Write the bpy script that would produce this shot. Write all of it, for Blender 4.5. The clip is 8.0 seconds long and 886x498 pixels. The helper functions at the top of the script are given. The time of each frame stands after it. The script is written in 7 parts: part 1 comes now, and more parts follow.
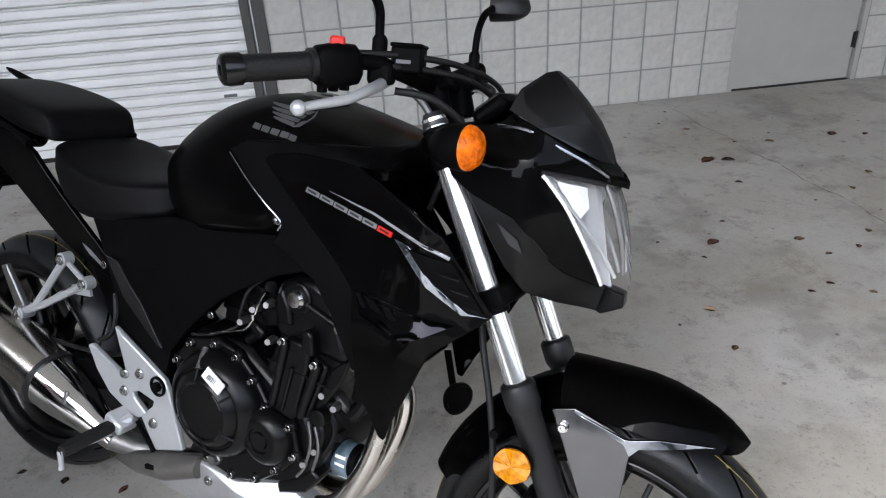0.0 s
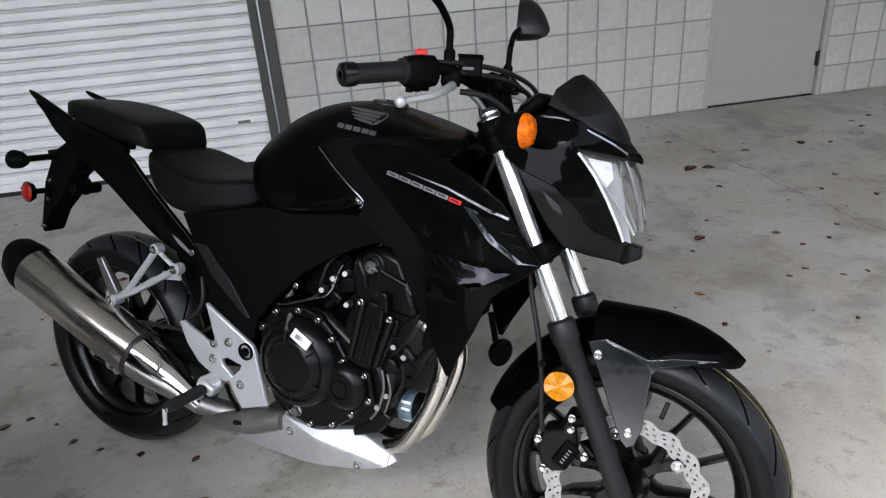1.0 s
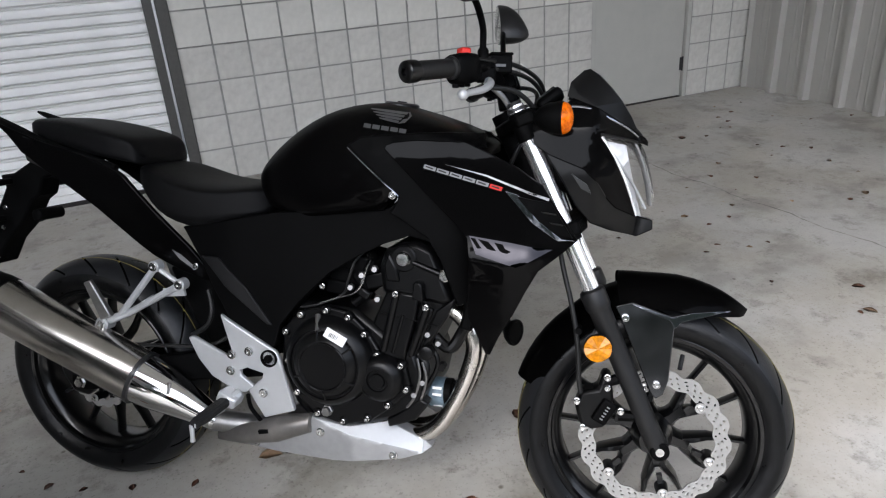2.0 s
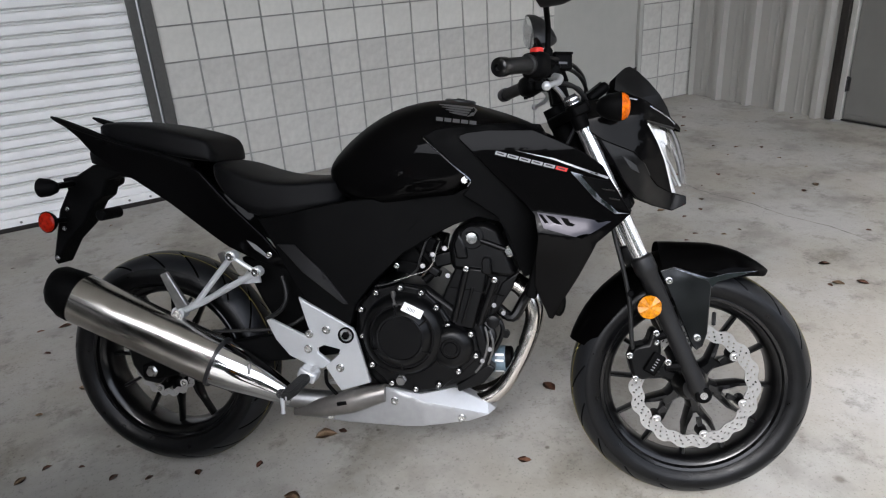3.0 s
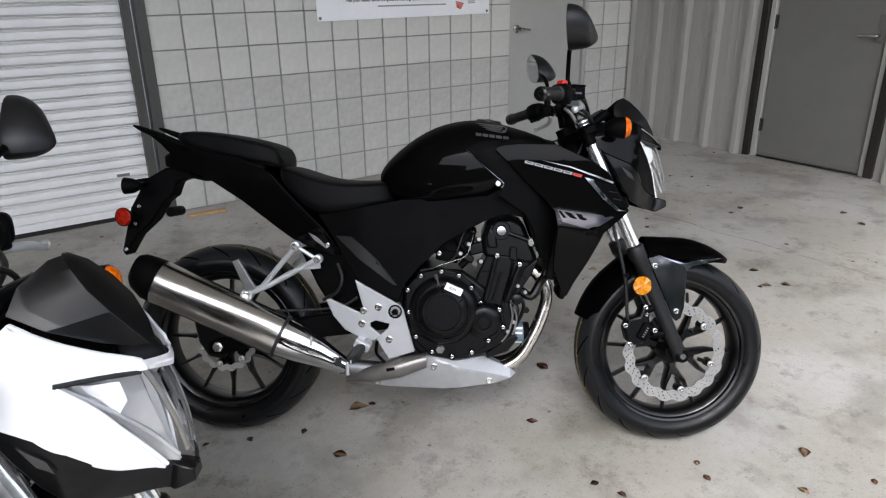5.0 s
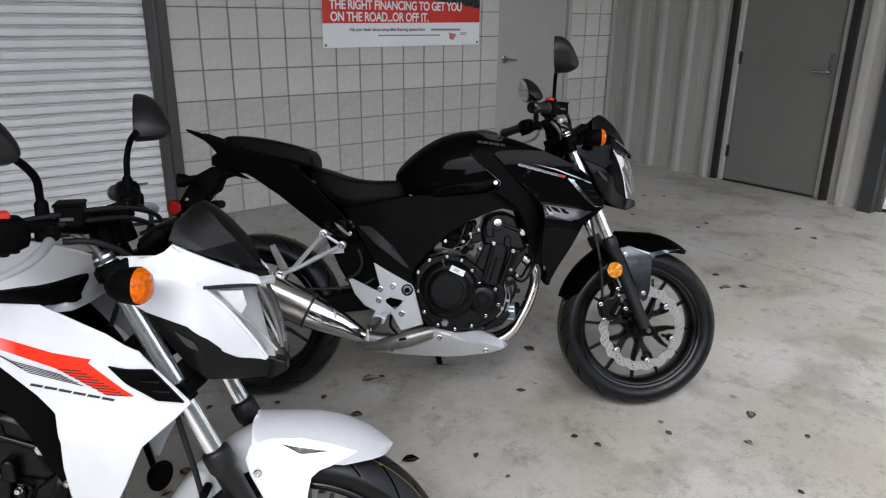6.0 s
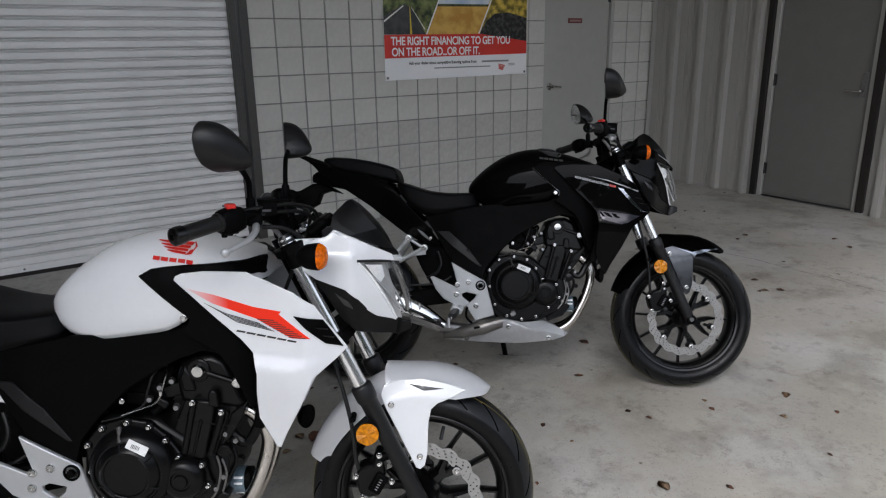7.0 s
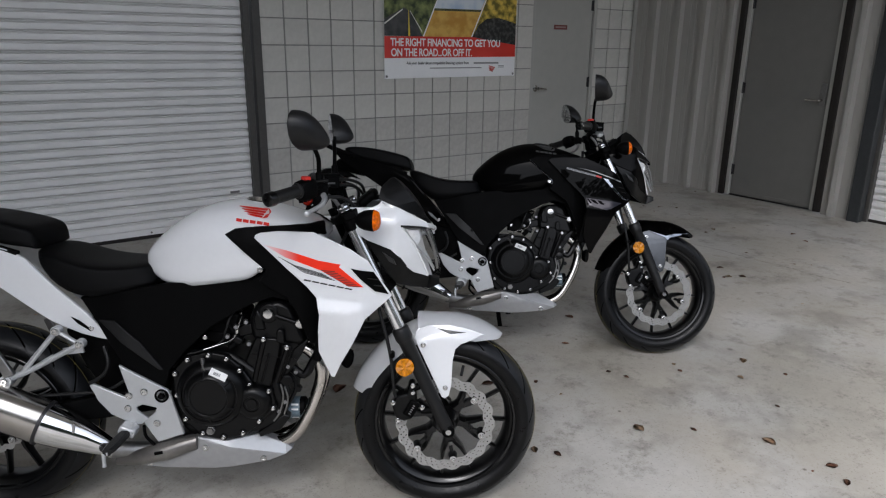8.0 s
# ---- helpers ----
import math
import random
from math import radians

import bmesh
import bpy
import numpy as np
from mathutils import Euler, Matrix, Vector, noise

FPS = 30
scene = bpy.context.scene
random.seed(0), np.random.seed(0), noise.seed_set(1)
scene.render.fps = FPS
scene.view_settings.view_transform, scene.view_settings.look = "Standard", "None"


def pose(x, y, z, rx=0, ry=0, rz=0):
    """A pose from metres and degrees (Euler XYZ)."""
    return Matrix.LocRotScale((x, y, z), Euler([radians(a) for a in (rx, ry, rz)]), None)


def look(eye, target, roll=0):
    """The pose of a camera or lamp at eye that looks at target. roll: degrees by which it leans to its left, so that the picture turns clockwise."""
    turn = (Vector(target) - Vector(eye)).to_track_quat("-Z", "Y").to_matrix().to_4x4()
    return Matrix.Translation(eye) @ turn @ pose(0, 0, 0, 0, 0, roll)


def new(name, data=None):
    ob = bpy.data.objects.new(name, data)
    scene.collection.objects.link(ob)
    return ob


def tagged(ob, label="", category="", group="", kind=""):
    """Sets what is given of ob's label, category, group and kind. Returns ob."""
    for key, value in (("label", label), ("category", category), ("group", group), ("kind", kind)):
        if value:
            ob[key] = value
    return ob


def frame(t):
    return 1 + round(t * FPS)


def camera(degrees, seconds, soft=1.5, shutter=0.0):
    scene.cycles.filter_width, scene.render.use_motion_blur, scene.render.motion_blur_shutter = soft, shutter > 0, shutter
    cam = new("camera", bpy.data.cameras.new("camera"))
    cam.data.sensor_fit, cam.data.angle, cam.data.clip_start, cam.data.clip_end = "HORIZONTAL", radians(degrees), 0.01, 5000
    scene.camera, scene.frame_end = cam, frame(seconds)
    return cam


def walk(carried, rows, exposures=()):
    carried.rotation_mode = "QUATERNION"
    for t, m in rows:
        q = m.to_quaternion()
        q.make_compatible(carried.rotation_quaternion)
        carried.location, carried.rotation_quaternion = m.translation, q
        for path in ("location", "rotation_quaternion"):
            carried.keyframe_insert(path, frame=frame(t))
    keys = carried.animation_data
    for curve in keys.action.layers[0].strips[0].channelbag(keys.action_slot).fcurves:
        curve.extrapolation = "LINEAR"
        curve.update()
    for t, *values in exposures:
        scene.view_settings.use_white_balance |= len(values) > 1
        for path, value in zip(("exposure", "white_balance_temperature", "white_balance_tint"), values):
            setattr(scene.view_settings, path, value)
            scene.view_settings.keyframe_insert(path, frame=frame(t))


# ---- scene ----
cam = camera(65.9, 8.0, soft=1.2)
PATH = [
    (0, (0.337, -4.048, 1.277), (0.586, -2.295, 0.346), -3.6),
    (0.5, (0.244, -4.204, 1.295), (0.547, -2.423, 0.437), -3.4),
    (1, (0.152, -4.304, 1.306), (0.465, -2.524, 0.448), -4.4),
    (1.2, (0.103, -4.322, 1.308), (0.453, -2.555, 0.44), -3.9),
    (2.3, (-0.334, -4.297, 1.308), (0.469, -2.66, 0.486), -4.2),
    (2.5, (-0.416, -4.324, 1.3), (0.431, -2.71, 0.477), -3.9),
    (3, (-0.559, -4.346, 1.319), (0.301, -2.727, 0.519), -3.8),
    (3.5, (-0.715, -4.325, 1.316), (0.255, -2.768, 0.518), -2.1),
    (4, (-0.84, -4.316, 1.345), (0.201, -2.799, 0.559), -1.9),
    (4.2, (-0.887, -4.317, 1.353), (0.178, -2.826, 0.552), -1.6),
    (5.3, (-1.103, -4.612, 1.369), (-0.032, -3.076, 0.668), -0.7),
    (5.5, (-1.158, -4.668, 1.372), (-0.083, -3.135, 0.67), -0.6),
    (6, (-1.347, -4.793, 1.368), (-0.21, -3.277, 0.728), 0.6),
    (6.5, (-1.537, -4.912, 1.386), (-0.429, -3.378, 0.738), 0.2),
    (7, (-1.705, -5.067, 1.403), (-0.646, -3.467, 0.837), -1.0),
    (7.5, (-1.856, -5.186, 1.433), (-0.781, -3.594, 0.877), 0.2),
    (8, (-2.061, -5.322, 1.432), (-0.942, -3.766, 0.862), 0.7),
]
walk(cam, [(t, look(eye, target, roll)) for t, eye, target, roll in PATH],
     exposures=[(0.0, 2.25, 6000, 11), (1.0, 2.15, 6050, 11), (3.5, 2.1, 6150, 11), (5.5, 1.95, 6150, 11), (6.5, 1.25, 6100, 11), (7.0, 1.08, 6100, 11), (8.0, 1.0, 6100, 11)])

# ---- daylight: an overcast sky that reaches in under the canopy ----
SUN_ELEVATION, SUN_AZIMUTH = 52.0, 232.0     # azimuth clockwise from +y
world = bpy.data.worlds.new("overcast_sky")
scene.world = world
world.use_nodes = True
wn = world.node_tree
sky = wn.nodes.new("ShaderNodeTexSky")
sky.sky_type = "NISHITA"
sky.sun_disc = False
sky.sun_elevation = radians(SUN_ELEVATION)
sky.sun_rotation = radians(SUN_AZIMUTH)
sky.dust_density = 4.0
sky.ozone_density = 1.0
soft_sky = wn.nodes.new("ShaderNodeHueSaturation")
soft_sky.inputs["Saturation"].default_value = 0.35
wn.links.new(sky.outputs[0], soft_sky.inputs["Color"])
wn.links.new(soft_sky.outputs[0], wn.nodes["Background"].inputs["Color"])
wn.nodes["Background"].inputs["Strength"].default_value = 0.15
sun = new("sun", bpy.data.lights.new("sun", "SUN"))
sun.data.energy = 0.8
sun.data.angle = radians(25)
sun.data.color = (1.0, 0.97, 0.93)
az, el = radians(SUN_AZIMUTH), radians(SUN_ELEVATION)
sun.matrix_world = look((10 * math.sin(az) * math.cos(el), 10 * math.cos(az) * math.cos(el), 10 * math.sin(el)), (0, 0, 0))


# ---- materials ----
def mat(name, colour, rough=0.5, metal=0.0, coat=0.0, coat_rough=0.05, grain=0.0, grain_scale=60.0, stain=0.0, stain_scale=3.0,
        bump=0.0, bump_scale=200.0, per_object=0.0, rough_var=0.0, spec=0.5):
    """A principled surface with variation at two scales, fine relief, and a shade that may differ from piece to piece."""
    m = bpy.data.materials.new(name)
    m.use_nodes = True
    nt = m.node_tree
    p = nt.nodes["Principled BSDF"]
    p.inputs["Roughness"].default_value = rough
    p.inputs["Metallic"].default_value = metal
    p.inputs["Coat Weight"].default_value = coat
    p.inputs["Coat Roughness"].default_value = coat_rough
    p.inputs["Specular IOR Level"].default_value = spec
    co = nt.nodes.new("ShaderNodeTexCoord")

    def noise_node(scale, detail):
        n = nt.nodes.new("ShaderNodeTexNoise")
        n.inputs["Scale"].default_value = scale
        n.inputs["Detail"].default_value = detail
        nt.links.new(co.outputs["Object"], n.inputs["Vector"])
        return n

    def ranged(value, low, high):
        r = nt.nodes.new("ShaderNodeMapRange")
        r.inputs["From Min"].default_value, r.inputs["From Max"].default_value = 0.3, 0.7
        r.inputs["To Min"].default_value, r.inputs["To Max"].default_value = low, high
        nt.links.new(value, r.inputs["Value"])
        return r.outputs[0]

    def times(a, b):
        n = nt.nodes.new("ShaderNodeMath")
        n.operation = "MULTIPLY"
        nt.links.new(a, n.inputs[0])
        nt.links.new(b, n.inputs[1])
        return n.outputs[0]

    shade = ranged(noise_node(grain_scale, 4).outputs[0], 1 - grain, 1 + grain)
    shade = times(shade, ranged(noise_node(stain_scale, 6).outputs[0], 1 - stain, 1 + stain))
    if per_object:
        oi = nt.nodes.new("ShaderNodeObjectInfo")
        r = nt.nodes.new("ShaderNodeMapRange")
        r.inputs["To Min"].default_value, r.inputs["To Max"].default_value = 1 - per_object, 1 + per_object
        nt.links.new(oi.outputs["Random"], r.inputs["Value"])
        shade = times(shade, r.outputs[0])
    mul = nt.nodes.new("ShaderNodeVectorMath")
    mul.operation = "SCALE"
    mul.inputs[0].default_value = colour
    nt.links.new(shade, mul.inputs["Scale"])
    nt.links.new(mul.outputs[0], p.inputs["Base Color"])
    if rough_var:
        nt.links.new(ranged(noise_node(stain_scale * 4, 5).outputs[0], max(0.02, rough - rough_var), min(1, rough + rough_var)), p.inputs["Roughness"])
    if bump:
        b = nt.nodes.new("ShaderNodeBump")
        b.inputs["Strength"].default_value = bump
        b.inputs["Distance"].default_value = 0.003
        nt.links.new(noise_node(bump_scale, 6).outputs[0], b.inputs["Height"])
        nt.links.new(b.outputs[0], p.inputs["Normal"])
    return m


def clear_pane(name, gloss):
    """A thin clear moulding: light goes straight through, with a mirror sheen that grows at a slant."""
    m = bpy.data.materials.new(name)
    m.use_nodes = True
    nt = m.node_tree
    nt.nodes.remove(nt.nodes["Principled BSDF"])
    clear, sheen, mix = nt.nodes.new("ShaderNodeBsdfTransparent"), nt.nodes.new("ShaderNodeBsdfGlossy"), nt.nodes.new("ShaderNodeMixShader")
    fres = nt.nodes.new("ShaderNodeFresnel")
    fres.inputs["IOR"].default_value = gloss
    sheen.inputs["Roughness"].default_value = 0.02
    nt.links.new(fres.outputs[0], mix.inputs[0])
    nt.links.new(clear.outputs[0], mix.inputs[1])
    nt.links.new(sheen.outputs[0], mix.inputs[2])
    nt.links.new(mix.outputs[0], nt.nodes["Material Output"].inputs["Surface"])
    return m


def fading(name, colour, ground, x0, x1):
    """A printed decal whose ink fades out into its ground along x."""
    m = bpy.data.materials.new(name)
    m.use_nodes = True
    nt = m.node_tree
    p = nt.nodes["Principled BSDF"]
    p.inputs["Roughness"].default_value, p.inputs["Coat Weight"].default_value, p.inputs["Specular IOR Level"].default_value = 0.45, 0.1, 0.25
    co, sep = nt.nodes.new("ShaderNodeTexCoord"), nt.nodes.new("ShaderNodeSeparateXYZ")
    r, mx = nt.nodes.new("ShaderNodeMapRange"), nt.nodes.new("ShaderNodeMix")
    r.inputs["From Min"].default_value, r.inputs["From Max"].default_value = x0, x1
    mx.data_type = "RGBA"
    mx.inputs["A"].default_value, mx.inputs["B"].default_value = (*ground, 1), (*colour, 1)
    nt.links.new(co.outputs["Object"], sep.inputs[0])
    nt.links.new(sep.outputs["X"], r.inputs["Value"])
    nt.links.new(r.outputs[0], mx.inputs["Factor"])
    nt.links.new(mx.outputs["Result"], p.inputs["Base Color"])
    return m


def concrete_material():
    """Power-floated concrete: cool grey, cloudy stains, pale worn patches, specks and hairline cracks."""
    m = bpy.data.materials.new("concrete")
    m.use_nodes = True
    nt = m.node_tree
    p = nt.nodes["Principled BSDF"]
    co = nt.nodes.new("ShaderNodeTexCoord")

    def nz(scale, detail, rough=0.55):
        n = nt.nodes.new("ShaderNodeTexNoise")
        n.inputs["Scale"].default_value, n.inputs["Detail"].default_value, n.inputs["Roughness"].default_value = scale, detail, rough
        nt.links.new(co.outputs["Object"], n.inputs["Vector"])
        return n.outputs[0]

    def ramp(value, stops):
        r = nt.nodes.new("ShaderNodeValToRGB")
        for i, (at, c) in enumerate(stops):
            e = r.color_ramp.elements[i] if i < 2 else r.color_ramp.elements.new(at)
            e.position, e.color = at, (*c, 1)
        nt.links.new(value, r.inputs[0])
        return r.outputs[0]

    def mix(a, b, fac, kind="MULTIPLY"):
        n = nt.nodes.new("ShaderNodeMix")
        n.data_type, n.blend_type = "RGBA", kind
        n.inputs["Factor"].default_value = fac
        nt.links.new(a, n.inputs["A"])
        nt.links.new(b, n.inputs["B"])
        return n.outputs["Result"]

    base = ramp(nz(0.8, 7, 0.55), [(0.30, (0.312, 0.302, 0.279)), (0.70, (0.470, 0.455, 0.426))])
    base = mix(base, ramp(nz(2.6, 7, 0.62), [(0.37, (0.62, 0.61, 0.59)), (0.49, (1, 1, 1))]), 0.72)
    base = mix(base, ramp(nz(7.5, 9, 0.74), [(0.33, (0.56, 0.55, 0.53)), (0.46, (1, 1, 1))]), 0.75)
    base = mix(base, ramp(nz(30, 5, 0.6), [(0.36, (0.72, 0.71, 0.69)), (0.6, (1.0, 1.0, 1.0))]), 0.22)
    base = mix(base, ramp(nz(1.5, 8, 0.6), [(0.42, (0.84, 0.79, 0.70)), (0.60, (1, 1, 1))]), 0.6)
    base = mix(base, ramp(nz(120, 3, 0.6), [(0.33, (0.40, 0.38, 0.35)), (0.40, (1, 1, 1))]), 0.4)
    for scale, size, depth in ((7.0, 0.05, 0.85), (16.0, 0.055, 0.6), (3.1, 0.045, 0.6)):      # specks of dirt of three sizes
        v = nt.nodes.new("ShaderNodeTexVoronoi")
        v.inputs["Scale"].default_value = scale
        nt.links.new(co.outputs["Object"], v.inputs["Vector"])
        base = mix(base, ramp(v.outputs["Distance"], [(size * 0.55, (0.30, 0.27, 0.23)), (size * 1.25, (1, 1, 1))]), depth)
    nt.links.new(base, p.inputs["Base Color"])
    rr = nt.nodes.new("ShaderNodeMapRange")
    rr.inputs["To Min"].default_value, rr.inputs["To Max"].default_value = 0.42, 0.75
    nt.links.new(nz(3.0, 6), rr.inputs["Value"])
    nt.links.new(rr.outputs[0], p.inputs["Roughness"])
    b = nt.nodes.new("ShaderNodeBump")
    b.inputs["Strength"].default_value, b.inputs["Distance"].default_value = 0.25, 0.004
    nt.links.new(nz(45, 8, 0.7), b.inputs["Height"])
    nt.links.new(b.outputs[0], p.inputs["Normal"])
    return m


CONCRETE = concrete_material()
ASPHALT = mat("asphalt", (0.05, 0.05, 0.05), 0.85, grain=0.3, grain_scale=40, stain=0.2, stain_scale=0.6)
BLOCK = mat("painted_block", (0.575, 0.56, 0.515), 0.7, grain=0.04, grain_scale=30, stain=0.07, stain_scale=2.0, bump=0.25, bump_scale=120, per_object=0.03)
SPLIT_BLOCK = mat("painted_split_block", (0.495, 0.482, 0.445), 0.75, grain=0.08, grain_scale=25, stain=0.07, stain_scale=2.0, bump=1.0, bump_scale=38, per_object=0.05)
# joints share the block paint; the shade of their recess is in this colour
SHADED_MORTAR = mat("shaded_mortar", (0.27, 0.266, 0.25), 0.85, grain=0.12, grain_scale=20, bump=0.4)
CURTAIN = mat("roller_paint", (0.86, 0.85, 0.835), 0.42, grain=0.03, grain_scale=8, stain=0.05, stain_scale=1.5, per_object=0.02, rough_var=0.08)
WALL_METAL = mat("ribbed_sheet_paint", (0.355, 0.345, 0.318), 0.36, coat=0.35, coat_rough=0.22, grain=0.02, grain_scale=3, stain=0.03, stain_scale=0.8)
DOOR_PAINT = mat("door_paint", (0.40, 0.395, 0.362), 0.45, grain=0.03, grain_scale=10, stain=0.05, stain_scale=1.5, bump=0.08)
DOOR_DARK = mat("door_paint_grey", (0.155, 0.152, 0.140), 0.45, grain=0.04, grain_scale=9, stain=0.06, stain_scale=1.4, bump=0.08)
POST_DARK = mat("dark_post_paint", (0.035, 0.038, 0.040), 0.5, spec=0.35, grain=0.1, stain=0.1)
TRIM_DARK = mat("dark_trim", (0.020, 0.017, 0.015), 0.5, spec=0.3, grain=0.15, stain=0.1)
JAMB = mat("jamb_paint", (0.066, 0.063, 0.058), 0.5, grain=0.1, stain=0.1)
CEILING = mat("ceiling_sheet", (0.55, 0.55, 0.53), 0.6, grain=0.05, stain=0.08)
BLACK_PAINT = mat("black_gloss_paint", (0.0010, 0.0009, 0.0010), 0.5, coat=0.15, coat_rough=0.012, grain=0.1, stain=0.05, spec=0.02)
WHITE_PAINT = mat("white_pearl_paint", (0.72, 0.73, 0.75), 0.35, coat=1.0, coat_rough=0.05, grain=0.01, stain=0.01)
PLASTIC = mat("black_plastic", (0.0014, 0.0014, 0.0015), 0.55, grain=0.15, grain_scale=90, stain=0.15, stain_scale=8, bump=0.15, bump_scale=900, rough_var=0.06, spec=0.05)
GREY_PLASTIC = mat("dark_grey_plastic", (0.0055, 0.0055, 0.006), 0.42, spec=0.35, grain=0.1, stain=0.1, bump=0.12, bump_scale=800)
VINYL = mat("seat_vinyl", (0.0017, 0.0017, 0.002), 0.5, spec=0.11, grain=0.15, grain_scale=120, stain=0.1, bump=0.35, bump_scale=700)
RUBBER = mat("tyre_rubber", (0.0024, 0.0025, 0.0029), 0.36, spec=0.22, grain=0.2, grain_scale=40, stain=0.25, stain_scale=10, bump=0.15, bump_scale=300, rough_var=0.1)
# same rubber, with the tread's bluish sky sheen put into the colour
TREAD_SHEEN = mat("tread_rubber_sheen", (0.0070, 0.0076, 0.0088), 0.40, spec=0.28, grain=0.2, grain_scale=50, stain=0.25, stain_scale=9, bump=0.15, bump_scale=300)
# same rubber, with the shade inside the grooves painted near black
GROOVE_SHADE = mat("tread_groove_shade", (0.0006, 0.0006, 0.0006), 0.8, spec=0.02)
GRIP_RUBBER = mat("grip_rubber", (0.008, 0.008, 0.008), 0.45, spec=0.3, grain=0.1, bump=0.3, bump_scale=500)
RIM_BLACK = mat("black_rim_paint", (0.0014, 0.0014, 0.0016), 0.3, coat=0.45, coat_rough=0.10, grain=0.1, spec=0.2)
ENGINE_BLACK = mat("engine_black_paint", (0.0020, 0.0020, 0.0022), 0.30, spec=0.21, grain=0.06, grain_scale=60, stain=0.06, stain_scale=12, bump=0.02, bump_scale=900, rough_var=0.02)
ALU = mat("silver_cast_aluminium", (0.48, 0.49, 0.50), 0.36, metal=0.45, grain=0.02, grain_scale=80, stain=0.02, bump=0.04, bump_scale=900)
ALU_COVER = mat("satin_silver_cover", (0.33, 0.33, 0.332), 0.36, metal=0.5, grain=0.05, stain=0.05, bump=0.06, bump_scale=500)
BOWL = mat("headlight_reflector", (0.95, 0.955, 0.965), 0.2, metal=0.3, coat=0.6, grain=0.03)
CHROME = mat("chrome", (0.80, 0.80, 0.80), 0.07, metal=1.0, grain=0.02, stain=0.03)
STEEL = mat("polished_steel", (0.50, 0.48, 0.455), 0.2, metal=1.0, grain=0.08, grain_scale=30, stain=0.06, rough_var=0.06)
STEEL_HEAT = mat("heat_stained_steel", (0.62, 0.59, 0.55), 0.2, metal=1.0, grain=0.05, grain_scale=30, stain=0.10, stain_scale=9, rough_var=0.08)
DULL_STEEL = mat("dull_steel", (0.24, 0.235, 0.23), 0.4, metal=0.9, grain=0.1, stain=0.15)
DISC_STEEL = mat("brake_disc_steel", (0.35, 0.345, 0.335), 0.30, metal=0.5, grain=0.05, grain_scale=60, stain=0.05)
BOLT = mat("zinc_bolt", (0.56, 0.56, 0.55), 0.2, metal=1.0, grain=0.05)
SMOKE_STEEL = mat("smoked_steel", (0.185, 0.175, 0.165), 0.34, metal=0.75, grain=0.08, stain=0.25, stain_scale=9)
BOLT_DARK = mat("black_oxide_bolt", (0.04, 0.04, 0.042), 0.35, metal=0.6, grain=0.1)
AMBER = mat("amber_lens", (0.66, 0.125, 0.0003), 0.2, spec=0.12, coat=0.12, grain=0.45, grain_scale=110, stain=0.2, stain_scale=60, bump=1.0, bump_scale=110)
AMBER_YELLOW = mat("amber_reflector", (0.50, 0.178, 0.0004), 0.22, spec=0.25, coat=0.2, grain=0.3, grain_scale=150, stain=0.15, stain_scale=60)
RED_LENS = mat("red_lens", (0.24, 0.008, 0.002), 0.2, spec=0.2, coat=0.12, grain=0.4, grain_scale=90, bump=1.0, bump_scale=110)
RED_SWITCH = mat("red_switch", (0.60, 0.02, 0.012), 0.45, grain=0.05)
WHITE_STICKER = mat("white_sticker", (0.78, 0.78, 0.77), 0.5, grain=0.03)
SILVER_INK = mat("silver_decal", (0.26, 0.26, 0.27), 0.35, metal=0.5, grain=0.04)
GREY_INK = mat("grey_decal", (0.085, 0.085, 0.088), 0.4, metal=0.3, grain=0.04)
RED_INK = mat("red_decal", (0.60, 0.012, 0.006), 0.4, coat=0.2, grain=0.04)
RED_FADE = fading("fading_red_decal", (0.86, 0.028, 0.006), (0.72, 0.73, 0.75), 0.165, 0.28)
BLACK_INK = mat("black_decal", (0.012, 0.012, 0.012), 0.35, coat=0.3, grain=0.05)
YELLOW_MARK = mat("yellow_tyre_mark", (0.16, 0.13, 0.03), 0.6, grain=0.3, grain_scale=50)
MIRROR = mat("mirror_glass", (0.85, 0.86, 0.87), 0.015, metal=1.0, grain=0.01)
SMOKED = mat("smoked_screen", (0.007, 0.007, 0.0075), 0.38, spec=0.3, coat=0.12, coat_rough=0.2, grain=0.05)
# grey metal stands in for floor and sky reflected in gloss black paint
STAY_GLOSS = mat("stay_reflection_gloss", (0.128, 0.130, 0.136), 0.16, metal=1.0, grain=0.06, grain_scale=25, stain=0.08, rough_var=0.04)
LENS = clear_pane("clear_lens", 1.25)
# mirror metal that stands in for the reflection in black gloss paint
GLOSS_DARK = mat("paint_reflection_mirror", (0.026, 0.025, 0.028), 0.07, metal=1.0, grain=0.02)
# bluish metal for strips that stand in for sky glints on black paint
EDGE_HIGHLIGHT = mat("edge_highlight", (0.32, 0.34, 0.38), 0.12, metal=1.0, grain=0.02)
FORK_CHROME = mat("fork_chrome", (0.86, 0.86, 0.86), 0.13, metal=0.88, grain=0.02, stain=0.03)
LEAF = mat("dead_leaf", (0.13, 0.055, 0.03), 0.7, grain=0.3, grain_scale=40, stain=0.3, stain_scale=30, per_object=0.5)
LEAF_PALE = mat("pale_dead_leaf", (0.30, 0.20, 0.12), 0.7, grain=0.3, grain_scale=40, stain=0.3, stain_scale=30, per_object=0.4)
PIECE_WOOD = mat("weathered_wood", (0.42, 0.27, 0.12), 0.7, grain=0.25, grain_scale=50, stain=0.2)


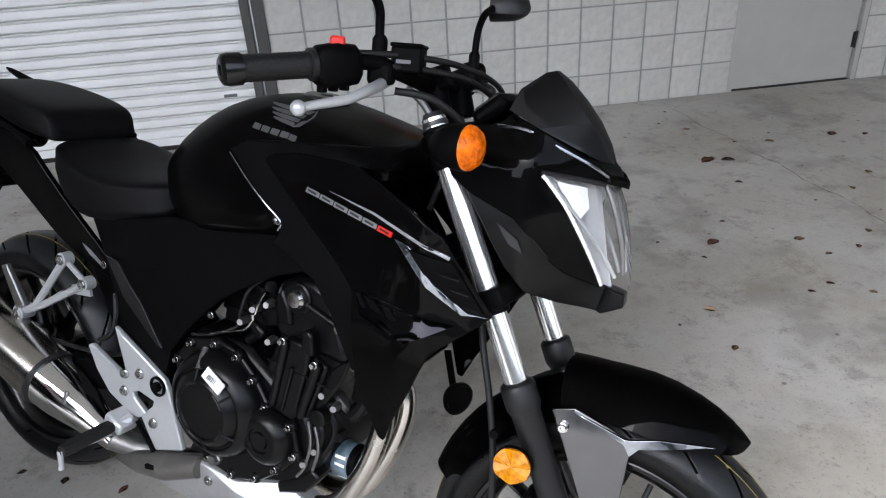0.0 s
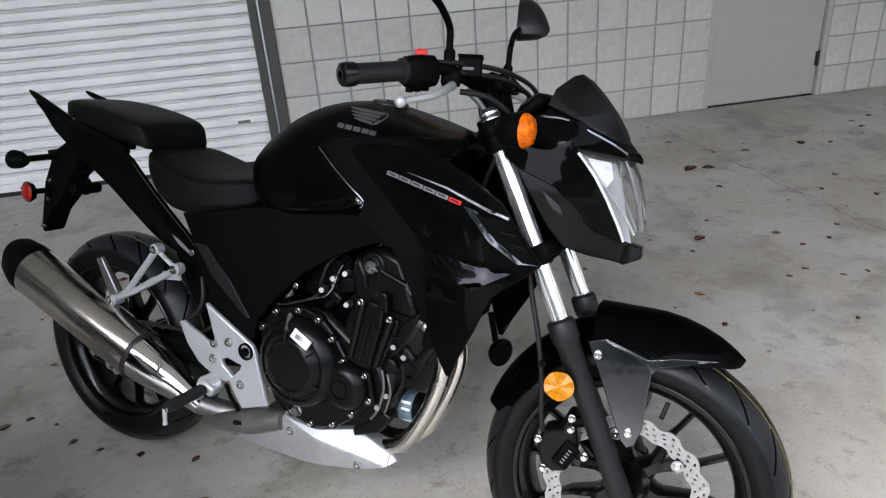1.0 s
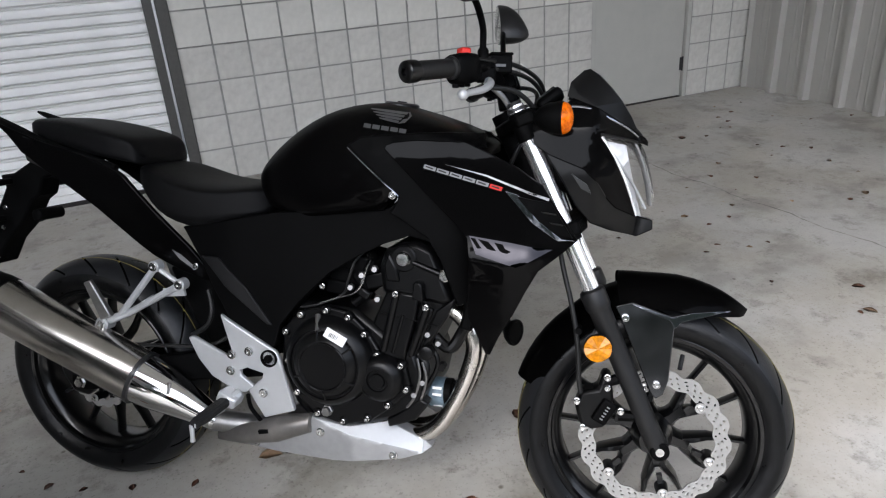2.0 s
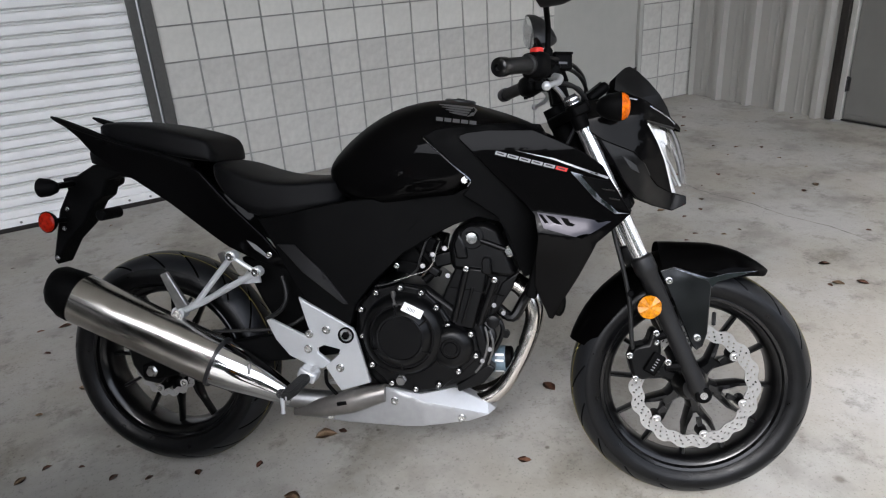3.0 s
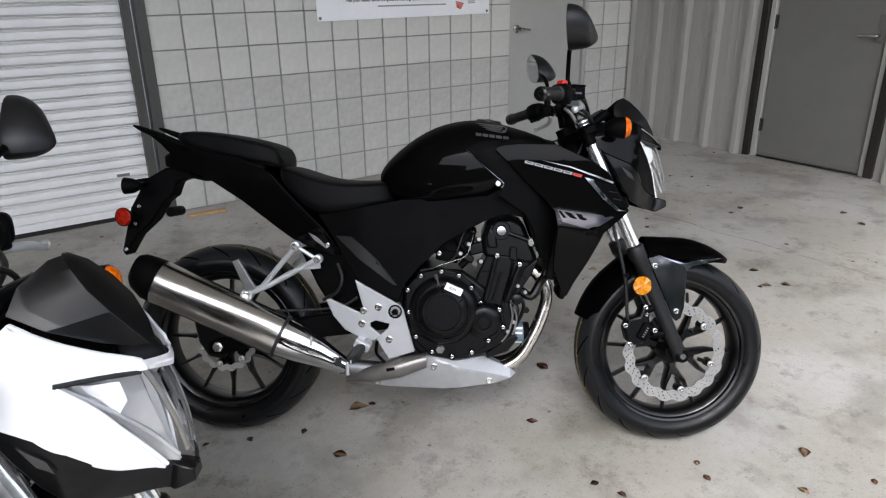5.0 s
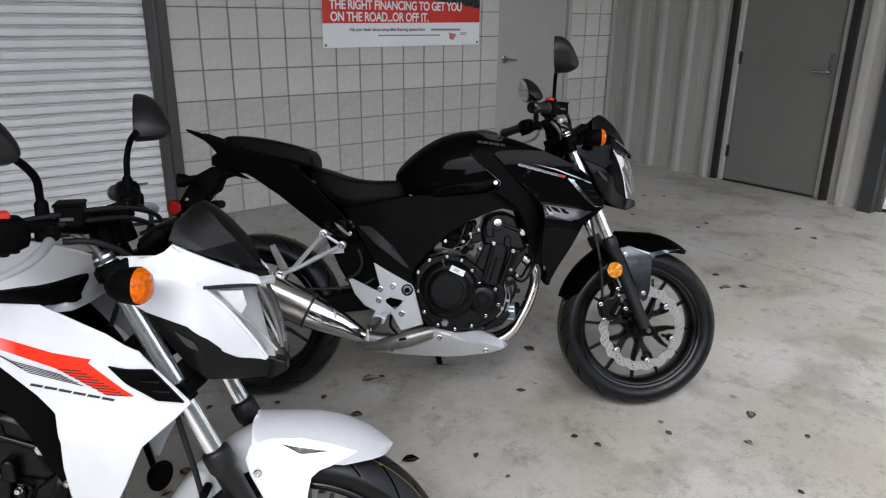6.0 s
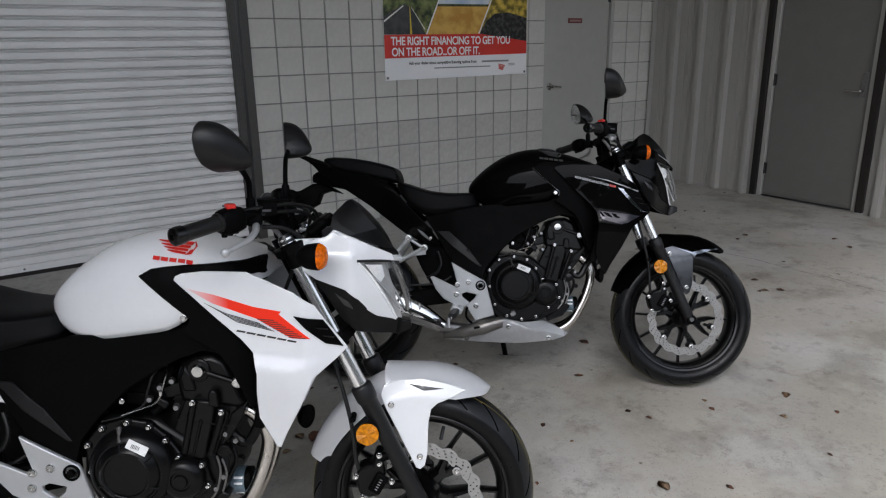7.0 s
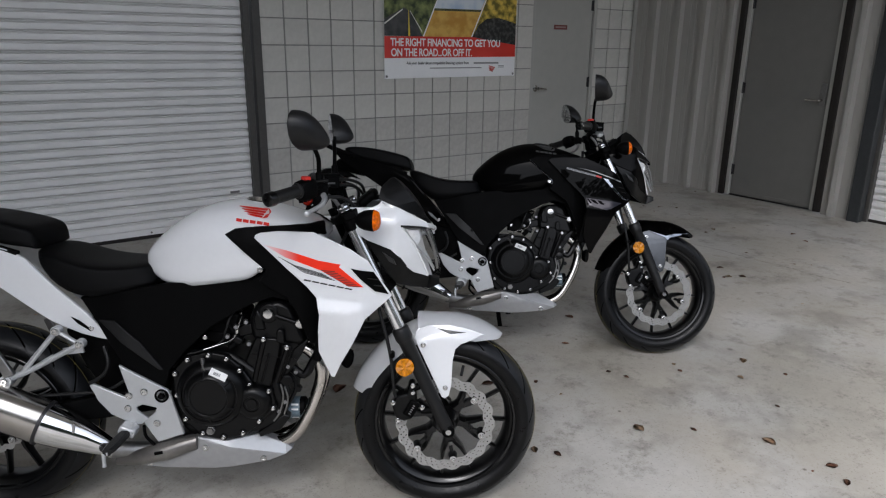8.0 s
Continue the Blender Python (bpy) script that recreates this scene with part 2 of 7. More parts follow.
# ---- mesh helpers ----
def link(name, bm, material, parent=None, label="", bevel=0.0, smooth=35.0, subsurf=0):
    me = bpy.data.meshes.new(name)
    bmesh.ops.recalc_face_normals(bm, faces=bm.faces)
    bm.to_mesh(me)
    bm.free()
    for poly in me.polygons:
        poly.use_smooth = True
    me.set_sharp_from_angle(angle=radians(smooth))
    me.materials.append(material)
    ob = new(name, me)
    if parent is not None:
        ob.parent = parent
    if label:
        ob["label"] = label
    if bevel:
        b = ob.modifiers.new("bevel", "BEVEL")
        b.width, b.segments, b.limit_method, b.angle_limit = bevel, 2, "ANGLE", radians(40)
    if subsurf:
        s = ob.modifiers.new("subsurf", "SUBSURF")
        s.levels = s.render_levels = subsurf
    return ob


def part(name, bm, material, parent, label="", **more):
    return link(name, bm, material, parent, label, **more)


def loft(bm, rings, closed=True, caps=True):
    """A skin over rings of equally many points."""
    rows = [[bm.verts.new(p) for p in ring] for ring in rings]
    n = len(rows[0])
    for a, b in zip(rows, rows[1:]):
        for i in range(n if closed else n - 1):
            j = (i + 1) % n
            bm.faces.new((a[i], a[j], b[j], b[i]))
    if caps and closed:
        bm.faces.new(rows[0][::-1])
        bm.faces.new(rows[-1])
    return bm


def tube(bm, points, r, segs=10, caps=True):
    """A round rod along the points; r is one radius or one for each point."""
    pts = [Vector(p) for p in points]
    rs = r if isinstance(r, (list, tuple)) else [r] * len(pts)
    rings, side = [], None
    for i, p in enumerate(pts):
        d = (pts[min(i + 1, len(pts) - 1)] - pts[max(i - 1, 0)]).normalized()
        if side is None:
            side = d.orthogonal().normalized()
        side = (side - d * side.dot(d)).normalized()
        up = d.cross(side)
        rings.append([p + (side * math.cos(a) + up * math.sin(a)) * rs[i] for a in [2 * math.pi * k / segs for k in range(segs)]])
    return loft(bm, rings, True, caps)


def curve(points, n=6):
    """Points of a smooth curve through the given ones."""
    p = [Vector(q) for q in points]
    out = []
    for i in range(len(p) - 1):
        a, b, c, d = p[max(i - 1, 0)], p[i], p[i + 1], p[min(i + 2, len(p) - 1)]
        for k in range(n):
            t = k / n
            out.append(0.5 * ((2 * b) + (c - a) * t + (2 * a - 5 * b + 4 * c - d) * t * t + (3 * b - a - 3 * c + d) * t ** 3))
    return out + [p[-1]]


def lathe(bm, profile, centre, axis=(0, 1, 0), segs=48, closed=False):
    """A turned shape: profile of (distance along the axis, radius)."""
    axis = Vector(axis).normalized()
    side = Vector((1, 0, 0)) if abs(axis.x) < 0.9 else Vector((0, 0, 1))
    side = (side - axis * side.dot(axis)).normalized()
    up = axis.cross(side)
    c = Vector(centre)
    rings = []
    for a, r in profile:
        rings.append([c + axis * a + (side * math.cos(t) + up * math.sin(t)) * max(r, 1e-4) for t in [2 * math.pi * k / segs for k in range(segs)]])
    if closed:
        rings.append(rings[0])
        loft(bm, rings, True, False)
        bmesh.ops.remove_doubles(bm, verts=bm.verts, dist=1e-6)
        return bm
    return loft(bm, rings, True, True)


def box(bm, c, s, m=None):
    r = bmesh.ops.create_cube(bm, size=1.0)
    t = Matrix.Translation(c) @ (m or Matrix.Identity(4)) @ Matrix.Diagonal((*s, 1))
    bmesh.ops.transform(bm, matrix=t, verts=r["verts"])
    return bm


def prism(bm, poly, y0, y1):
    """A plate: a polygon in x and z, from y0 to y1."""
    a = [bm.verts.new((x, y0, z)) for x, z in poly]
    b = [bm.verts.new((x, y1, z)) for x, z in poly]
    bm.faces.new(a)
    bm.faces.new(b[::-1])
    for i in range(len(poly)):
        j = (i + 1) % len(poly)
        bm.faces.new((a[j], a[i], b[i], b[j]))
    return bm


def panel(bm, poly, depth, thick=0.004, side=-1, grid=0.02, relax=2):
    """A moulded cover: a polygon in x and z whose distance from the middle plane is depth(x, z), with a thickness."""
    f = bm.faces.new([bm.verts.new((x, 0, z)) for x, z in poly])
    f.normal_update()
    bmesh.ops.triangulate(bm, faces=[f])
    for _ in range(4):
        long = [e for e in bm.edges if e.calc_length() > grid]
        if not long:
            break
        bmesh.ops.subdivide_edges(bm, edges=long, cuts=1)
        bmesh.ops.triangulate(bm, faces=[q for q in bm.faces if len(q.verts) > 3])
        bmesh.ops.beautify_fill(bm, faces=bm.faces, edges=[e for e in bm.edges if not e.is_boundary])
    for v in bm.verts:
        v.co.y = side * depth(v.co.x, v.co.z)
    for _ in range(relax):
        flat = {v: sum(e.other_vert(v).co.y for e in v.link_edges) / len(v.link_edges) for v in bm.verts}
        for v, y in flat.items():
            v.co.y = 0.4 * v.co.y + 0.6 * y
    geom = bmesh.ops.extrude_face_region(bm, geom=list(bm.faces))
    for v in geom["geom"]:
        if isinstance(v, bmesh.types.BMVert):
            v.co.y -= side * thick
    return bm


def thing(name, m, label, category, group=""):
    ob = new(name)
    ob.matrix_basis = m
    ob.empty_display_size = 0.2
    return tagged(ob, label, category, group)


def bolt(bm, p, r=0.007, axis=(0, -1, 0), h=0.005):
    return lathe(bm, [(-0.004, r * 1.25), (0.0015, r * 1.25), (0.002, r), (h, r * 0.92), (h, r * 0.45), (h - 0.003, r * 0.4)], p, axis, 10)


# ---- the place: a covered bay in front of a block wall ----
POST = mat("post_paint", (0.06, 0.065, 0.072), 0.45, grain=0.08, stain=0.1)
SKY_BLOCK = mat("sky_block_green", (0.035, 0.045, 0.028), 0.9, grain=0.4, grain_scale=2.0, stain=0.4, stain_scale=0.4)
P = 0.2032            # course height and score spacing of the blocks
WALL_X = 4.36         # ribbed sheet wall
ROOF_Z = 4.6


def fall(x, y):
    """The slab falls a little towards the front and the open side."""
    return 0.007 * max(-6.0, min(0.0, y)) + 0.014 * max(-2.2, min(0.0, x)) * max(0.0, min(1.0, -y / 2.5))


def build_ground():
    bm = bmesh.new()
    near = [0.4 * k for k in range(-22, 13)]
    xs = near
    ys = [0.4 * k for k in range(-18, 3)]
    grid = [[bm.verts.new((x, y, fall(x, y))) for x in xs] for y in ys]
    for a, b in zip(grid, grid[1:]):
        for i in range(len(xs) - 1):
            bm.faces.new((a[i], a[i + 1], b[i + 1], b[i]))
    rim = bmesh.ops.extrude_edge_only(bm, edges=[e for e in bm.edges if e.is_boundary])
    for v in rim["geom"]:
        if isinstance(v, bmesh.types.BMVert):
            v.co.z = -0.3
    return tagged(link("floor", bm, CONCRETE), "stained grey concrete slab with scattered dirt", "floor", kind="structure")


floor = build_ground()
bm = bmesh.new()
gx, gy = [-600, -60, -20, 0, 20, 60, 600], [-600, -60, -20, 0, 20, 600]
rows_ = [[bm.verts.new((x, y, -0.16)) for x in gx] for y in gy]
for a_, b_ in zip(rows_, rows_[1:]):
    for i in range(len(gx) - 1):
        bm.faces.new((a_[i], a_[i + 1], b_[i + 1], b_[i]))
tagged(link("ground", bm, ASPHALT), "dark asphalt yard round the slab", "ground", kind="structure")

# block wall: backing with the openings cut by building round them
bm = bmesh.new()
for x0, x1, z0, z1 in ((0.0, 2.845, -0.1, ROOF_Z), (3.756, WALL_X + 0.2, -0.1, ROOF_Z), (2.845, 3.756, 2.16, ROOF_Z), (-4.2, 0.0, 3.05, ROOF_Z), (-7.5, -4.2, -0.2, ROOF_Z)):
    box(bm, ((x0 + x1) / 2, 0.113, (z0 + z1) / 2), (x1 - x0, 0.2, z1 - z0))
for x0, x1 in ((0.0, 2.845), (3.756, WALL_X + 0.15)):
    box(bm, ((x0 + x1) / 2, 0.060, 0.356), (x1 - x0 - 0.004, 0.106, 0.912))
wall_back = tagged(link("wall_back", bm, SHADED_MORTAR), "painted grey concrete block wall with scored square faces", "wall", kind="structure")


def block_mesh(name, w, rough, seed, material):
    """One scored block face with its rounded edges; split faces are uneven."""
    rnd = random.Random(seed)
    bm = bmesh.new()
    n = 8 if rough else 4
    e = 0.003
    hw, hz = w / 2 - 0.0060, P / 2 - 0.0046
    front = []
    for j in range(n + 1):
        row = []
        for i in range(n + 1):
            x, z = -hw + 2 * hw * i / n, -hz + 2 * hz * j / n
            edge = i in (0, n) or j in (0, n)
            y = (0.003 if edge else -0.001) + (0.010 * noise.noise(Vector((x * 22 + seed * 7.3, z * 22, seed))) + rnd.uniform(-0.0018, 0.0018) - 0.001 if rough and not edge else 0) + (rnd.uniform(-0.001, 0.001) if edge else 0)
            if edge:
                x, z = x * (1 - e), z * (1 - e)
            row.append(bm.verts.new((x, y, z)))
        front.append(row)
    for a, b in zip(front, front[1:]):
        for i in range(n):
            bm.faces.new((a[i], a[i + 1], b[i + 1], b[i]))
    rim = [front[0][i] for i in range(n + 1)] + [front[j][n] for j in range(1, n + 1)] + [front[n][i] for i in range(n - 1, -1, -1)] + [front[j][0] for j in range(n - 1, 0, -1)]
    back = [bm.verts.new((v.co.x * 1.006, 0.02, v.co.z * 1.006)) for v in rim]
    for i in range(len(rim)):
        j = (i + 1) % len(rim)
        bm.faces.new((rim[j], rim[i], back[i], back[j]))
    bmesh.ops.recalc_face_normals(bm, faces=bm.faces)
    me = bpy.data.meshes.new(name)
    bm.to_mesh(me)
    bm.free()
    for poly in me.polygons:
        poly.use_smooth = True
    me.set_sharp_from_angle(angle=radians(50))
    me.materials.append(material)
    return me


def copies_in_one(name, pieces, material, parent):
    """Far pieces joined into one mesh: (mesh, place) pairs."""
    vs, fs = [], []
    for me, place in pieces:
        o = len(vs)
        vs += [tuple(v.co + place) for v in me.vertices]
        fs += [tuple(i + o for i in p.vertices) for p in me.polygons]
    me = bpy.data.meshes.new(name)
    me.from_pydata(vs, [], fs)
    me.materials.append(material)
    ob = new(name, me)
    ob.parent = parent
    return tagged(ob, kind="stuff")


def build_roller_door(name, m, width, height, label):
    """A roll-up door: curved slats in steel guides, with a bottom bar."""
    door = thing(name, m, label, "roller door")
    door["kind"] = "structure"
    pitch = 0.065
    bm = bmesh.new()
    prof = [(0.0, 0.016), (0.0015, -0.004), (0.005, -0.0095), (0.025, -0.0125), (0.043, -0.0095), (0.047, -0.002), (0.0485, 0.010), (0.0530, 0.010), (0.0545, -0.006), (0.0590, -0.006), (0.0605, 0.016), (0.0645, 0.016)]
    rings = [[(x, y, z) for z, y in prof] + [(x, y + 0.0015, z) for z, y in prof[::-1]] for x in (-width / 2, width / 2)]
    loft(bm, rings)
    slat = part("slat", bm, CURTAIN, door, smooth=25)
    slat.location = (0, 0, 0.07)
    for k in range(1, int((height - 0.07) / pitch)):
        s = new("slat", slat.data)
        s.parent = door
        s.location = (0, 0.0007 * math.sin(k * 1.7), 0.07 + k * pitch)
    bm = bmesh.new()
    box(bm, (0, -0.004, 0.045), (width, 0.03, 0.05))
    part("bottom_bar", bm, CURTAIN, door, "pale painted bottom bar", bevel=0.004)
    bm = bmesh.new()
    box(bm, (0, -0.004, 0.010), (width, 0.040, 0.032))
    part("weather_seal", bm, TRIM_DARK, door, "black rubber seal", bevel=0.004)
    for s in (-1, 1):
        bm = bmesh.new()
        box(bm, (s * (width / 2 + 0.02), -0.03, height / 2), (0.05, 0.06, height))
        part("guide", bm, JAMB, door, "dark steel guide", bevel=0.004)
    return door


bm = bmesh.new()
box(bm, (-0.028, 0.024, 1.5), (0.066, 0.076, 3.1))
tagged(link("door_jamb", bm, JAMB, bevel=0.004), "dark grey steel jamb beside the roll-up door", "trim", kind="structure")
roller_door = build_roller_door("roller_door", pose(-2.135, 0.062, 0), 4.03, 3.05, "white ribbed roll-up door with dark steel guides")
bm = bmesh.new()
box(bm, (1.865, -0.012, 0.283), (0.075, 0.004, 0.018))
for k in range(5):
    box(bm, (1.841 + 0.012 * k, -0.0145, 0.283), (0.004, 0.002, 0.012))
part("maker_plate", bm, DULL_STEEL, roller_door, "small stamped metal plate")
for x in (1.2, 1.78, 0.5, 1.9):
    bm = bmesh.new()
    bolt(bm, (x, -0.02, 0.045), 0.006)
    part("rivet", bm, BOLT, roller_door)


def build_door(name, m, width, height, paint, label, lever_side, frame_paint=None):
    """A flush steel door in its frame; origin at the middle of the sill, facing -y."""
    d = thing(name, m, label, "door")
    d["kind"] = "structure"
    bm = bmesh.new()
    box(bm, (0, 0.025, height / 2 + 0.005), (width - 0.010, 0.045, height - 0.010))
    leaf = part("door_leaf", bm, paint, d, bevel=0.003)
    for s in (-1, 1):
        bm = bmesh.new()
        box(bm, (s * (width / 2 + 0.024), 0.028, height / 2 + 0.02), (0.040, 0.10, height + 0.04))
        part("door_jamb", bm, frame_paint or paint, d, bevel=0.003)
    bm = bmesh.new()
    box(bm, (0, 0.03, height + 0.022), (width + 0.01, 0.09, 0.034))
    part("door_head", bm, frame_paint or paint, d, bevel=0.003)
    bm = bmesh.new()
    box(bm, (0, 0.036, 0.002), (width, 0.09, 0.008))
    part("threshold", bm, TRIM_DARK, d, "dark threshold", bevel=0.002)
    for z in (0.26, 1.07, 1.86):
        bm = bmesh.new()
        lathe(bm, [(-0.055, 0.007), (0.055, 0.007)], (-lever_side * (width / 2 + 0.002), -0.004, z), (0, 0, 1), 10)
        box(bm, (-lever_side * (width / 2 - 0.012), 0.001, z), (0.022, 0.004, 0.10))
        part("hinge", bm, BOLT_DARK, d, "dark butt hinge", bevel=0.001)
    return d, leaf


door_1, leaf_1 = build_door("door_1", pose(3.3, 0.03, 0), 0.84, 2.12, DOOR_PAINT, "plain grey painted steel door, shut", -1)
bm = bmesh.new()
lathe(bm, [(0, 0.033), (0.006, 0.033), (0.010, 0.022), (0.035, 0.012), (0.05, 0.012), (0.052, 0.016)], (-0.36, 0.003, 1.02), (0, -1, 0), 20)
tube(bm, curve([(-0.36, -0.045, 1.02), (-0.31, -0.05, 1.018), (-0.25, -0.045, 1.012)], 4), [0.011] * 5 + [0.009] * 4, 10)
part("lever_handle", bm, STEEL, leaf_1, "brushed steel lever handle", bevel=0.0)
bm = bmesh.new()
box(bm, (-0.045, 0.0, 1.63), (0.185, 0.003, 0.045))
plaque = part("door_plaque", bm, mat("plaque_red", (0.16, 0.03, 0.025), 0.5, grain=0.1), leaf_1, "small dark red plaque")
bm = bmesh.new()
box(bm, (-0.045, -0.0025, 1.63), (0.15, 0.002, 0.018))
part("lettering_bar", bm, mat("plaque_ink", (0.32, 0.22, 0.2), 0.6), plaque)

door_2, leaf_2 = build_door("door_2", pose(WALL_X + 0.02, -1.825, 0, 0, 0, -90), 0.83, 2.12, DOOR_DARK, "dark grey steel door in the ribbed wall, shut", 1, DOOR_PAINT)
bm = bmesh.new()
box(bm, (0, -0.001, 0.032), (0.80, 0.006, 0.03))
part("door_sweep", bm, DOOR_DARK, leaf_2, "grey weather sweep along the foot", bevel=0.002)
bm = bmesh.new()
box(bm, (0.37, -0.002, 1.05), (0.05, 0.006, 0.20))
part("escutcheon", bm, DULL_STEEL, leaf_2, "tall steel escutcheon", bevel=0.003)
bm = bmesh.new()
tube(bm, curve([(0.365, 0.0, 1.0), (0.365, -0.05, 1.0), (0.32, -0.055, 1.0), (0.24, -0.05, 0.998)], 4), 0.010, 10)
part("lever_handle", bm, STEEL, leaf_2, "steel lever handle")
for y, w in ((-1.335, 0.056), (-2.318, 0.062)):
    bm = bmesh.new()
    box(bm, (WALL_X - 0.004, y, 1.11), (0.05, w, 2.22))
    tagged(link("door_trim", bm, TRIM_DARK, bevel=0.004), "dark brown steel trim beside the door", "trim", kind="structure")
bm = bmesh.new()
box(bm, (WALL_X - 0.004, -1.83, 2.25), (0.05, 1.10, 0.06))
tagged(link("door_trim", bm, TRIM_DARK, bevel=0.004), "dark brown steel trim over the door", "trim", kind="structure")


def ribbed(name, y0, y1, z0, z1, first):
    """Ribbed sheet at x = WALL_X from y0 down to y1, with trapezoid ribs."""
    cuts = [(y0, 0.0)]
    y = first
    while y > y1 + 0.04:
        for dy, dx in ((0.036, 0), (0.022, 0.050), (-0.022, 0.050), (-0.036, 0), (-0.112, 0), (-0.118, 0.003), (-0.126, 0.003), (-0.132, 0), (-0.172, 0), (-0.178, 0.003), (-0.186, 0.003), (-0.192, 0)):
            if y1 < y + dy < y0:
                cuts.append((y + dy, dx))
        y -= 0.305
    cuts.append((y1, 0.0))
    bm = bmesh.new()
    ring = lambda z: [(WALL_X - dx, y, z) for y, dx in cuts] + [(WALL_X + 0.06, y1, z), (WALL_X + 0.06, y0, z)]
    loft(bm, [ring(z0), ring(z1)])
    return tagged(link(name, bm, WALL_METAL, smooth=20), "pale grey ribbed metal wall cladding", "wall", kind="structure")


ribbed("wall_right_a", -0.0, -1.307, -0.02, ROOF_Z, -0.005)
ribbed("wall_right_b", -2.350, -2.60, -0.05, ROOF_Z, -2.45)
ribbed("wall_right_c", -1.307, -2.350, 2.285, ROOF_Z, -1.53)
ribbed("wall_right_d", -5.06, -6.4, -0.06, ROOF_Z, -5.3)
ribbed("wall_right_e", -2.60, -5.06, 3.0, ROOF_Z, -2.75)
build_roller_door("roller_door", pose(WALL_X + 0.10, -3.83, -0.02, 0, 0, -90), 2.2, 3.03, "pale roll-up door in the ribbed wall, shut")
for y in (-2.655, -5.005):
    bm = bmesh.new()
    box(bm, (WALL_X + 0.01, y, 1.5), (0.13, 0.10, 3.1))
    tagged(link("door_post", bm, POST_DARK, bevel=0.005), "dark blue-grey steel post beside the roll-up door", "trim", kind="structure")
# unseen wall, added to keep side light off the ribbed sheet
bm = bmesh.new()
box(bm, (-7.6, -3.0, ROOF_Z / 2 - 0.1), (0.2, 6.4, ROOF_Z + 0.2))
tagged(link("wall_left", bm, DOOR_DARK), "unseen plain grey wall added to block light from the left", "wall", kind="structure")
bm = bmesh.new()
box(bm, (-1.5, -2.8, ROOF_Z + 0.05), (12.2, 6.4, 0.1))
tagged(link("ceiling", bm, CEILING), "pale sheet soffit of the canopy", "ceiling", kind="structure")

# unseen dark screens behind the walk, added to block low sky light and reflections
for n_, x0_, y0_, x1_, y1_, top_ in (("backdrop_front", -20, -19, 22, -19, 5.0), ("backdrop_side", -20, -19, -20, 16, 7.0)):
    bm = bmesh.new()
    loft(bm, [[(x0_, y0_, -0.3), (x1_, y1_, -0.3), (x1_ + 0.3, y1_ - 0.3, -0.3), (x0_ - 0.3, y0_ - 0.3, -0.3)], [(x0_, y0_, top_), (x1_, y1_, top_), (x1_ + 0.3, y1_ - 0.3, top_), (x0_ - 0.3, y0_ - 0.3, top_)]])
    tagged(link(n_, bm, SKY_BLOCK), "unseen dark green screen added to block the low sky", "backdrop", kind="structure")

# ---- wall banner ----
banner = thing("banner", pose(1.105, -0.012, 1.147), "large printed banner with red headline band on the block wall", "banner")
BW, BH = 1.5, 1.0


def sheet(name, poly, y, material, parent, label="", thick=0.0008):
    bm = bmesh.new()
    prism(bm, poly, y, y + thick)
    return part(name, bm, material, parent, label)


def two_tone(name, low, high, scale, lo=0.4, hi=0.6, rough=0.4):
    m = bpy.data.materials.new(name)
    m.use_nodes = True
    nt = m.node_tree
    n = nt.nodes.new("ShaderNodeTexNoise")
    n.inputs["Scale"].default_value, n.inputs["Detail"].default_value = scale, 6
    c = nt.nodes.new("ShaderNodeTexCoord")
    nt.links.new(c.outputs["Object"], n.inputs["Vector"])
    r = nt.nodes.new("ShaderNodeValToRGB")
    r.color_ramp.elements[0].position, r.color_ramp.elements[0].color = lo, (*low, 1)
    r.color_ramp.elements[1].position, r.color_ramp.elements[1].color = hi, (*high, 1)
    nt.links.new(n.outputs[0], r.inputs[0])
    nt.links.new(r.outputs[0], nt.nodes["Principled BSDF"].inputs["Base Color"])
    nt.nodes["Principled BSDF"].inputs["Roughness"].default_value = rough
    return m


cloth = sheet("banner_sheet", [(0, 0), (BW, 0.008), (BW, BH), (0, BH)], 0.0, mat("banner_white", (0.9, 0.9, 0.9), 0.35, grain=0.02, stain=0.03), banner)
sheet("headline_band", [(0.002, 0.176), (BW - 0.002, 0.19), (BW - 0.002, 0.37), (0.002, 0.36)], -0.0016, two_tone("banner_red", (0.62, 0.028, 0.018), (0.70, 0.045, 0.03), 3, 0.3, 0.7), banner, "red headline band")
sheet("photo_road", [(0.002, 0.362), (0.40, 0.362), (0.70, BH - 0.01), (0.002, BH - 0.01)], -0.0016, two_tone("photo_green", (0.02, 0.035, 0.010), (0.24, 0.28, 0.09), 14, 0.38, 0.68), banner, "printed photo of green hills and a road")
sheet("photo_tarmac", [(0.002, 0.363), (0.398, 0.363), (0.28, 0.56), (0.20, 0.60), (0.002, 0.50)], -0.0026, two_tone("photo_tarmac", (0.03, 0.033, 0.035), (0.07, 0.07, 0.07), 12), banner)
sheet("road_line", [(0.246, 0.364), (0.266, 0.364), (0.252, 0.58), (0.248, 0.58)], -0.0036, mat("photo_yellow", (0.75, 0.55, 0.05), 0.4), banner)
sheet("verge_line", [(0.004, 0.47), (0.004, 0.455), (0.19, 0.58), (0.188, 0.59)], -0.0036, mat("photo_white", (0.75, 0.75, 0.70), 0.4), banner)
sheet("verge_line", [(0.392, 0.395), (0.392, 0.41), (0.262, 0.58), (0.265, 0.57)], -0.0036, mat("photo_white", (0.75, 0.75, 0.70), 0.4), banner)
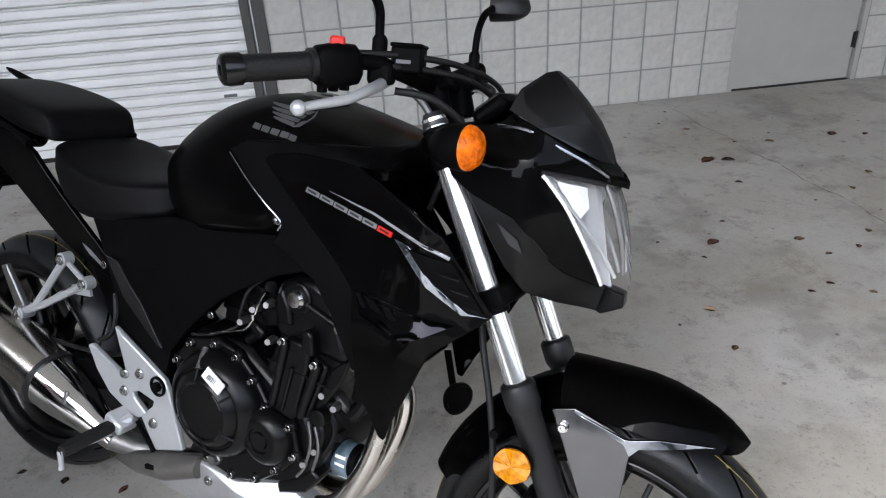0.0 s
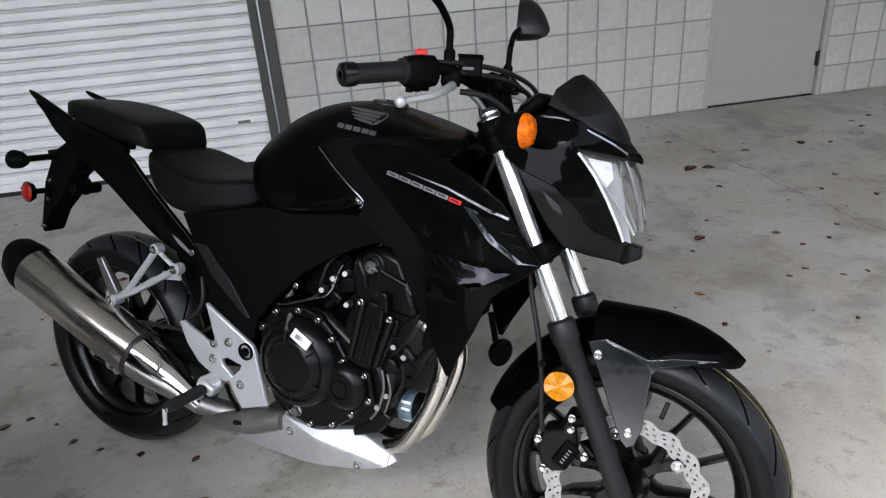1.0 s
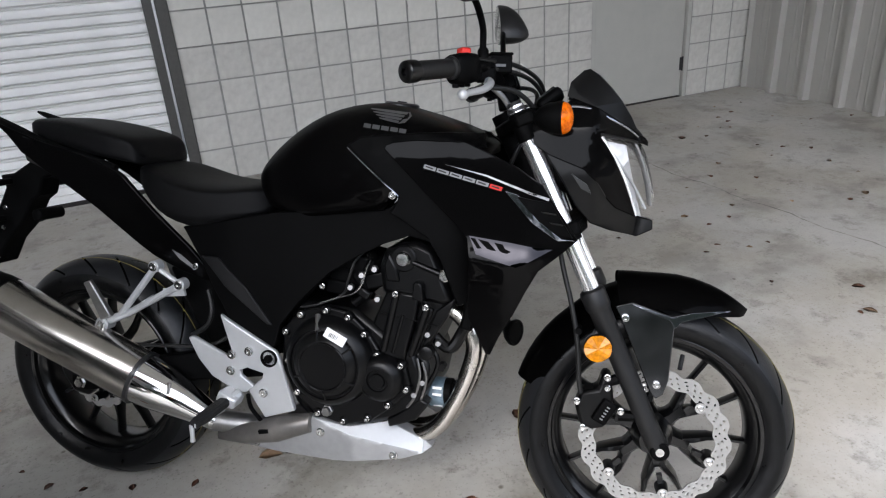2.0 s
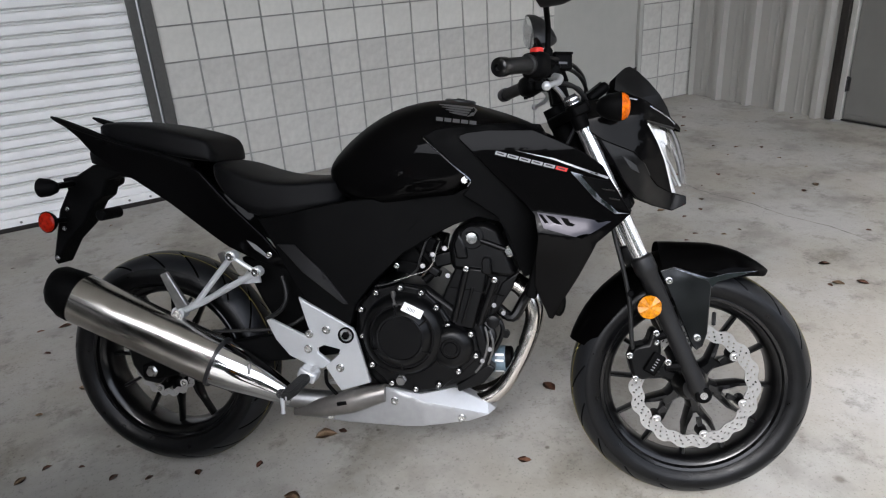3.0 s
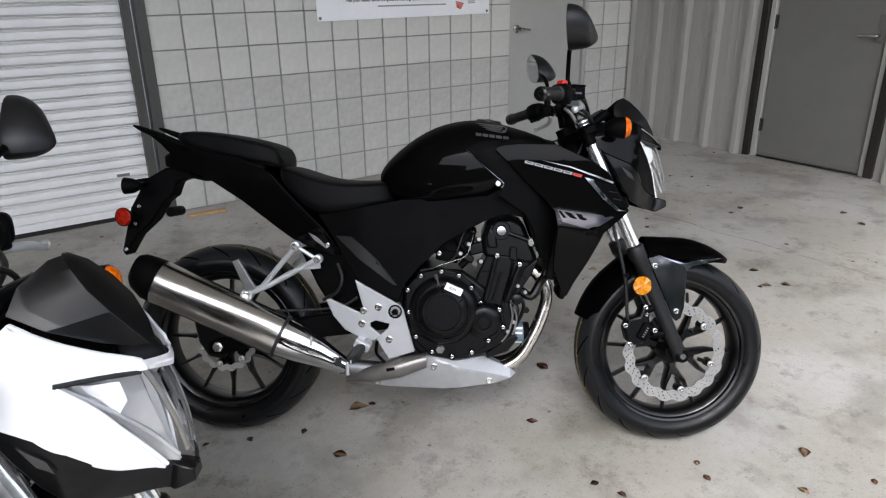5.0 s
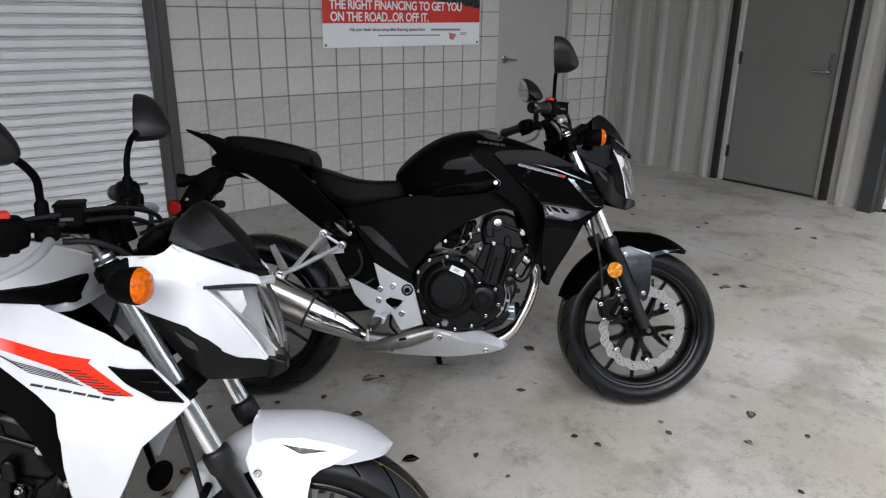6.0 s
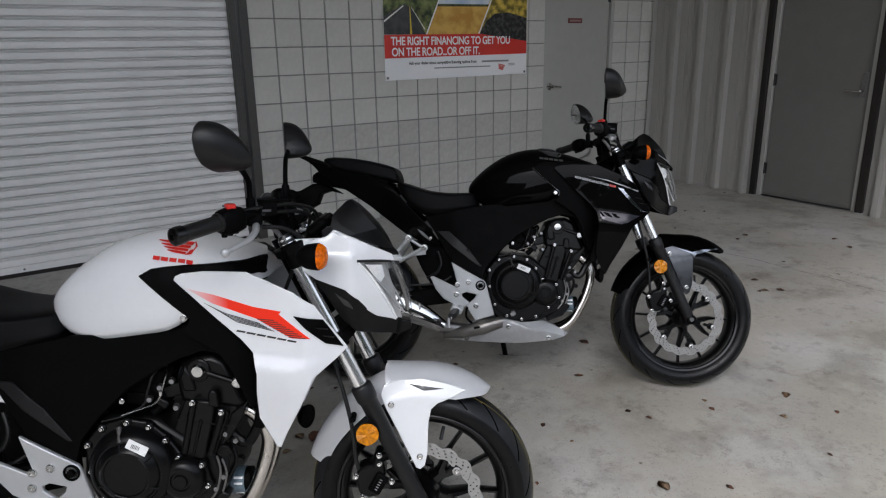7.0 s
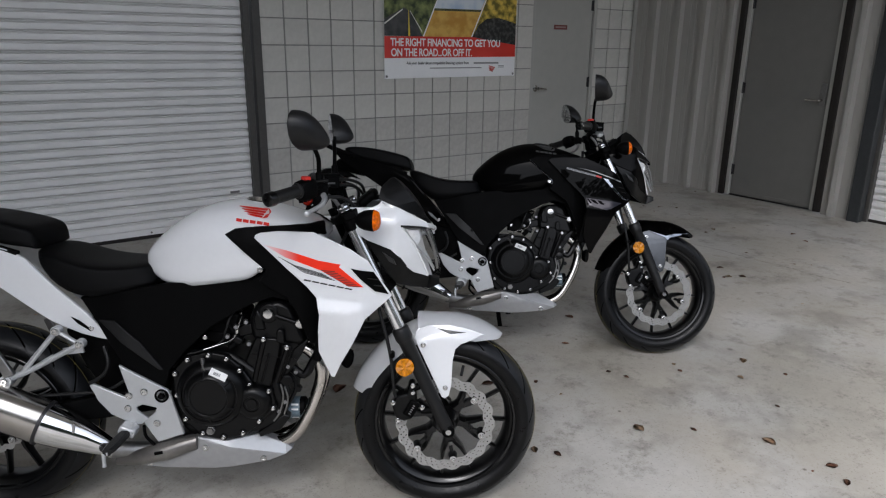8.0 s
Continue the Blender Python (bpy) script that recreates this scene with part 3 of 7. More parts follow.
sheet("photo_field", [(0.415, 0.362), (0.945, 0.365), (1.25, BH - 0.01), (0.715, BH - 0.01)], -0.0016, two_tone("photo_tan", (0.55, 0.28, 0.04), (0.72, 0.45, 0.10), 9), banner, "printed photo of a tan field")
sheet("photo_sky", [(0.524, 0.60), (1.055, 0.605), (1.25, BH - 0.012), (0.713, BH - 0.012)], -0.0026, two_tone("photo_blue", (0.30, 0.44, 0.66), (0.70, 0.76, 0.82), 4), banner)
sheet("photo_treeline", [(0.520, 0.585), (1.05, 0.592), (1.058, 0.61), (0.526, 0.605)], -0.0036, two_tone("photo_dark_green", (0.03, 0.04, 0.015), (0.10, 0.11, 0.04), 30), banner)
sheet("photo_tree", [(0.96, 0.365), (BW - 0.003, 0.372), (BW - 0.003, BH - 0.01), (1.265, BH - 0.01)], -0.0016, two_tone("photo_autumn", (0.14, 0.11, 0.012), (0.70, 0.50, 0.08), 14), banner, "printed photo of autumn trees and rocks")
sheet("photo_rock", [(0.962, 0.366), (BW - 0.004, 0.30), (BW - 0.004, 0.50), (1.28, 0.545), (1.13, 0.535), (1.03, 0.47)], -0.0026, two_tone("photo_rock", (0.01, 0.01, 0.01), (0.10, 0.10, 0.09), 26, 0.45, 0.7), banner)


def lettering(name, words, size, squeeze, at, material, parent):
    """Raised words with the built-in font as a mesh; at is the lower left corner, facing -y."""
    cu = bpy.data.curves.new(name, "FONT")
    cu.body, cu.size, cu.extrude, cu.offset = words, size, 0.0004, size * 0.022
    cu.space_character = 0.95
    tmp = new(name, cu)
    dg = bpy.context.evaluated_depsgraph_get()
    me = bpy.data.meshes.new_from_object(tmp.evaluated_get(dg))
    bpy.data.objects.remove(tmp)
    me.transform(Matrix.Translation(at) @ pose(0, 0, 0, 90, 0, 0) @ Matrix.Diagonal((squeeze, 1, 1, 1)))
    me.materials.clear()
    me.materials.append(material)
    ob = new(name, me)
    ob.parent = parent
    return ob


BANNER_INK = mat("banner_letter_white", (0.9, 0.9, 0.89), 0.35)
lettering("headline", "THE RIGHT FINANCING TO GET YOU", 0.092, 0.83, (0.062, -0.003, 0.280), BANNER_INK, banner)
lettering("headline", "ON THE ROAD...OR OFF IT.", 0.092, 0.83, (0.066, -0.003, 0.194), BANNER_INK, banner)
lettering("small_print", "Ask your dealer about competitive financing options from", 0.034, 0.93, (0.228, -0.002, 0.122), mat("print_grey", (0.07, 0.07, 0.07), 0.5), banner)
bm = bmesh.new()
for x0, x1, z, h in ((0.985, 1.29, 0.131, 0.015), (0.48, 1.08, 0.088, 0.009), (1.29, 1.36, 0.105, 0.006), (1.29, 1.36, 0.092, 0.006)):
    box(bm, ((x0 + x1) / 2, -0.0006, z), (x1 - x0, 0.0006, h))
part("print_bar", bm, mat("print_pale", (0.26, 0.26, 0.26), 0.5), banner)
bm = bmesh.new()
for k in range(4):
    prism(bm, [(1.17, 0.10 - 0.012 * k), (1.245 - 0.008 * k, 0.082 - 0.012 * k), (1.25 - 0.008 * k, 0.092 - 0.012 * k), (1.17 + 0.006 * k, 0.108 - 0.012 * k)], -0.0014, -0.0006)
part("emblem", bm, mat("emblem_red", (0.55, 0.10, 0.08), 0.5), banner, "small red wing shape")
for x, z in ((0.022, 0.02), (BW - 0.022, 0.028), (0.022, BH - 0.02), (BW - 0.022, BH - 0.02)):
    bm = bmesh.new()
    lathe(bm, [(0, 0.011), (0.003, 0.010), (0.003, 0.005), (0.001, 0.005)], (x, -0.0015, z), (0, -1, 0), 14)
    part("eyelet", bm, DULL_STEEL, banner)


# ---- engine, exhaust, front end and rear end of a motorcycle ----
def arc(cx, cz, r, a0, a1, n):
    return [(cx + r * math.cos(radians(a0 + (a1 - a0) * k / n)), cz + r * math.sin(radians(a0 + (a1 - a0) * k / n))) for k in range(n + 1)]


def build_engine(bike):
    bm = bmesh.new()
    prism(bm, [(-0.125, 0.50), (-0.135, 0.41), (-0.10, 0.32), (-0.065, 0.282), (0.07, 0.280), (0.135, 0.300), (0.21, 0.33), (0.225, 0.40), (0.20, 0.47), (0.14, 0.50), (0.06, 0.56), (-0.07, 0.57)], -0.125, 0.135)
    block = part("crankcase", bm, ENGINE_BLACK, bike, "black painted crankcase", bevel=0.012)
    # gasket flange that follows the ring of bolts, and the clutch cover
    spots = [(-0.068, 0.544), (-0.005, 0.558), (0.048, 0.546), (0.085, 0.509), (0.114, 0.463), (0.171, 0.443), (0.183, 0.388), (0.139, 0.346), (0.088, 0.308), (0.028, 0.294), (-0.034, 0.308), (-0.084, 0.355), (-0.105, 0.432), (-0.108, 0.500)]
    mid = Vector((0.025, 0.42))
    rim = [Vector(p) + (Vector(p) - mid).normalized() * 0.010 for p in spots]
    bm = bmesh.new()
    prism(bm, [(p.x, p.y) for p in rim], -0.139, -0.12)
    part("case_flange", bm, ENGINE_BLACK, block, bevel=0.004)
    for x, z in spots:
        bm = bmesh.new()
        lathe(bm, [(0.0, 0.0125), (0.010, 0.0115), (0.012, 0.0095)], (x, -0.130, z), (0, -1, 0), 16)
        part("bolt_boss", bm, ENGINE_BLACK, block, smooth=40)
        bm = bmesh.new()
        bolt(bm, (x, -0.143, z), 0.0050, h=0.007)
        part("case_bolt", bm, BOLT, block)
    bm = bmesh.new()
    lathe(bm, [(0.0, 0.107), (0.010, 0.106), (0.022, 0.103), (0.032, 0.097), (0.039, 0.089), (0.041, 0.083), (0.037, 0.081), (0.037, 0.077), (0.042, 0.074), (0.050, 0.066), (0.0535, 0.060), (0.0535, 0.055), (0.050, 0.053), (0.050, 0.0)], (0.002, -0.136, 0.441), (0, -1, 0), 56)
    cover = part("clutch_cover", bm, ENGINE_BLACK, block, "round black clutch cover", smooth=26)
    for a in (-50, 22, 94, 166, 238):
        bm = bmesh.new()
        pts = arc(0.002, 0.441, 0.0565, a, a + 30, 6)
        tube(bm, [(x, -0.1895, z) for x, z in pts], 0.0020, 6)
        part("cover_rib", bm, GREY_PLASTIC, cover)
    for a in (35, 100, 205, 270, 330):
        bm = bmesh.new()
        d = Vector((math.cos(radians(a)), 0, math.sin(radians(a))))
        tube(bm, [Vector((0.002, -0.188, 0.441)) + d * 0.060, Vector((0.002, -0.1765, 0.441)) + d * 0.082], 0.0026, 6)
        part("cover_rib", bm, ENGINE_BLACK, cover)
    bm = bmesh.new()
    box(bm, (0.034, -0.1835, 0.512), (0.054, 0.003, 0.022), pose(0, 0, 0, -24, 0, 0) @ pose(0, 0, 0, 0, 24, 0))
    st = part("spec_sticker", bm, WHITE_STICKER, cover, "white sticker with small print")
    bm = bmesh.new()
    for k in range(9):
        box(bm, (0.022 + 0.0034 * k, -0.1853, 0.5175 - 0.0014 * k), (0.0012 + 0.0006 * (k % 2), 0.0012, 0.009), pose(0, 0, 0, -24, 0, 0) @ pose(0, 0, 0, 0, 24, 0))
    part("lettering_bar", bm, GREY_INK, st)
    bm = bmesh.new()
    tube(bm, [(-0.022, -0.148, 0.548), (-0.010, -0.176, 0.520)], 0.0065, 12)
    part("cover_pin", bm, DULL_STEEL, cover, "grey dowel on the cover's shoulder")
    bm = bmesh.new()
    lathe(bm, [(0, 0.056), (0.012, 0.055), (0.022, 0.050), (0.029, 0.041), (0.031, 0.034), (0.031, 0.025), (0.027, 0.023), (0.027, 0.018), (0.031, 0.016), (0.031, 0.0)], (0.123, -0.136, 0.411), (0, -1, 0), 44)
    part("pulse_cover", bm, ENGINE_BLACK, block, "small round black engine cover", smooth=26)
    bm = bmesh.new()
    lathe(bm, [(0, 0.014), (0.010, 0.014), (0.012, 0.011), (0.020, 0.011)], (-0.009, -0.136, 0.318), (0, -1, 0), 6)
    part("drain_plug", bm, DULL_STEEL, block)
    bm = bmesh.new()
    prism(bm, [(0.135, 0.285), (0.20, 0.31), (0.232, 0.352), (0.212, 0.365), (0.175, 0.335), (0.130, 0.305)], -0.128, -0.09)
    part("case_foot", bm, ENGINE_BLACK, block, bevel=0.005)
    # cylinders lean forward, with a chain tunnel on the near side
    bm = bmesh.new()
    prism(bm, [(0.075, 0.47), (0.120, 0.43), (0.205, 0.43), (0.250, 0.53), (0.268, 0.600), (0.135, 0.615), (0.105, 0.55)], -0.116, 0.118)
    barrel = part("cylinder_block", bm, ENGINE_BLACK, bike, "black cylinder block", bevel=0.006)
    bm = bmesh.new()
    prism(bm, [(0.124, 0.462), (0.176, 0.450), (0.206, 0.560), (0.212, 0.606), (0.158, 0.612)], -0.134, -0.10)
    part("chain_tunnel", bm, ENGINE_BLACK, barrel, "tall chain tunnel cover", bevel=0.006)
    bm = bmesh.new()
    prism(bm, [(0.182, 0.455), (0.204, 0.466), (0.244, 0.574), (0.214, 0.588), (0.205, 0.556)], -0.127, -0.10)
    part("block_panel", bm, ENGINE_BLACK, barrel, bevel=0.005)
    bm = bmesh.new()
    prism(bm, [(0.208, 0.470), (0.246, 0.570), (0.290, 0.600), (0.272, 0.555), (0.236, 0.500)], -0.120, -0.08)
    part("block_gusset", bm, ENGINE_BLACK, barrel, bevel=0.004)
    for p, q, r in (((0.128, 0.474), (0.161, 0.606), 0.0085), ((0.192, 0.470), (0.231, 0.581), 0.0085), ((0.150, 0.470), (0.176, 0.560), 0.004)):
        bm = bmesh.new()
        tube(bm, [(p[0], -0.134, p[1]), (q[0], -0.136, q[1])], r, 12)
        part("block_rib", bm, ENGINE_BLACK, barrel, smooth=50)
    for x0, z0, x1, z1 in ((0.118, 0.560, 0.205, 0.548), (0.205, 0.548, 0.255, 0.540)):
        bm = bmesh.new()
        tube(bm, [(x0, -0.1345, z0), (x1, -0.1325, z1)], 0.0022, 6)
        part("block_seam", bm, ENGINE_BLACK, barrel)
    bm = bmesh.new()
    prism(bm, [(0.122, 0.600), (0.114, 0.660), (0.130, 0.704), (0.168, 0.717), (0.205, 0.722), (0.242, 0.706), (0.260, 0.660), (0.276, 0.618), (0.288, 0.590), (0.262, 0.580), (0.20, 0.588)], -0.120, 0.120)
    head = part("cylinder_head", bm, ENGINE_BLACK, bike, "black cylinder head", bevel=0.014)
    bm = bmesh.new()
    prism(bm, [(0.198, 0.598), (0.200, 0.632), (0.206, 0.638), (0.217, 0.637), (0.222, 0.628), (0.224, 0.592)], -0.142, -0.11)
    part("head_boss", bm, ENGINE_BLACK, head, bevel=0.006)
    bm = bmesh.new()
    prism(bm, [(0.134, 0.630), (0.128, 0.668), (0.142, 0.698), (0.160, 0.664), (0.166, 0.630)], -0.127, -0.11)
    part("head_boss", bm, ENGINE_BLACK, head, bevel=0.006)
    bm = bmesh.new()
    tube(bm, [(0.196, -0.121, 0.676), (0.256, -0.121, 0.654)], 0.007, 10)
    part("head_rib", bm, ENGINE_BLACK, head, smooth=50)
    bm = bmesh.new()
    lathe(bm, [(-0.012, 0.030), (0.001, 0.029), (0.003, 0.026)], (0.175, -0.122, 0.683), (0, -1, 0), 28)
    part("mount_boss", bm, ENGINE_BLACK, head, smooth=30)
    bm = bmesh.new()
    lathe(bm, [(-0.01, 0.0175), (0.006, 0.0175), (0.009, 0.0155), (0.012, 0.0135), (0.0125, 0.006), (0.0125, 0.0)], (0.175, -0.122, 0.683), (0, -1, 0), 28)
    part("engine_mount_bolt", bm, BOLT, head, "large bright engine mounting bolt", smooth=30)
    bm = bmesh.new()
    lathe(bm, [(-0.012, 0.015), (0.006, 0.014), (0.009, 0.010), (0.009, 0.0)], (0.266, -0.118, 0.650), (0, -1, 0), 18)
    part("head_cap", bm, BOLT, head)
    for x, z in ((0.162, 0.609), (0.231, 0.583)):
        bm = bmesh.new()
        bolt(bm, (x, -0.146, z), 0.0055, h=0.008)
        part("head_bolt", bm, BOLT, head)
    # fuelling and hoses between head and side cover
    bm = bmesh.new()
    tube(bm, curve([(0.075, -0.09, 0.690), (0.06, -0.118, 0.672), (0.045, -0.125, 0.630), (0.03, -0.12, 0.595), (-0.02, -0.135, 0.572), (-0.07, -0.135, 0.560)], 6), 0.0030, 8)
    part("clutch_cable", bm, GRIP_RUBBER, bike, "thin dark cable")
    bm = bmesh.new()
    tube(bm, curve([(0.02, -0.06, 0.66), (0.05, -0.10, 0.64), (0.075, -0.10, 0.60), (0.05, -0.11, 0.57)], 6), 0.011, 10)
    tube(bm, curve([(-0.02, -0.05, 0.62), (0.03, -0.08, 0.61), (0.09, -0.09, 0.585)], 6), 0.009, 10)
    part("breather_hose", bm, PLASTIC, bike, "black rubber hoses")
    bm = bmesh.new()
    lathe(bm, [(-0.03, 0.009), (0.0, 0.009), (0.003, 0.011), (0.012, 0.011)], (0.085, -0.095, 0.678), (0.7, -0.3, 0.2), 14)
    part("injector_cap", bm, BOLT, bike, "bright injector fitting")
    for i, (x, y, z, sx, sy, sz, r) in enumerate(((0.05, -0.08, 0.665, 0.06, 0.05, 0.04, 20), (0.10, -0.085, 0.625, 0.05, 0.04, 0.035, -15), (0.01, -0.07, 0.60, 0.07, 0.05, 0.035, 10), (0.075, -0.11, 0.598, 0.035, 0.02, 0.022, 35), (0.03, -0.03, 0.64, 0.12, 0.12, 0.09, 12))):
        bm = bmesh.new()
        box(bm, (x, y, z), (sx, sy, sz), pose(0, 0, 0, 0, r, 0))
        part("throttle_body" if i == 4 else "engine_fitting", bm, ENGINE_BLACK if i % 2 else PLASTIC, bike, bevel=0.005)
    # water pump side, oil filter and pipes ahead of the crankcase
    bm = bmesh.new()
    lathe(bm, [(0.0, 0.020), (0.03, 0.034), (0.06, 0.034), (0.10, 0.033), (0.104, 0.028)], (0.165, -0.04, 0.345), (1, 0, 0.05), 28)
    filt = part("oil_filter", bm, PLASTIC, bike, "black oil filter canister")
    bm = bmesh.new()
    lathe(bm, [(0.05, 0.0352), (0.085, 0.0348)], (0.165, -0.04, 0.345), (1, 0, 0.05), 28)
    band = part("filter_label", bm, mat("filter_label_blue", (0.10, 0.14, 0.17), 0.4, grain=0.3, grain_scale=90), filt, "blue-grey printed label")
    for k in range(4):
        bm = bmesh.new()
        box(bm, (0.235, -0.068 - 0.0035 * k + 0.002 * k * k, 0.368 - 0.014 * k), (0.022, 0.010, 0.006), pose(0, 0, 0, -25 + 22 * k, 0, 0))
        part("lettering_bar", bm, WHITE_STICKER, band)
    bm = bmesh.new()
    tube(bm, curve([(0.20, -0.11, 0.47), (0.225, -0.115, 0.44), (0.215, -0.118, 0.40), (0.19, -0.12, 0.36)], 5), 0.008, 8)
    tube(bm, curve([(0.21, -0.10, 0.50), (0.245, -0.105, 0.46), (0.24, -0.105, 0.42), (0.21, -0.11, 0.37)], 5), 0.006, 8)
    tube(bm, curve([(0.23, -0.08, 0.50), (0.27, -0.085, 0.475), (0.30, -0.08, 0.52), (0.32, -0.09, 0.56)], 5), 0.014, 10)
    part("coolant_pipe", bm, ENGINE_BLACK, bike, "black coolant pipes")
    bm = bmesh.new()
    lathe(bm, [(-0.012, 0.016), (0.006, 0.016), (0.008, 0.010)], (0.225, -0.122, 0.472), (0, -1, 0), 16)
    lathe(bm, [(-0.012, 0.010), (0.008, 0.010)], (0.255, -0.10, 0.435), (0, -1, 0), 6)
    part("engine_fitting", bm, ENGINE_BLACK, bike)
    bm = bmesh.new()
    tube(bm, curve([(0.092, -0.112, 0.672), (0.086, -0.124, 0.650), (0.078, -0.130, 0.622), (0.062, -0.134, 0.602), (0.030, -0.134, 0.590), (-0.020, -0.136, 0.574)], 5), 0.0018, 6)
    lathe(bm, [(-0.006, 0.005), (0.004, 0.005)], (0.080, -0.130, 0.630), (0, 0, 1), 10)
    part("link_rod", bm, BOLT, bike, "thin bright control rod")
    for x, y, z in ((0.105, -0.118, 0.655), (0.075, -0.120, 0.640), (0.112, -0.122, 0.588), (0.050, -0.126, 0.612), (0.225, -0.112, 0.512), (0.248, -0.108, 0.492), (0.196, -0.126, 0.372), (0.214, -0.118, 0.400)):
        bm = bmesh.new()
        lathe(bm, [(-0.016, 0.008), (0.0, 0.008), (0.004, 0.006), (0.010, 0.006), (0.010, 0.003)], (x, y, z), (0.25, -0.95, 0.15), 8)
        part("hose_clamp", bm, DULL_STEEL, bike, smooth=30)
    bm = bmesh.new()
    tube(bm, curve([(0.205, -0.128, 0.46), (0.212, -0.13, 0.42), (0.200, -0.13, 0.37), (0.18, -0.128, 0.34)], 5), 0.003, 6)
    tube(bm, curve([(0.215, -0.122, 0.45), (0.225, -0.124, 0.41), (0.212, -0.124, 0.36)], 5), 0.003, 6)
    part("wiring", bm, DULL_STEEL, bike, "thin grey wires")
    # radiator between the shrouds
    bm = bmesh.new()
    box(bm, (0.345, 0, 0.665), (0.028, 0.29, 0.26), pose(0, 0, 0, 0, 12, 0))
    rad = part("radiator", bm, PLASTIC, bike, "black radiator behind the forks", bevel=0.006)
    for k in range(26):
        bm = bmesh.new()
        box(bm, (0.360 + 0.0021 * (13 - k) * -1 * 0.9, 0, 0.665 + 0.009 * (k - 13)), (0.008, 0.27, 0.0022), pose(0, 0, 0, 0, 12, 0))
        part("radiator_fin", bm, ENGINE_BLACK, rad)
    for s in (-1, 1):
        bm = bmesh.new()
        tube(bm, [(-0.16, s * 0.105, 0.50), (0.02, s * 0.112, 0.70), (0.16, s * 0.10, 0.84), (0.33, s * 0.05, 0.92)], [0.02, 0.022, 0.022, 0.024], 8)
        part("frame_tube", bm, PLASTIC, bike, "black steel frame tube")
    bm = bmesh.new()
    lathe(bm, [(-0.02, 0.010), (-0.006, 0.026), (0.006, 0.033), (0.012, 0.033), (0.013, 0.028), (0.011, 0.026), (0.011, 0.0)], (0.380, 0.10, 0.464), (0.9, -0.45, 0.0), 30)
    box(bm, (0.362, 0.108, 0.510), (0.014, 0.004, 0.085), pose(0, 0, 0, 0, -14, 0))
    box(bm, (0.377, 0.114, 0.472), (0.016, 0.022, 0.016))
    part("horn", bm, PLASTIC, bike, "round black horn")


def belly_depth(x, z):
    """Flat-sided belly cover with a bevelled upper edge."""
    return 0.147 - 0.24 * max(0.0, x - 0.05) - 0.10 * max(0.0, 0.243 - z) - 0.85 * max(0.0, z - (0.279 - 0.29 * max(-0.04, x))) - 0.10 * max(0.0, -0.15 - x)


def build_exhaust(bike):
    for y, dx in ((-0.062, 0.0), (0.0, 0.008)):
        bm = bmesh.new()
        pts = curve([(0.245, y, 0.565), (0.285, y, 0.548), (0.314 + dx, y, 0.508), (0.320 + dx, y, 0.462), (0.302 + dx, y - 0.003, 0.395), (0.275 + dx, y - 0.006, 0.335), (0.240 + dx, y - 0.008, 0.278), (0.185, y - 0.006, 0.243), (0.10, y * 0.8, 0.238), (0.0, y * 0.5 - 0.03, 0.238)], 7)
        tube(bm, pts, 0.0195, 18)
        part("header_pipe", bm, STEEL_HEAT, bike, "bright steel header pipe", smooth=60)
    bm = bmesh.new()
    pts = curve([(0.0, -0.05, 0.238), (-0.10, -0.08, 0.236), (-0.20, -0.11, 0.240), (-0.315, -0.150, 0.262)], 6)
    tube(bm, pts, 0.026, 18)
    part("link_pipe", bm, DULL_STEEL, bike, "dull steel link pipe", smooth=60)
    bm = bmesh.new()
    box(bm, (-0.03, 0, 0.245), (0.24, 0.19, 0.07))
    part("collector_box", bm, DULL_STEEL, bike, "dull steel collector box under the engine", bevel=0.02)
    # silencer
    a, b = Vector((-0.325, -0.152, 0.275)), Vector((-0.905, -0.190, 0.547))
    d = (b - a).normalized()
    side = Vector((0, 1, 0))
    side = (side - d * side.dot(d)).normalized()
    up = side.cross(d)

    def can(bm, rows, segs=40):
        rings = []
        for t, h, w, lift in rows:
            p = a + d * t + up * lift
            rings.append([p + up * (h * math.copysign(abs(math.sin(k)) ** 0.85, math.sin(k))) + side * (w * math.copysign(abs(math.cos(k)) ** 0.85, math.cos(k))) for k in [2 * math.pi * i / segs for i in range(segs)]])
        return loft(bm, rings)
    bm = bmesh.new()
    can(bm, [(0.19, 0.064, 0.056, 0), (0.20, 0.065, 0.057, 0), (0.59, 0.066, 0.058, 0), (0.60, 0.064, 0.056, 0)])
    silencer = part("silencer", bm, STEEL, bike, "polished steel silencer barrel", smooth=50)
    bm = bmesh.new()
    can(bm, [(-0.03, 0.024, 0.024, -0.002), (0.0, 0.030, 0.028, 0), (0.06, 0.043, 0.038, 0.002), (0.13, 0.056, 0.050, 0.001), (0.19, 0.062, 0.055, 0)])
    part("silencer_cone", bm, CHROME, silencer, "polished tapering front section", smooth=50)
    bm = bmesh.new()
    can(bm, [(0.186, 0.064, 0.056, 0), (0.186, 0.0675, 0.0595, 0), (0.196, 0.0675, 0.0595, 0), (0.196, 0.064, 0.056, 0)])
    part("clamp_band", bm, BOLT_DARK, silencer, "dark steel band", smooth=40)
    bm = bmesh.new()
    can(bm, [(0.595, 0.067, 0.059, 0), (0.62, 0.066, 0.058, 0), (0.66, 0.055, 0.048, 0.006), (0.675, 0.042, 0.036, 0.010), (0.675, 0.030, 0.026, 0.010), (0.645, 0.028, 0.024, 0.010)])
    part("end_cap", bm, PLASTIC, silencer, "matte black end cap", smooth=50)
    bm = bmesh.new()
    p = a + d * 0.0 + up * 0.008 - side * 0.030
    bolt(bm, p, 0.010, -side, 0.008)
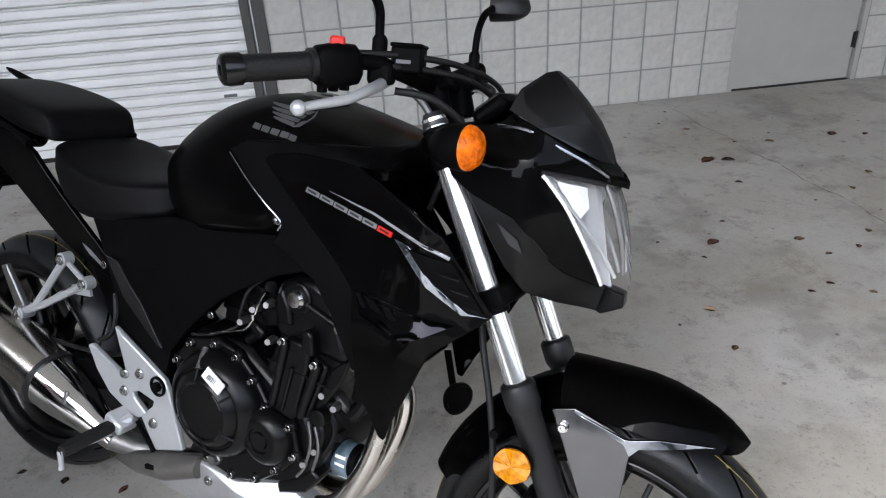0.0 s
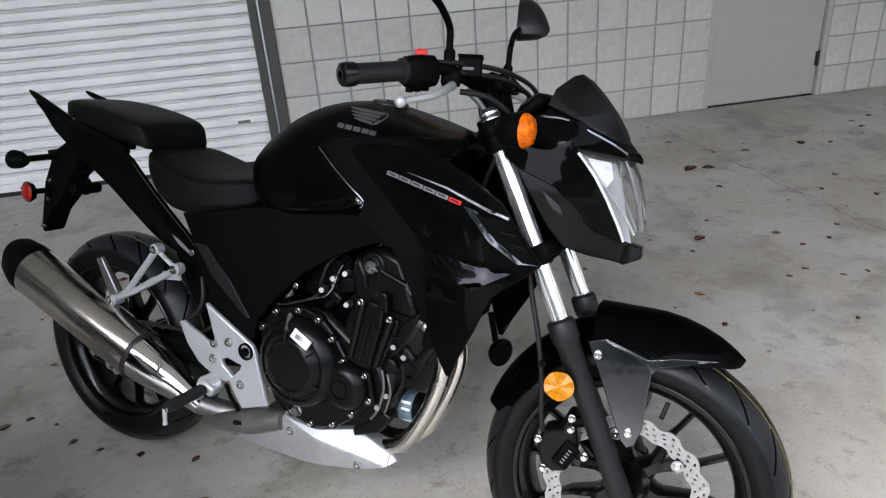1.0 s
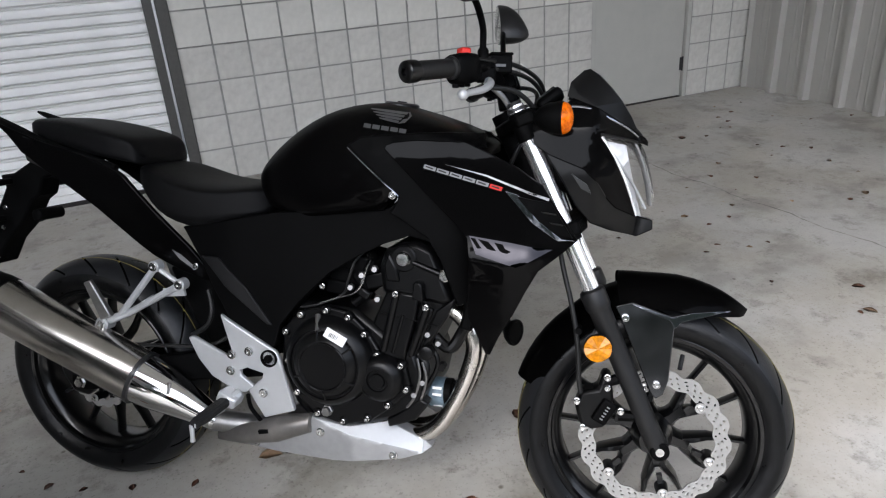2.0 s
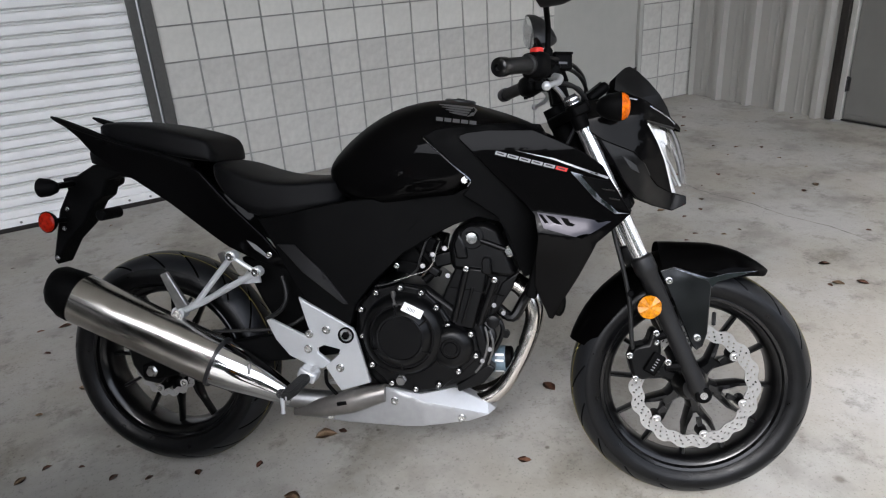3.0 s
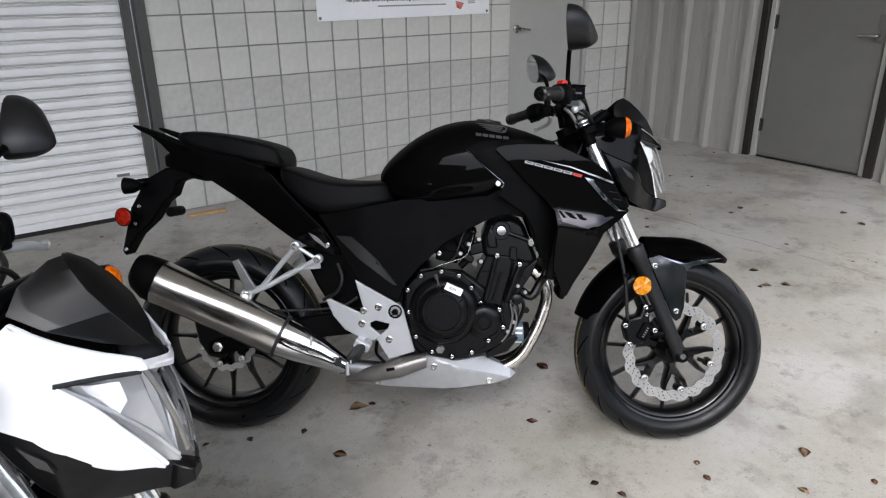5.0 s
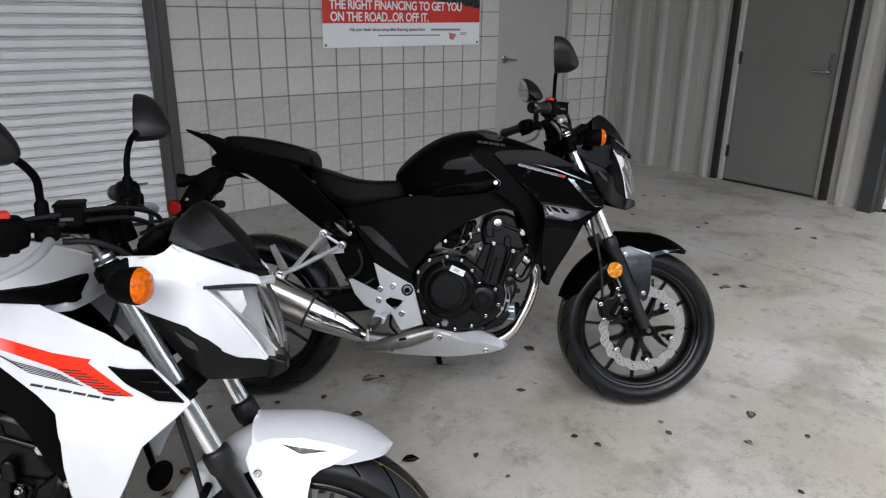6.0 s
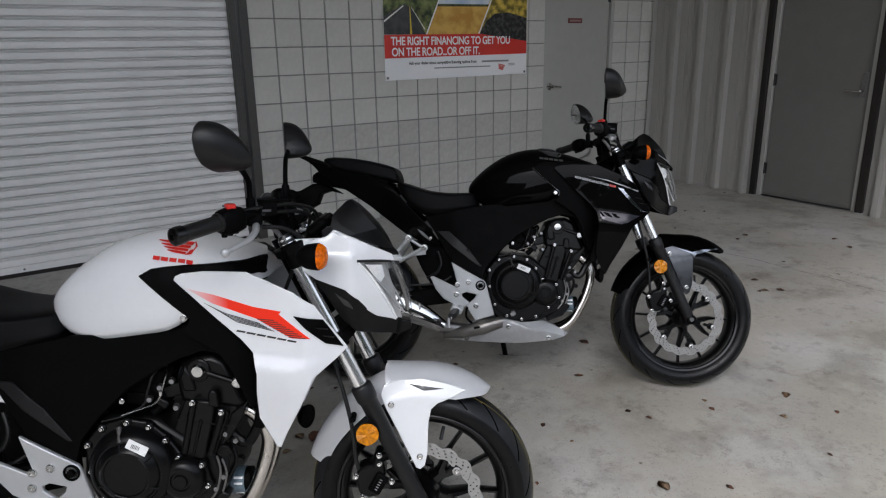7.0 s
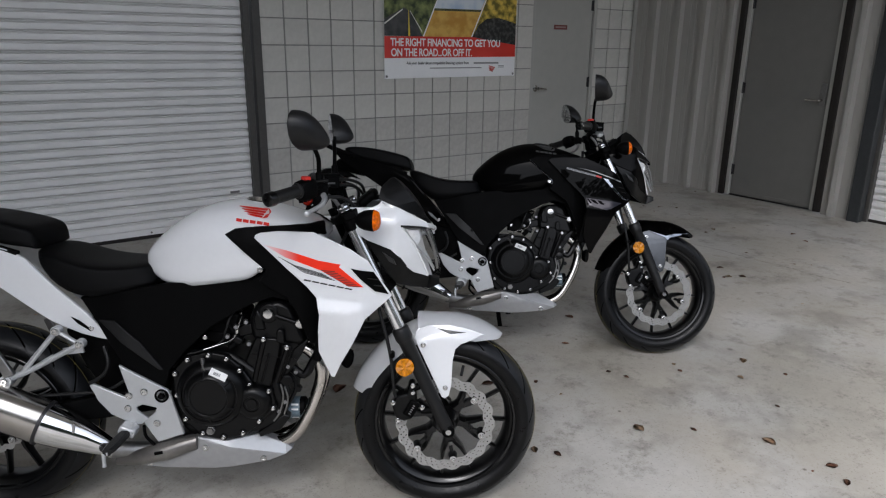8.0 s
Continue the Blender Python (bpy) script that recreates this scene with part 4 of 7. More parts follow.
    part("shield_bolt", bm, BOLT_DARK, silencer)
    bm = bmesh.new()
    q = a + d * 0.10 + up * 0.036 - side * 0.034
    box(bm, q, (0.010, 0.006, 0.028), pose(0, 0, 0, -20, 0, 0))
    part("heat_tab", bm, DULL_STEEL, silencer, bevel=0.002)
    # belly cover of the exhaust
    for s in (-1, 1):
        bm = bmesh.new()
        panel(bm, [(-0.30, 0.205), (-0.235, 0.232), (-0.16, 0.262), (-0.05, 0.298), (0.037, 0.281), (0.122, 0.286), (0.208, 0.245), (0.228, 0.231), (0.208, 0.219), (0.16, 0.204), (0.0, 0.192), (-0.15, 0.196), (-0.24, 0.200)], belly_depth, 0.035, s, 0.014, 0)
        cowl = part("belly_cover", bm, ALU_COVER, bike, "satin silver belly cover", bevel=0.004, smooth=30)
        bm = bmesh.new()
        panel(bm, [(-0.045, 0.296), (0.037, 0.281), (0.122, 0.286), (0.207, 0.245), (0.210, 0.221), (0.037, 0.268)], lambda x, z: belly_depth(x, z) + 0.003, 0.010, s, 0.014, 0)
        part("cover_ridge", bm, ALU, cowl, "bright bevelled upper edge", bevel=0.003)
        for x, z in ((-0.202, 0.211), (-0.027, 0.263), (0.143, 0.214)):
            bm = bmesh.new()
            y = belly_depth(x, z) + 0.001
            bolt(bm, (x, s * y, z), 0.0085, (0, s, 0))
            part("cover_bolt", bm, BOLT, cowl)
    bm = bmesh.new()
    rows = []
    for x, zc, h, w in ((-0.30, 0.222, 0.014, 0.010), (-0.22, 0.236, 0.026, 0.022), (-0.13, 0.262, 0.032, 0.030), (-0.05, 0.284, 0.024, 0.018)):
        rows.append([(x, -0.138 - w * 0.5 + w * math.cos(k), zc + h * math.sin(k)) for k in [2 * math.pi * i / 20 for i in range(20)]])
    loft(bm, rows)
    part("heat_shield", bm, SMOKE_STEEL, bike, "smoke-grey steel heat shield", smooth=60)


def build_front(bike, paint, scheme):
    white = scheme == "white"
    top, low = Vector((0.402, 0, 1.005)), Vector((0.722, 0, 0.292))
    ax = (low - top).normalized()
    for s in (-1, 1):
        o = Vector((0, s * 0.105, 0))
        bm = bmesh.new()
        tube(bm, [top + o, top + o + ax * 0.45], 0.0182, 28)
        leg = part("fork_tube", steered(bm), FORK_CHROME, bike, "chromed upper fork tube", smooth=60)
        bm = bmesh.new()
        lathe(bm, [(-0.008, 0.010), (-0.008, 0.014), (0.0, 0.017), (0.010, 0.0196), (0.012, 0.0190)], top + o, ax, 24)
        part("fork_cap", steered(bm), BOLT_DARK, leg, "dark fork cap")
        bm = bmesh.new()
        lathe(bm, [(0.405, 0.0198), (0.409, 0.0255), (0.414, 0.0270), (0.438, 0.0272), (0.446, 0.0268), (0.450, 0.0250), (0.456, 0.0228), (0.60, 0.0216), (0.70, 0.0214), (0.765, 0.0220), (0.79, 0.020)], top + o, ax, 32)
        slider = part("fork_slider", steered(bm), GREY_PLASTIC, bike, "satin black fork slider", smooth=40)
        bm = bmesh.new()
        lathe(bm, [(-0.02, 0.020), (0.018, 0.020), (0.021, 0.017), (0.021, 0.009), (0.017, 0.008)], Vector((0.722, s * 0.105, 0.297)), (0, s, 0), 24)
        part("axle_boss", steered(bm), PLASTIC, slider)
        bm = bmesh.new()
        lathe(bm, [(0.018, 0.009), (0.0225, 0.009), (0.0225, 0.004)], Vector((0.722, s * 0.105, 0.297)), (0, s, 0), 16)
        part("axle_bolt", steered(bm), BOLT, slider, "bright axle bolt")
        bm = bmesh.new()
        lathe(bm, [(0.014, 0.0188), (0.016, 0.0215), (0.072, 0.0215), (0.075, 0.0188)], top + o, ax, 24)
        part("fork_sleeve", steered(bm), PLASTIC, leg, "matte black sleeve under the cap")
        # lower clamp ring seen as a dark band
        bm = bmesh.new()
        lathe(bm, [(0.262, 0.0195), (0.262, 0.0245), (0.298, 0.0245), (0.298, 0.0195)], top + o, ax, 24)
        part("clamp_band", steered(bm), PLASTIC, leg)
        # side reflector
        bm = bmesh.new()
        lathe(bm, [(-0.03, 0.010), (-0.006, 0.0285), (0.002, 0.0295)], (0.586, s * 0.139, 0.518), (0.10, s, 0.0), 28)
        holder = part("side_reflector", steered(bm), PLASTIC, bike)
        bm = bmesh.new()
        out = Vector((0.10, s, 0.0)).normalized()
        across, up = Vector((out.y, -out.x, 0.0)), Vector((0, 0, 1))
        hub = bm.verts.new(Vector((0.586, s * 0.140, 0.518)) + out * 0.006)
        rims = []
        for k in range(36):
            a = 2 * math.pi * k / 36
            ridge = 1.0 - abs((k % 6) - 3) / 3
            at = Vector((0.586, s * 0.140, 0.518)) + (across * math.cos(a) + up * math.sin(a)) * 0.028
            rims.append((bm.verts.new(at + out * (0.0015 + 0.005 * ridge)), bm.verts.new(at - out * 0.001)))
        for p, q in zip(rims, rims[1:] + rims[:1]):
            bm.faces.new((hub, p[0], q[0]))
            bm.faces.new((p[0], p[1], q[1], q[0]))
        bmesh.ops.recalc_face_normals(bm, faces=list(bm.faces))
        part("reflector_lens", steered(bm), AMBER_YELLOW, holder, "round amber reflector with six facets", smooth=8)
    # clamps
    prism_top = [(-0.13, 0.0), (-0.13, 0.035), (-0.08, 0.05), (0.08, 0.05), (0.13, 0.035), (0.13, 0.0), (0.09, -0.03), (0.03, -0.055), (-0.03, -0.055), (-0.09, -0.03)]
    for dist, th in ((0.032, 0.026), (0.275, 0.03)):
        c = top + ax * dist
        fwd = Vector((-ax.z, 0, ax.x)) * -1
        fwd = fwd if fwd.x > 0 else -fwd
        rings = [[c + Vector((0, y, 0)) + fwd * (u - 0.008) + ax * w for y, u in prism_top] for w in (-th / 2, th / 2)]
        bm = bmesh.new()
        loft(bm, rings)
        part("fork_clamp", steered(bm), PLASTIC, bike, "black fork clamp", bevel=0.005)
    bm = bmesh.new()
    tube(bm, [(0.372, 0, 0.995), (0.468, 0, 0.785)], 0.032, 18)
    part("steering_head", bm, PLASTIC, bike)
    for y in (-0.045, 0.045):
        bm = bmesh.new()
        tube(bm, [(0.385, y, 1.0), (0.372, y, 1.055)], [0.022, 0.019], 14)
        box(bm, (0.372, y, 1.058), (0.05, 0.03, 0.036), pose(0, 0, 0, 0, -20, 0))
        clamp = part("bar_clamp", steered(bm), PLASTIC, bike, bevel=0.004)
        for bx, bz in ((0.386, 1.074), (0.358, 1.066)):
            bm = bmesh.new()
            bolt(bm, (bx, y, bz), 0.0065, (0.3, 0, 1))
            part("clamp_bolt", steered(bm), BOLT, clamp)
    # handlebar
    half = [(0.372, 0.0, 1.050), (0.372, -0.07, 1.050), (0.365, -0.15, 1.065), (0.345, -0.195, 1.076), (0.298, -0.268, 1.067), (0.252, -0.340, 1.055)]
    pts = curve([(x, -y, z) for x, y, z in half[::-1]] + half[1:], 5)
    bm = bmesh.new()
    tube(bm, pts, 0.011, 14)
    bar = part("handlebar", steered(bm), PLASTIC, bike, "black tubular handlebar", smooth=60)
    for s in (-1, 1):
        g0, g1 = Vector((0.301, s * 0.262, 1.067)), Vector((0.243, s * 0.353, 1.053))
        gd = (g1 - g0).normalized()
        bm = bmesh.new()
        prof = [(0.0, 0.0135), (0.0, 0.021), (0.006, 0.021), (0.008, 0.0165)]
        for k in range(12):
            prof += [(0.012 + 0.0066 * k, 0.0172), (0.0152 + 0.0066 * k, 0.0166)]
        prof += [(0.095, 0.0175), (0.097, 0.0135)]
        lathe(bm, prof, g0, gd, 24)
        part("grip", steered(bm), GRIP_RUBBER, bar, "black rubber grip", smooth=50)
        bm = bmesh.new()
        lathe(bm, [(0.094, 0.012), (0.095, 0.0195), (0.110, 0.0200), (0.117, 0.0185), (0.120, 0.014), (0.120, 0.007), (0.114, 0.006)], g0, gd, 28)
        part("bar_end", steered(bm), RIM_BLACK, bar, "glossy black bar-end weight", smooth=40)
        # switch box
        bm = bmesh.new()
        rings = []
        for t, h, w in ((-0.062, 0.018, 0.016), (-0.055, 0.026, 0.022), (-0.03, 0.029, 0.025), (-0.008, 0.027, 0.024), (0.0, 0.020, 0.018)):
            p = g0 + gd * t
            sd = gd.cross(Vector((0, 0, 1))).normalized()
            u2 = sd.cross(gd)
            rings.append([p + u2 * (h * math.copysign(abs(math.sin(k)) ** 0.6, math.sin(k)) - 0.003) + sd * (w * math.copysign(abs(math.cos(k)) ** 0.6, math.cos(k))) for k in [2 * math.pi * i / 20 for i in range(20)]])
        loft(bm, rings)
        sw = part("switch_box", steered(bm), PLASTIC, bar, "black switch housing", smooth=50)
        if s < 0:
            bm = bmesh.new()
            p = g0 + gd * -0.032 + Vector((0, 0, 0.027))
            box(bm, p, (0.020, 0.026, 0.014), pose(0, 0, 0, 0, 0, 35))
            part("kill_switch", steered(bm), RED_SWITCH, sw, "red engine stop switch", bevel=0.004)
        for k in range(3):
            bm = bmesh.new()
            p = g0 + gd * (-0.048 + 0.016 * k) + Vector((-0.004, 0, -0.030))
            box(bm, p, (0.012, 0.010, 0.014))
            part("switch_button", steered(bm), PLASTIC, sw, bevel=0.002)
        # lever
        bm = bmesh.new()
        lp = curve([(0.352, s * 0.165, 1.052), (0.362, s * 0.20, 1.046), (0.368, s * 0.235, 1.040), (0.362, s * 0.275, 1.028), (0.345, s * 0.315, 1.020), (0.334, s * 0.338, 1.015)], 5)
        n = len(lp)
        tube(bm, lp, [0.009 - 0.004 * k / n for k in range(n)], 12)
        bmesh.ops.create_uvsphere(bm, u_segments=14, v_segments=10, radius=0.0098, matrix=Matrix.Translation(lp[-1]))
        part("lever", steered(bm), ALU, bar, "silver alloy lever with ball end", smooth=60)
        bm = bmesh.new()
        box(bm, (0.350, s * 0.172, 1.062), (0.035, 0.04, 0.03), pose(0, 0, 0, 0, 0, -s * 20))
        part("lever_perch", steered(bm), PLASTIC, bar, bevel=0.006)
        # mirror
        bm = bmesh.new()
        st = curve([(0.345, s * 0.172, 1.075), (0.345, s * 0.174, 1.12), (0.345, s * 0.180, 1.150), (0.340, s * 0.215, 1.180), (0.335, s * 0.262, 1.197), (0.335, s * 0.285, 1.203)], 5)
        tube(bm, st, [0.009] * 4 + [0.0065] * (len(st) - 4), 10)
        lathe(bm, [(0, 0.011), (0.022, 0.011), (0.028, 0.0075)], (0.345, s * 0.172, 1.085), (0, 0, 1), 8)
        mirror = part("mirror_stalk", steered(bm), PLASTIC, bike, "black mirror stalk", smooth=50)
        outline = [(0.262, 1.185), (0.288, 1.172), (0.335, 1.178), (0.375, 1.196), (0.398, 1.222), (0.405, 1.256), (0.395, 1.283), (0.370, 1.298), (0.335, 1.292), (0.298, 1.264), (0.270, 1.225)]
        outline = [(0.262 + (y - 0.262) * 0.84, 1.190 + (z - 1.190) * 0.88) for y, z in outline]
        cy, cz = 0.332, 1.228
        rings = []
        for k, (dx, sc) in enumerate(((-0.012, 0.965), (-0.014, 1.0), (-0.006, 1.01), (0.014, 0.97), (0.036, 0.83), (0.052, 0.55), (0.059, 0.2))):
            rings.append([(0.325 + dx - 0.25 * (y - cy), s * (cy + (y - cy) * sc), cz + (z - cz) * sc - 0.006 * max(0, k - 3)) for y, z in outline])
        bm = bmesh.new()
        loft(bm, rings)
        part("mirror_shell", steered(bm), GREY_PLASTIC, mirror, "matte black mirror shell", subsurf=1, smooth=60)
        bm = bmesh.new()
        vs = [bm.verts.new((0.325 - 0.0138 - 0.25 * (y - cy), s * (cy + (y - cy) * 0.94), cz + (z - cz) * 0.94)) for y, z in outline]
        bm.faces.new(vs)
        bmesh.ops.solidify(bm, geom=list(bm.faces), thickness=0.0012)
        part("mirror_glass", steered(bm), MIRROR, mirror, "mirror glass")
        # turn signal
        bm = bmesh.new()
        tube(bm, [(0.478, s * 0.115, 0.968), (0.484, s * 0.190, 0.976)], 0.011, 10)
        lathe(bm, [(-0.045, 0.010), (-0.036, 0.020), (-0.02, 0.028), (0.0, 0.031), (0.008, 0.0315), (0.009, 0.029)], (0.494, s * 0.208, 0.979), (1, s * 0.12, 0), 28)
        sig = part("front_signal", steered(bm), PLASTIC, bike, "black front turn signal")
        bm = bmesh.new()
        lathe(bm, [(0.007, 0.030), (0.014, 0.029), (0.022, 0.023), (0.026, 0.012), (0.027, 0.002)], (0.494, s * 0.208, 0.979), (1, s * 0.12, 0), 28)
        part("signal_lens", steered(bm), AMBER, sig, "round amber lens")
    bm = bmesh.new()
    box(bm, (0.372, -0.135, 1.083), (0.042, 0.058, 0.034), pose(0, 0, 0, 0, 0, 18))
    box(bm, (0.372, -0.135, 1.102), (0.046, 0.062, 0.006), pose(0, 0, 0, 0, 0, 18))
    res = part("fluid_reservoir", steered(bm), PLASTIC, bike, "black brake fluid reservoir", bevel=0.004)
    bm = bmesh.new()
    box(bm, (0.379, -0.1655, 1.080), (0.020, 0.0015, 0.005), pose(0, 0, 0, 0, 0, 18))
    part("lettering_bar", steered(bm), GREY_INK, res)
    # cables
    for k, pts in enumerate(([(0.325, -0.225, 1.085), (0.375, -0.15, 1.088), (0.42, -0.05, 1.080), (0.450, 0.04, 1.050), (0.455, 0.07, 0.98)],
                             [(0.33, -0.222, 1.070), (0.385, -0.14, 1.072), (0.43, -0.04, 1.060), (0.455, 0.03, 1.020), (0.455, 0.05, 0.95)],
                             [(0.345, 0.17, 1.06), (0.42, 0.08, 1.05), (0.44, 0.0, 1.02), (0.42, -0.06, 0.95), (0.38, -0.05, 0.86)],
                             [(0.36, -0.15, 1.04), (0.41, -0.12, 1.03), (0.45, -0.08, 0.98), (0.48, -0.09, 0.86), (0.505, -0.10, 0.70), (0.53, -0.108, 0.60), (0.545, -0.112, 0.52), (0.552, -0.11, 0.43), (0.560, -0.10, 0.40)])):
        bm = bmesh.new()
        tube(bm, curve(pts, 8), 0.0048 if k < 3 else 0.0055, 8)
        part("brake_hose" if k == 3 else "control_cable", steered(bm), GRIP_RUBBER, bike, "black brake hose" if k == 3 else "black control cable", smooth=60)
    bm = bmesh.new()
    tube(bm, curve([(0.352, -0.10, 1.045), (0.375, -0.09, 1.025), (0.392, -0.085, 1.0)], 5), 0.006, 8)
    part("banjo_line", steered(bm), DULL_STEEL, bike)
    # instrument pod
    bm = bmesh.new()
    box(bm, (0.470, 0, 1.022), (0.060, 0.13, 0.026), pose(0, 0, 0, 0, -38, 0))
    pod = part("instrument_pod", steered(bm), PLASTIC, bike, "black digital instrument pod", bevel=0.010)
    bm = bmesh.new()
    box(bm, (0.461, 0, 1.033), (0.045, 0.10, 0.006), pose(0, 0, 0, 0, -38, 0))
    part("display", steered(bm), SMOKED, pod, bevel=0.003)
    # headlight cowl: a wedge that narrows to the nose, with the lens let into its front
    for s in (-1, 1):
        bm = bmesh.new()
        panel(bm, [(0.392, 1.000), (0.490, 1.004), (0.505, 1.010), (0.518, 1.022), (0.572, 1.000), (0.620, 0.972), (0.652, 0.952), (0.660, 0.936), (0.645, 0.935), (0.574, 0.949), (0.604, 0.902), (0.626, 0.858), (0.643, 0.815), (0.657, 0.776), (0.612, 0.798), (0.587, 0.824), (0.568, 0.856), (0.544, 0.880), (0.475, 0.908), (0.426, 0.940), (0.400, 0.985)], cowl_depth, 0.008, s, 0.016)
        side = part("cowl_side", steered(bm), paint, bike, "gloss %s headlight cowl side" % scheme, bevel=0.002, smooth=40)
        bm = bmesh.new()
        panel(bm, [(0.462, 0.918), (0.544, 0.884), (0.570, 0.860), (0.590, 0.828), (0.614, 0.802), (0.658, 0.779), (0.693, 0.770), (0.694, 0.750), (0.660, 0.733), (0.602, 0.750), (0.560, 0.770), (0.530, 0.805), (0.500, 0.860)], lambda x, z: max(0.004, cowl_depth(x, z) - 0.006), 0.02, s, 0.016)
        part("cowl_chin", steered(bm), ENGINE_BLACK, bike, "matte black lower cowl", bevel=0.004, smooth=40)
        bm = bmesh.new()
        panel(bm, [(0.520, 0.872), (0.552, 0.850), (0.560, 0.832), (0.540, 0.842)], lambda x, z: cowl_depth(x, z) - 0.002, 0.006, s)
        part("cowl_vent", steered(bm), BLACK_INK, side, "small dark vent")
    rows = []
    for z, xb, xn in ((0.948, 0.574, 0.640), (0.928, 0.587, 0.664), (0.902, 0.603, 0.676), (0.858, 0.625, 0.688), (0.815, 0.642, 0.695), (0.790, 0.651, 0.697), (0.768, 0.659, 0.696)):
        yb = cowl_depth(xb, z) - 0.001
        rows.append([(xn - (xn - xb) * abs(u) ** 1.35, yb * u * 0.99, z + 0.004 * abs(u)) for u in [-1 + k / 6 for k in range(13)]])
    bm = bmesh.new()
    loft(bm, rows, closed=False, caps=False)
    bmesh.ops.solidify(bm, geom=list(bm.faces), thickness=0.0025)
    lens = part("headlight_lens", steered(bm), LENS, bike, "clear faceted headlight lens", smooth=50)
    lens.visible_shadow = False
    inner = []
    for i_, row in enumerate(rows):
        inner.append([(x - 0.014 - 0.030 * max(0.0, 1 - abs(k - 6) / 6) * (0.4 + 0.6 * math.sin(i_ / 6 * math.pi)) - (0.008 if k in (3, 9) else 0) + (0.004 if k % 2 else -0.003), y * 0.94, z) for k, (x, y, z) in enumerate(row)])
    bm = bmesh.new()
    loft(bm, inner, closed=False, caps=False)
    bmesh.ops.solidify(bm, geom=list(bm.faces), thickness=-0.003)
    part("reflector_bowl", steered(bm), BOWL, lens, "chromed reflector bowl", smooth=15)
    for s in (-1, 1):
        bm = bmesh.new()
        tube(bm, curve([(0.575, s * 0.108, 0.945), (0.612, s * 0.072, 0.895), (0.648, s * 0.040, 0.845), (0.676, s * 0.018, 0.795)], 4), 0.003, 8)
        part("bowl_rib", steered(bm), ALU, lens)
        bm = bmesh.new()
        tube(bm, curve([(0.640, s * 0.030, 0.945), (0.660, s * 0.026, 0.905), (0.678, s * 0.020, 0.85), (0.686, s * 0.012, 0.80)], 4), 0.004, 8)
        part("bowl_rib", steered(bm), DULL_STEEL, lens)
    for s in (-1, 1):
        for edge, r, m_ in (([(0.574, 0.949), (0.612, 0.942), (0.650, 0.934)], 0.0036, GREY_PLASTIC), ([(0.576, 0.945), (0.606, 0.900), (0.628, 0.857), (0.645, 0.815), (0.657, 0.780)], 0.0034, BOWL)):
            bm = bmesh.new()
            tube(bm, curve([(x, s * (cowl_depth(x, z) - 0.001), z) for x, z in edge], 5), r, 8)
            part("lens_bezel", steered(bm), m_, lens, "dark brow bezel" if m_ is GREY_PLASTIC else "bright rim along the lens")
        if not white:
            # highlight of the gloss paint, built as a bright rod
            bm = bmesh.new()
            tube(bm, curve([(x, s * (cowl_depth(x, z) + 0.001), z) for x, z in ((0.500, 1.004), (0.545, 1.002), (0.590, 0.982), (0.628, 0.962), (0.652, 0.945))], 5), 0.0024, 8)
            part("cowl_edge", steered(bm), EDGE_HIGHLIGHT, bike, "thin highlight laid along the edge of the cowl")
        bm = bmesh.new()
        panel(bm, [(0.588, 0.936), (0.628, 0.928), (0.634, 0.900), (0.622, 0.880)], lambda x, z: cowl_depth(x, z) - 0.010, 0.002, s)
        part("side_reflector_plate", steered(bm), BOWL, lens, "bright plate behind the lens")
    # shield-shaped fly screen on the cowl
    bm = bmesh.new()
    rows = []
    for xc, zc, xs, ys, zs in ((0.552, 1.086, 0.538, 0.018, 1.082), (0.572, 1.073, 0.512, 0.050, 1.056), (0.598, 1.047, 0.506, 0.074, 1.026), (0.622, 1.017, 0.552, 0.074, 1.004), (0.641, 0.986, 0.606, 0.050, 0.978), (0.654, 0.957, 0.650, 0.014, 0.957)):
        rows.append([(xc - (xc - xs) * max(0.12 * abs(u), 0.12 * abs(u) + 0.88 * (abs(u) - 0.5) / 0.5), ys * u, zc - (zc - zs) * max(0.12 * abs(u), 0.12 * abs(u) + 0.88 * (abs(u) - 0.5) / 0.5)) for u in (-1, -0.875, -0.75, -0.625, -0.5, -0.25, 0, 0.25, 0.5, 0.625, 0.75, 0.875, 1)])
    loft(bm, rows, closed=False, caps=False)
    bmesh.ops.solidify(bm, geom=list(bm.faces), thickness=0.004)
    screen = part("fly_screen", steered(bm), SMOKED, bike, "matte black fly screen", bevel=0.002, smooth=18)
    bm = bmesh.new()
    rows = []
    for xc, zc, w in ((0.650, 0.966, 0.030), (0.664, 0.950, 0.046), (0.668, 0.938, 0.044)):
        rows.append([(xc - 0.035 * abs(u) ** 1.5, w * u, zc + 0.006 * abs(u)) for u in [-1 + k / 6 for k in range(13)]])
    loft(bm, rows, closed=False, caps=False)
    bmesh.ops.solidify(bm, geom=list(bm.faces), thickness=0.006)
    part("cowl_brow", steered(bm), GREY_PLASTIC, bike, "small smoked window under the screen", smooth=50)
    rows = []
    for xc, xs, zc, zs in ((0.671, 0.648, 0.942, 0.950), (0.677, 0.650, 0.934, 0.942), (0.676, 0.646, 0.925, 0.936)):
        rows.append([(xc - (xc - xs) * abs(u) ** 1.6, 0.047 * u, zc + (zs - zc) * abs(u)) for u in [-1 + k / 8 for k in range(17)]])
    bm = bmesh.new()
    loft(bm, rows, closed=False, caps=False)
    bmesh.ops.solidify(bm, geom=list(bm.faces), thickness=0.006)
    part("cowl_band", steered(bm), paint, bike, "painted band over the lens", bevel=0.0015, smooth=50)
    bm = bmesh.new()
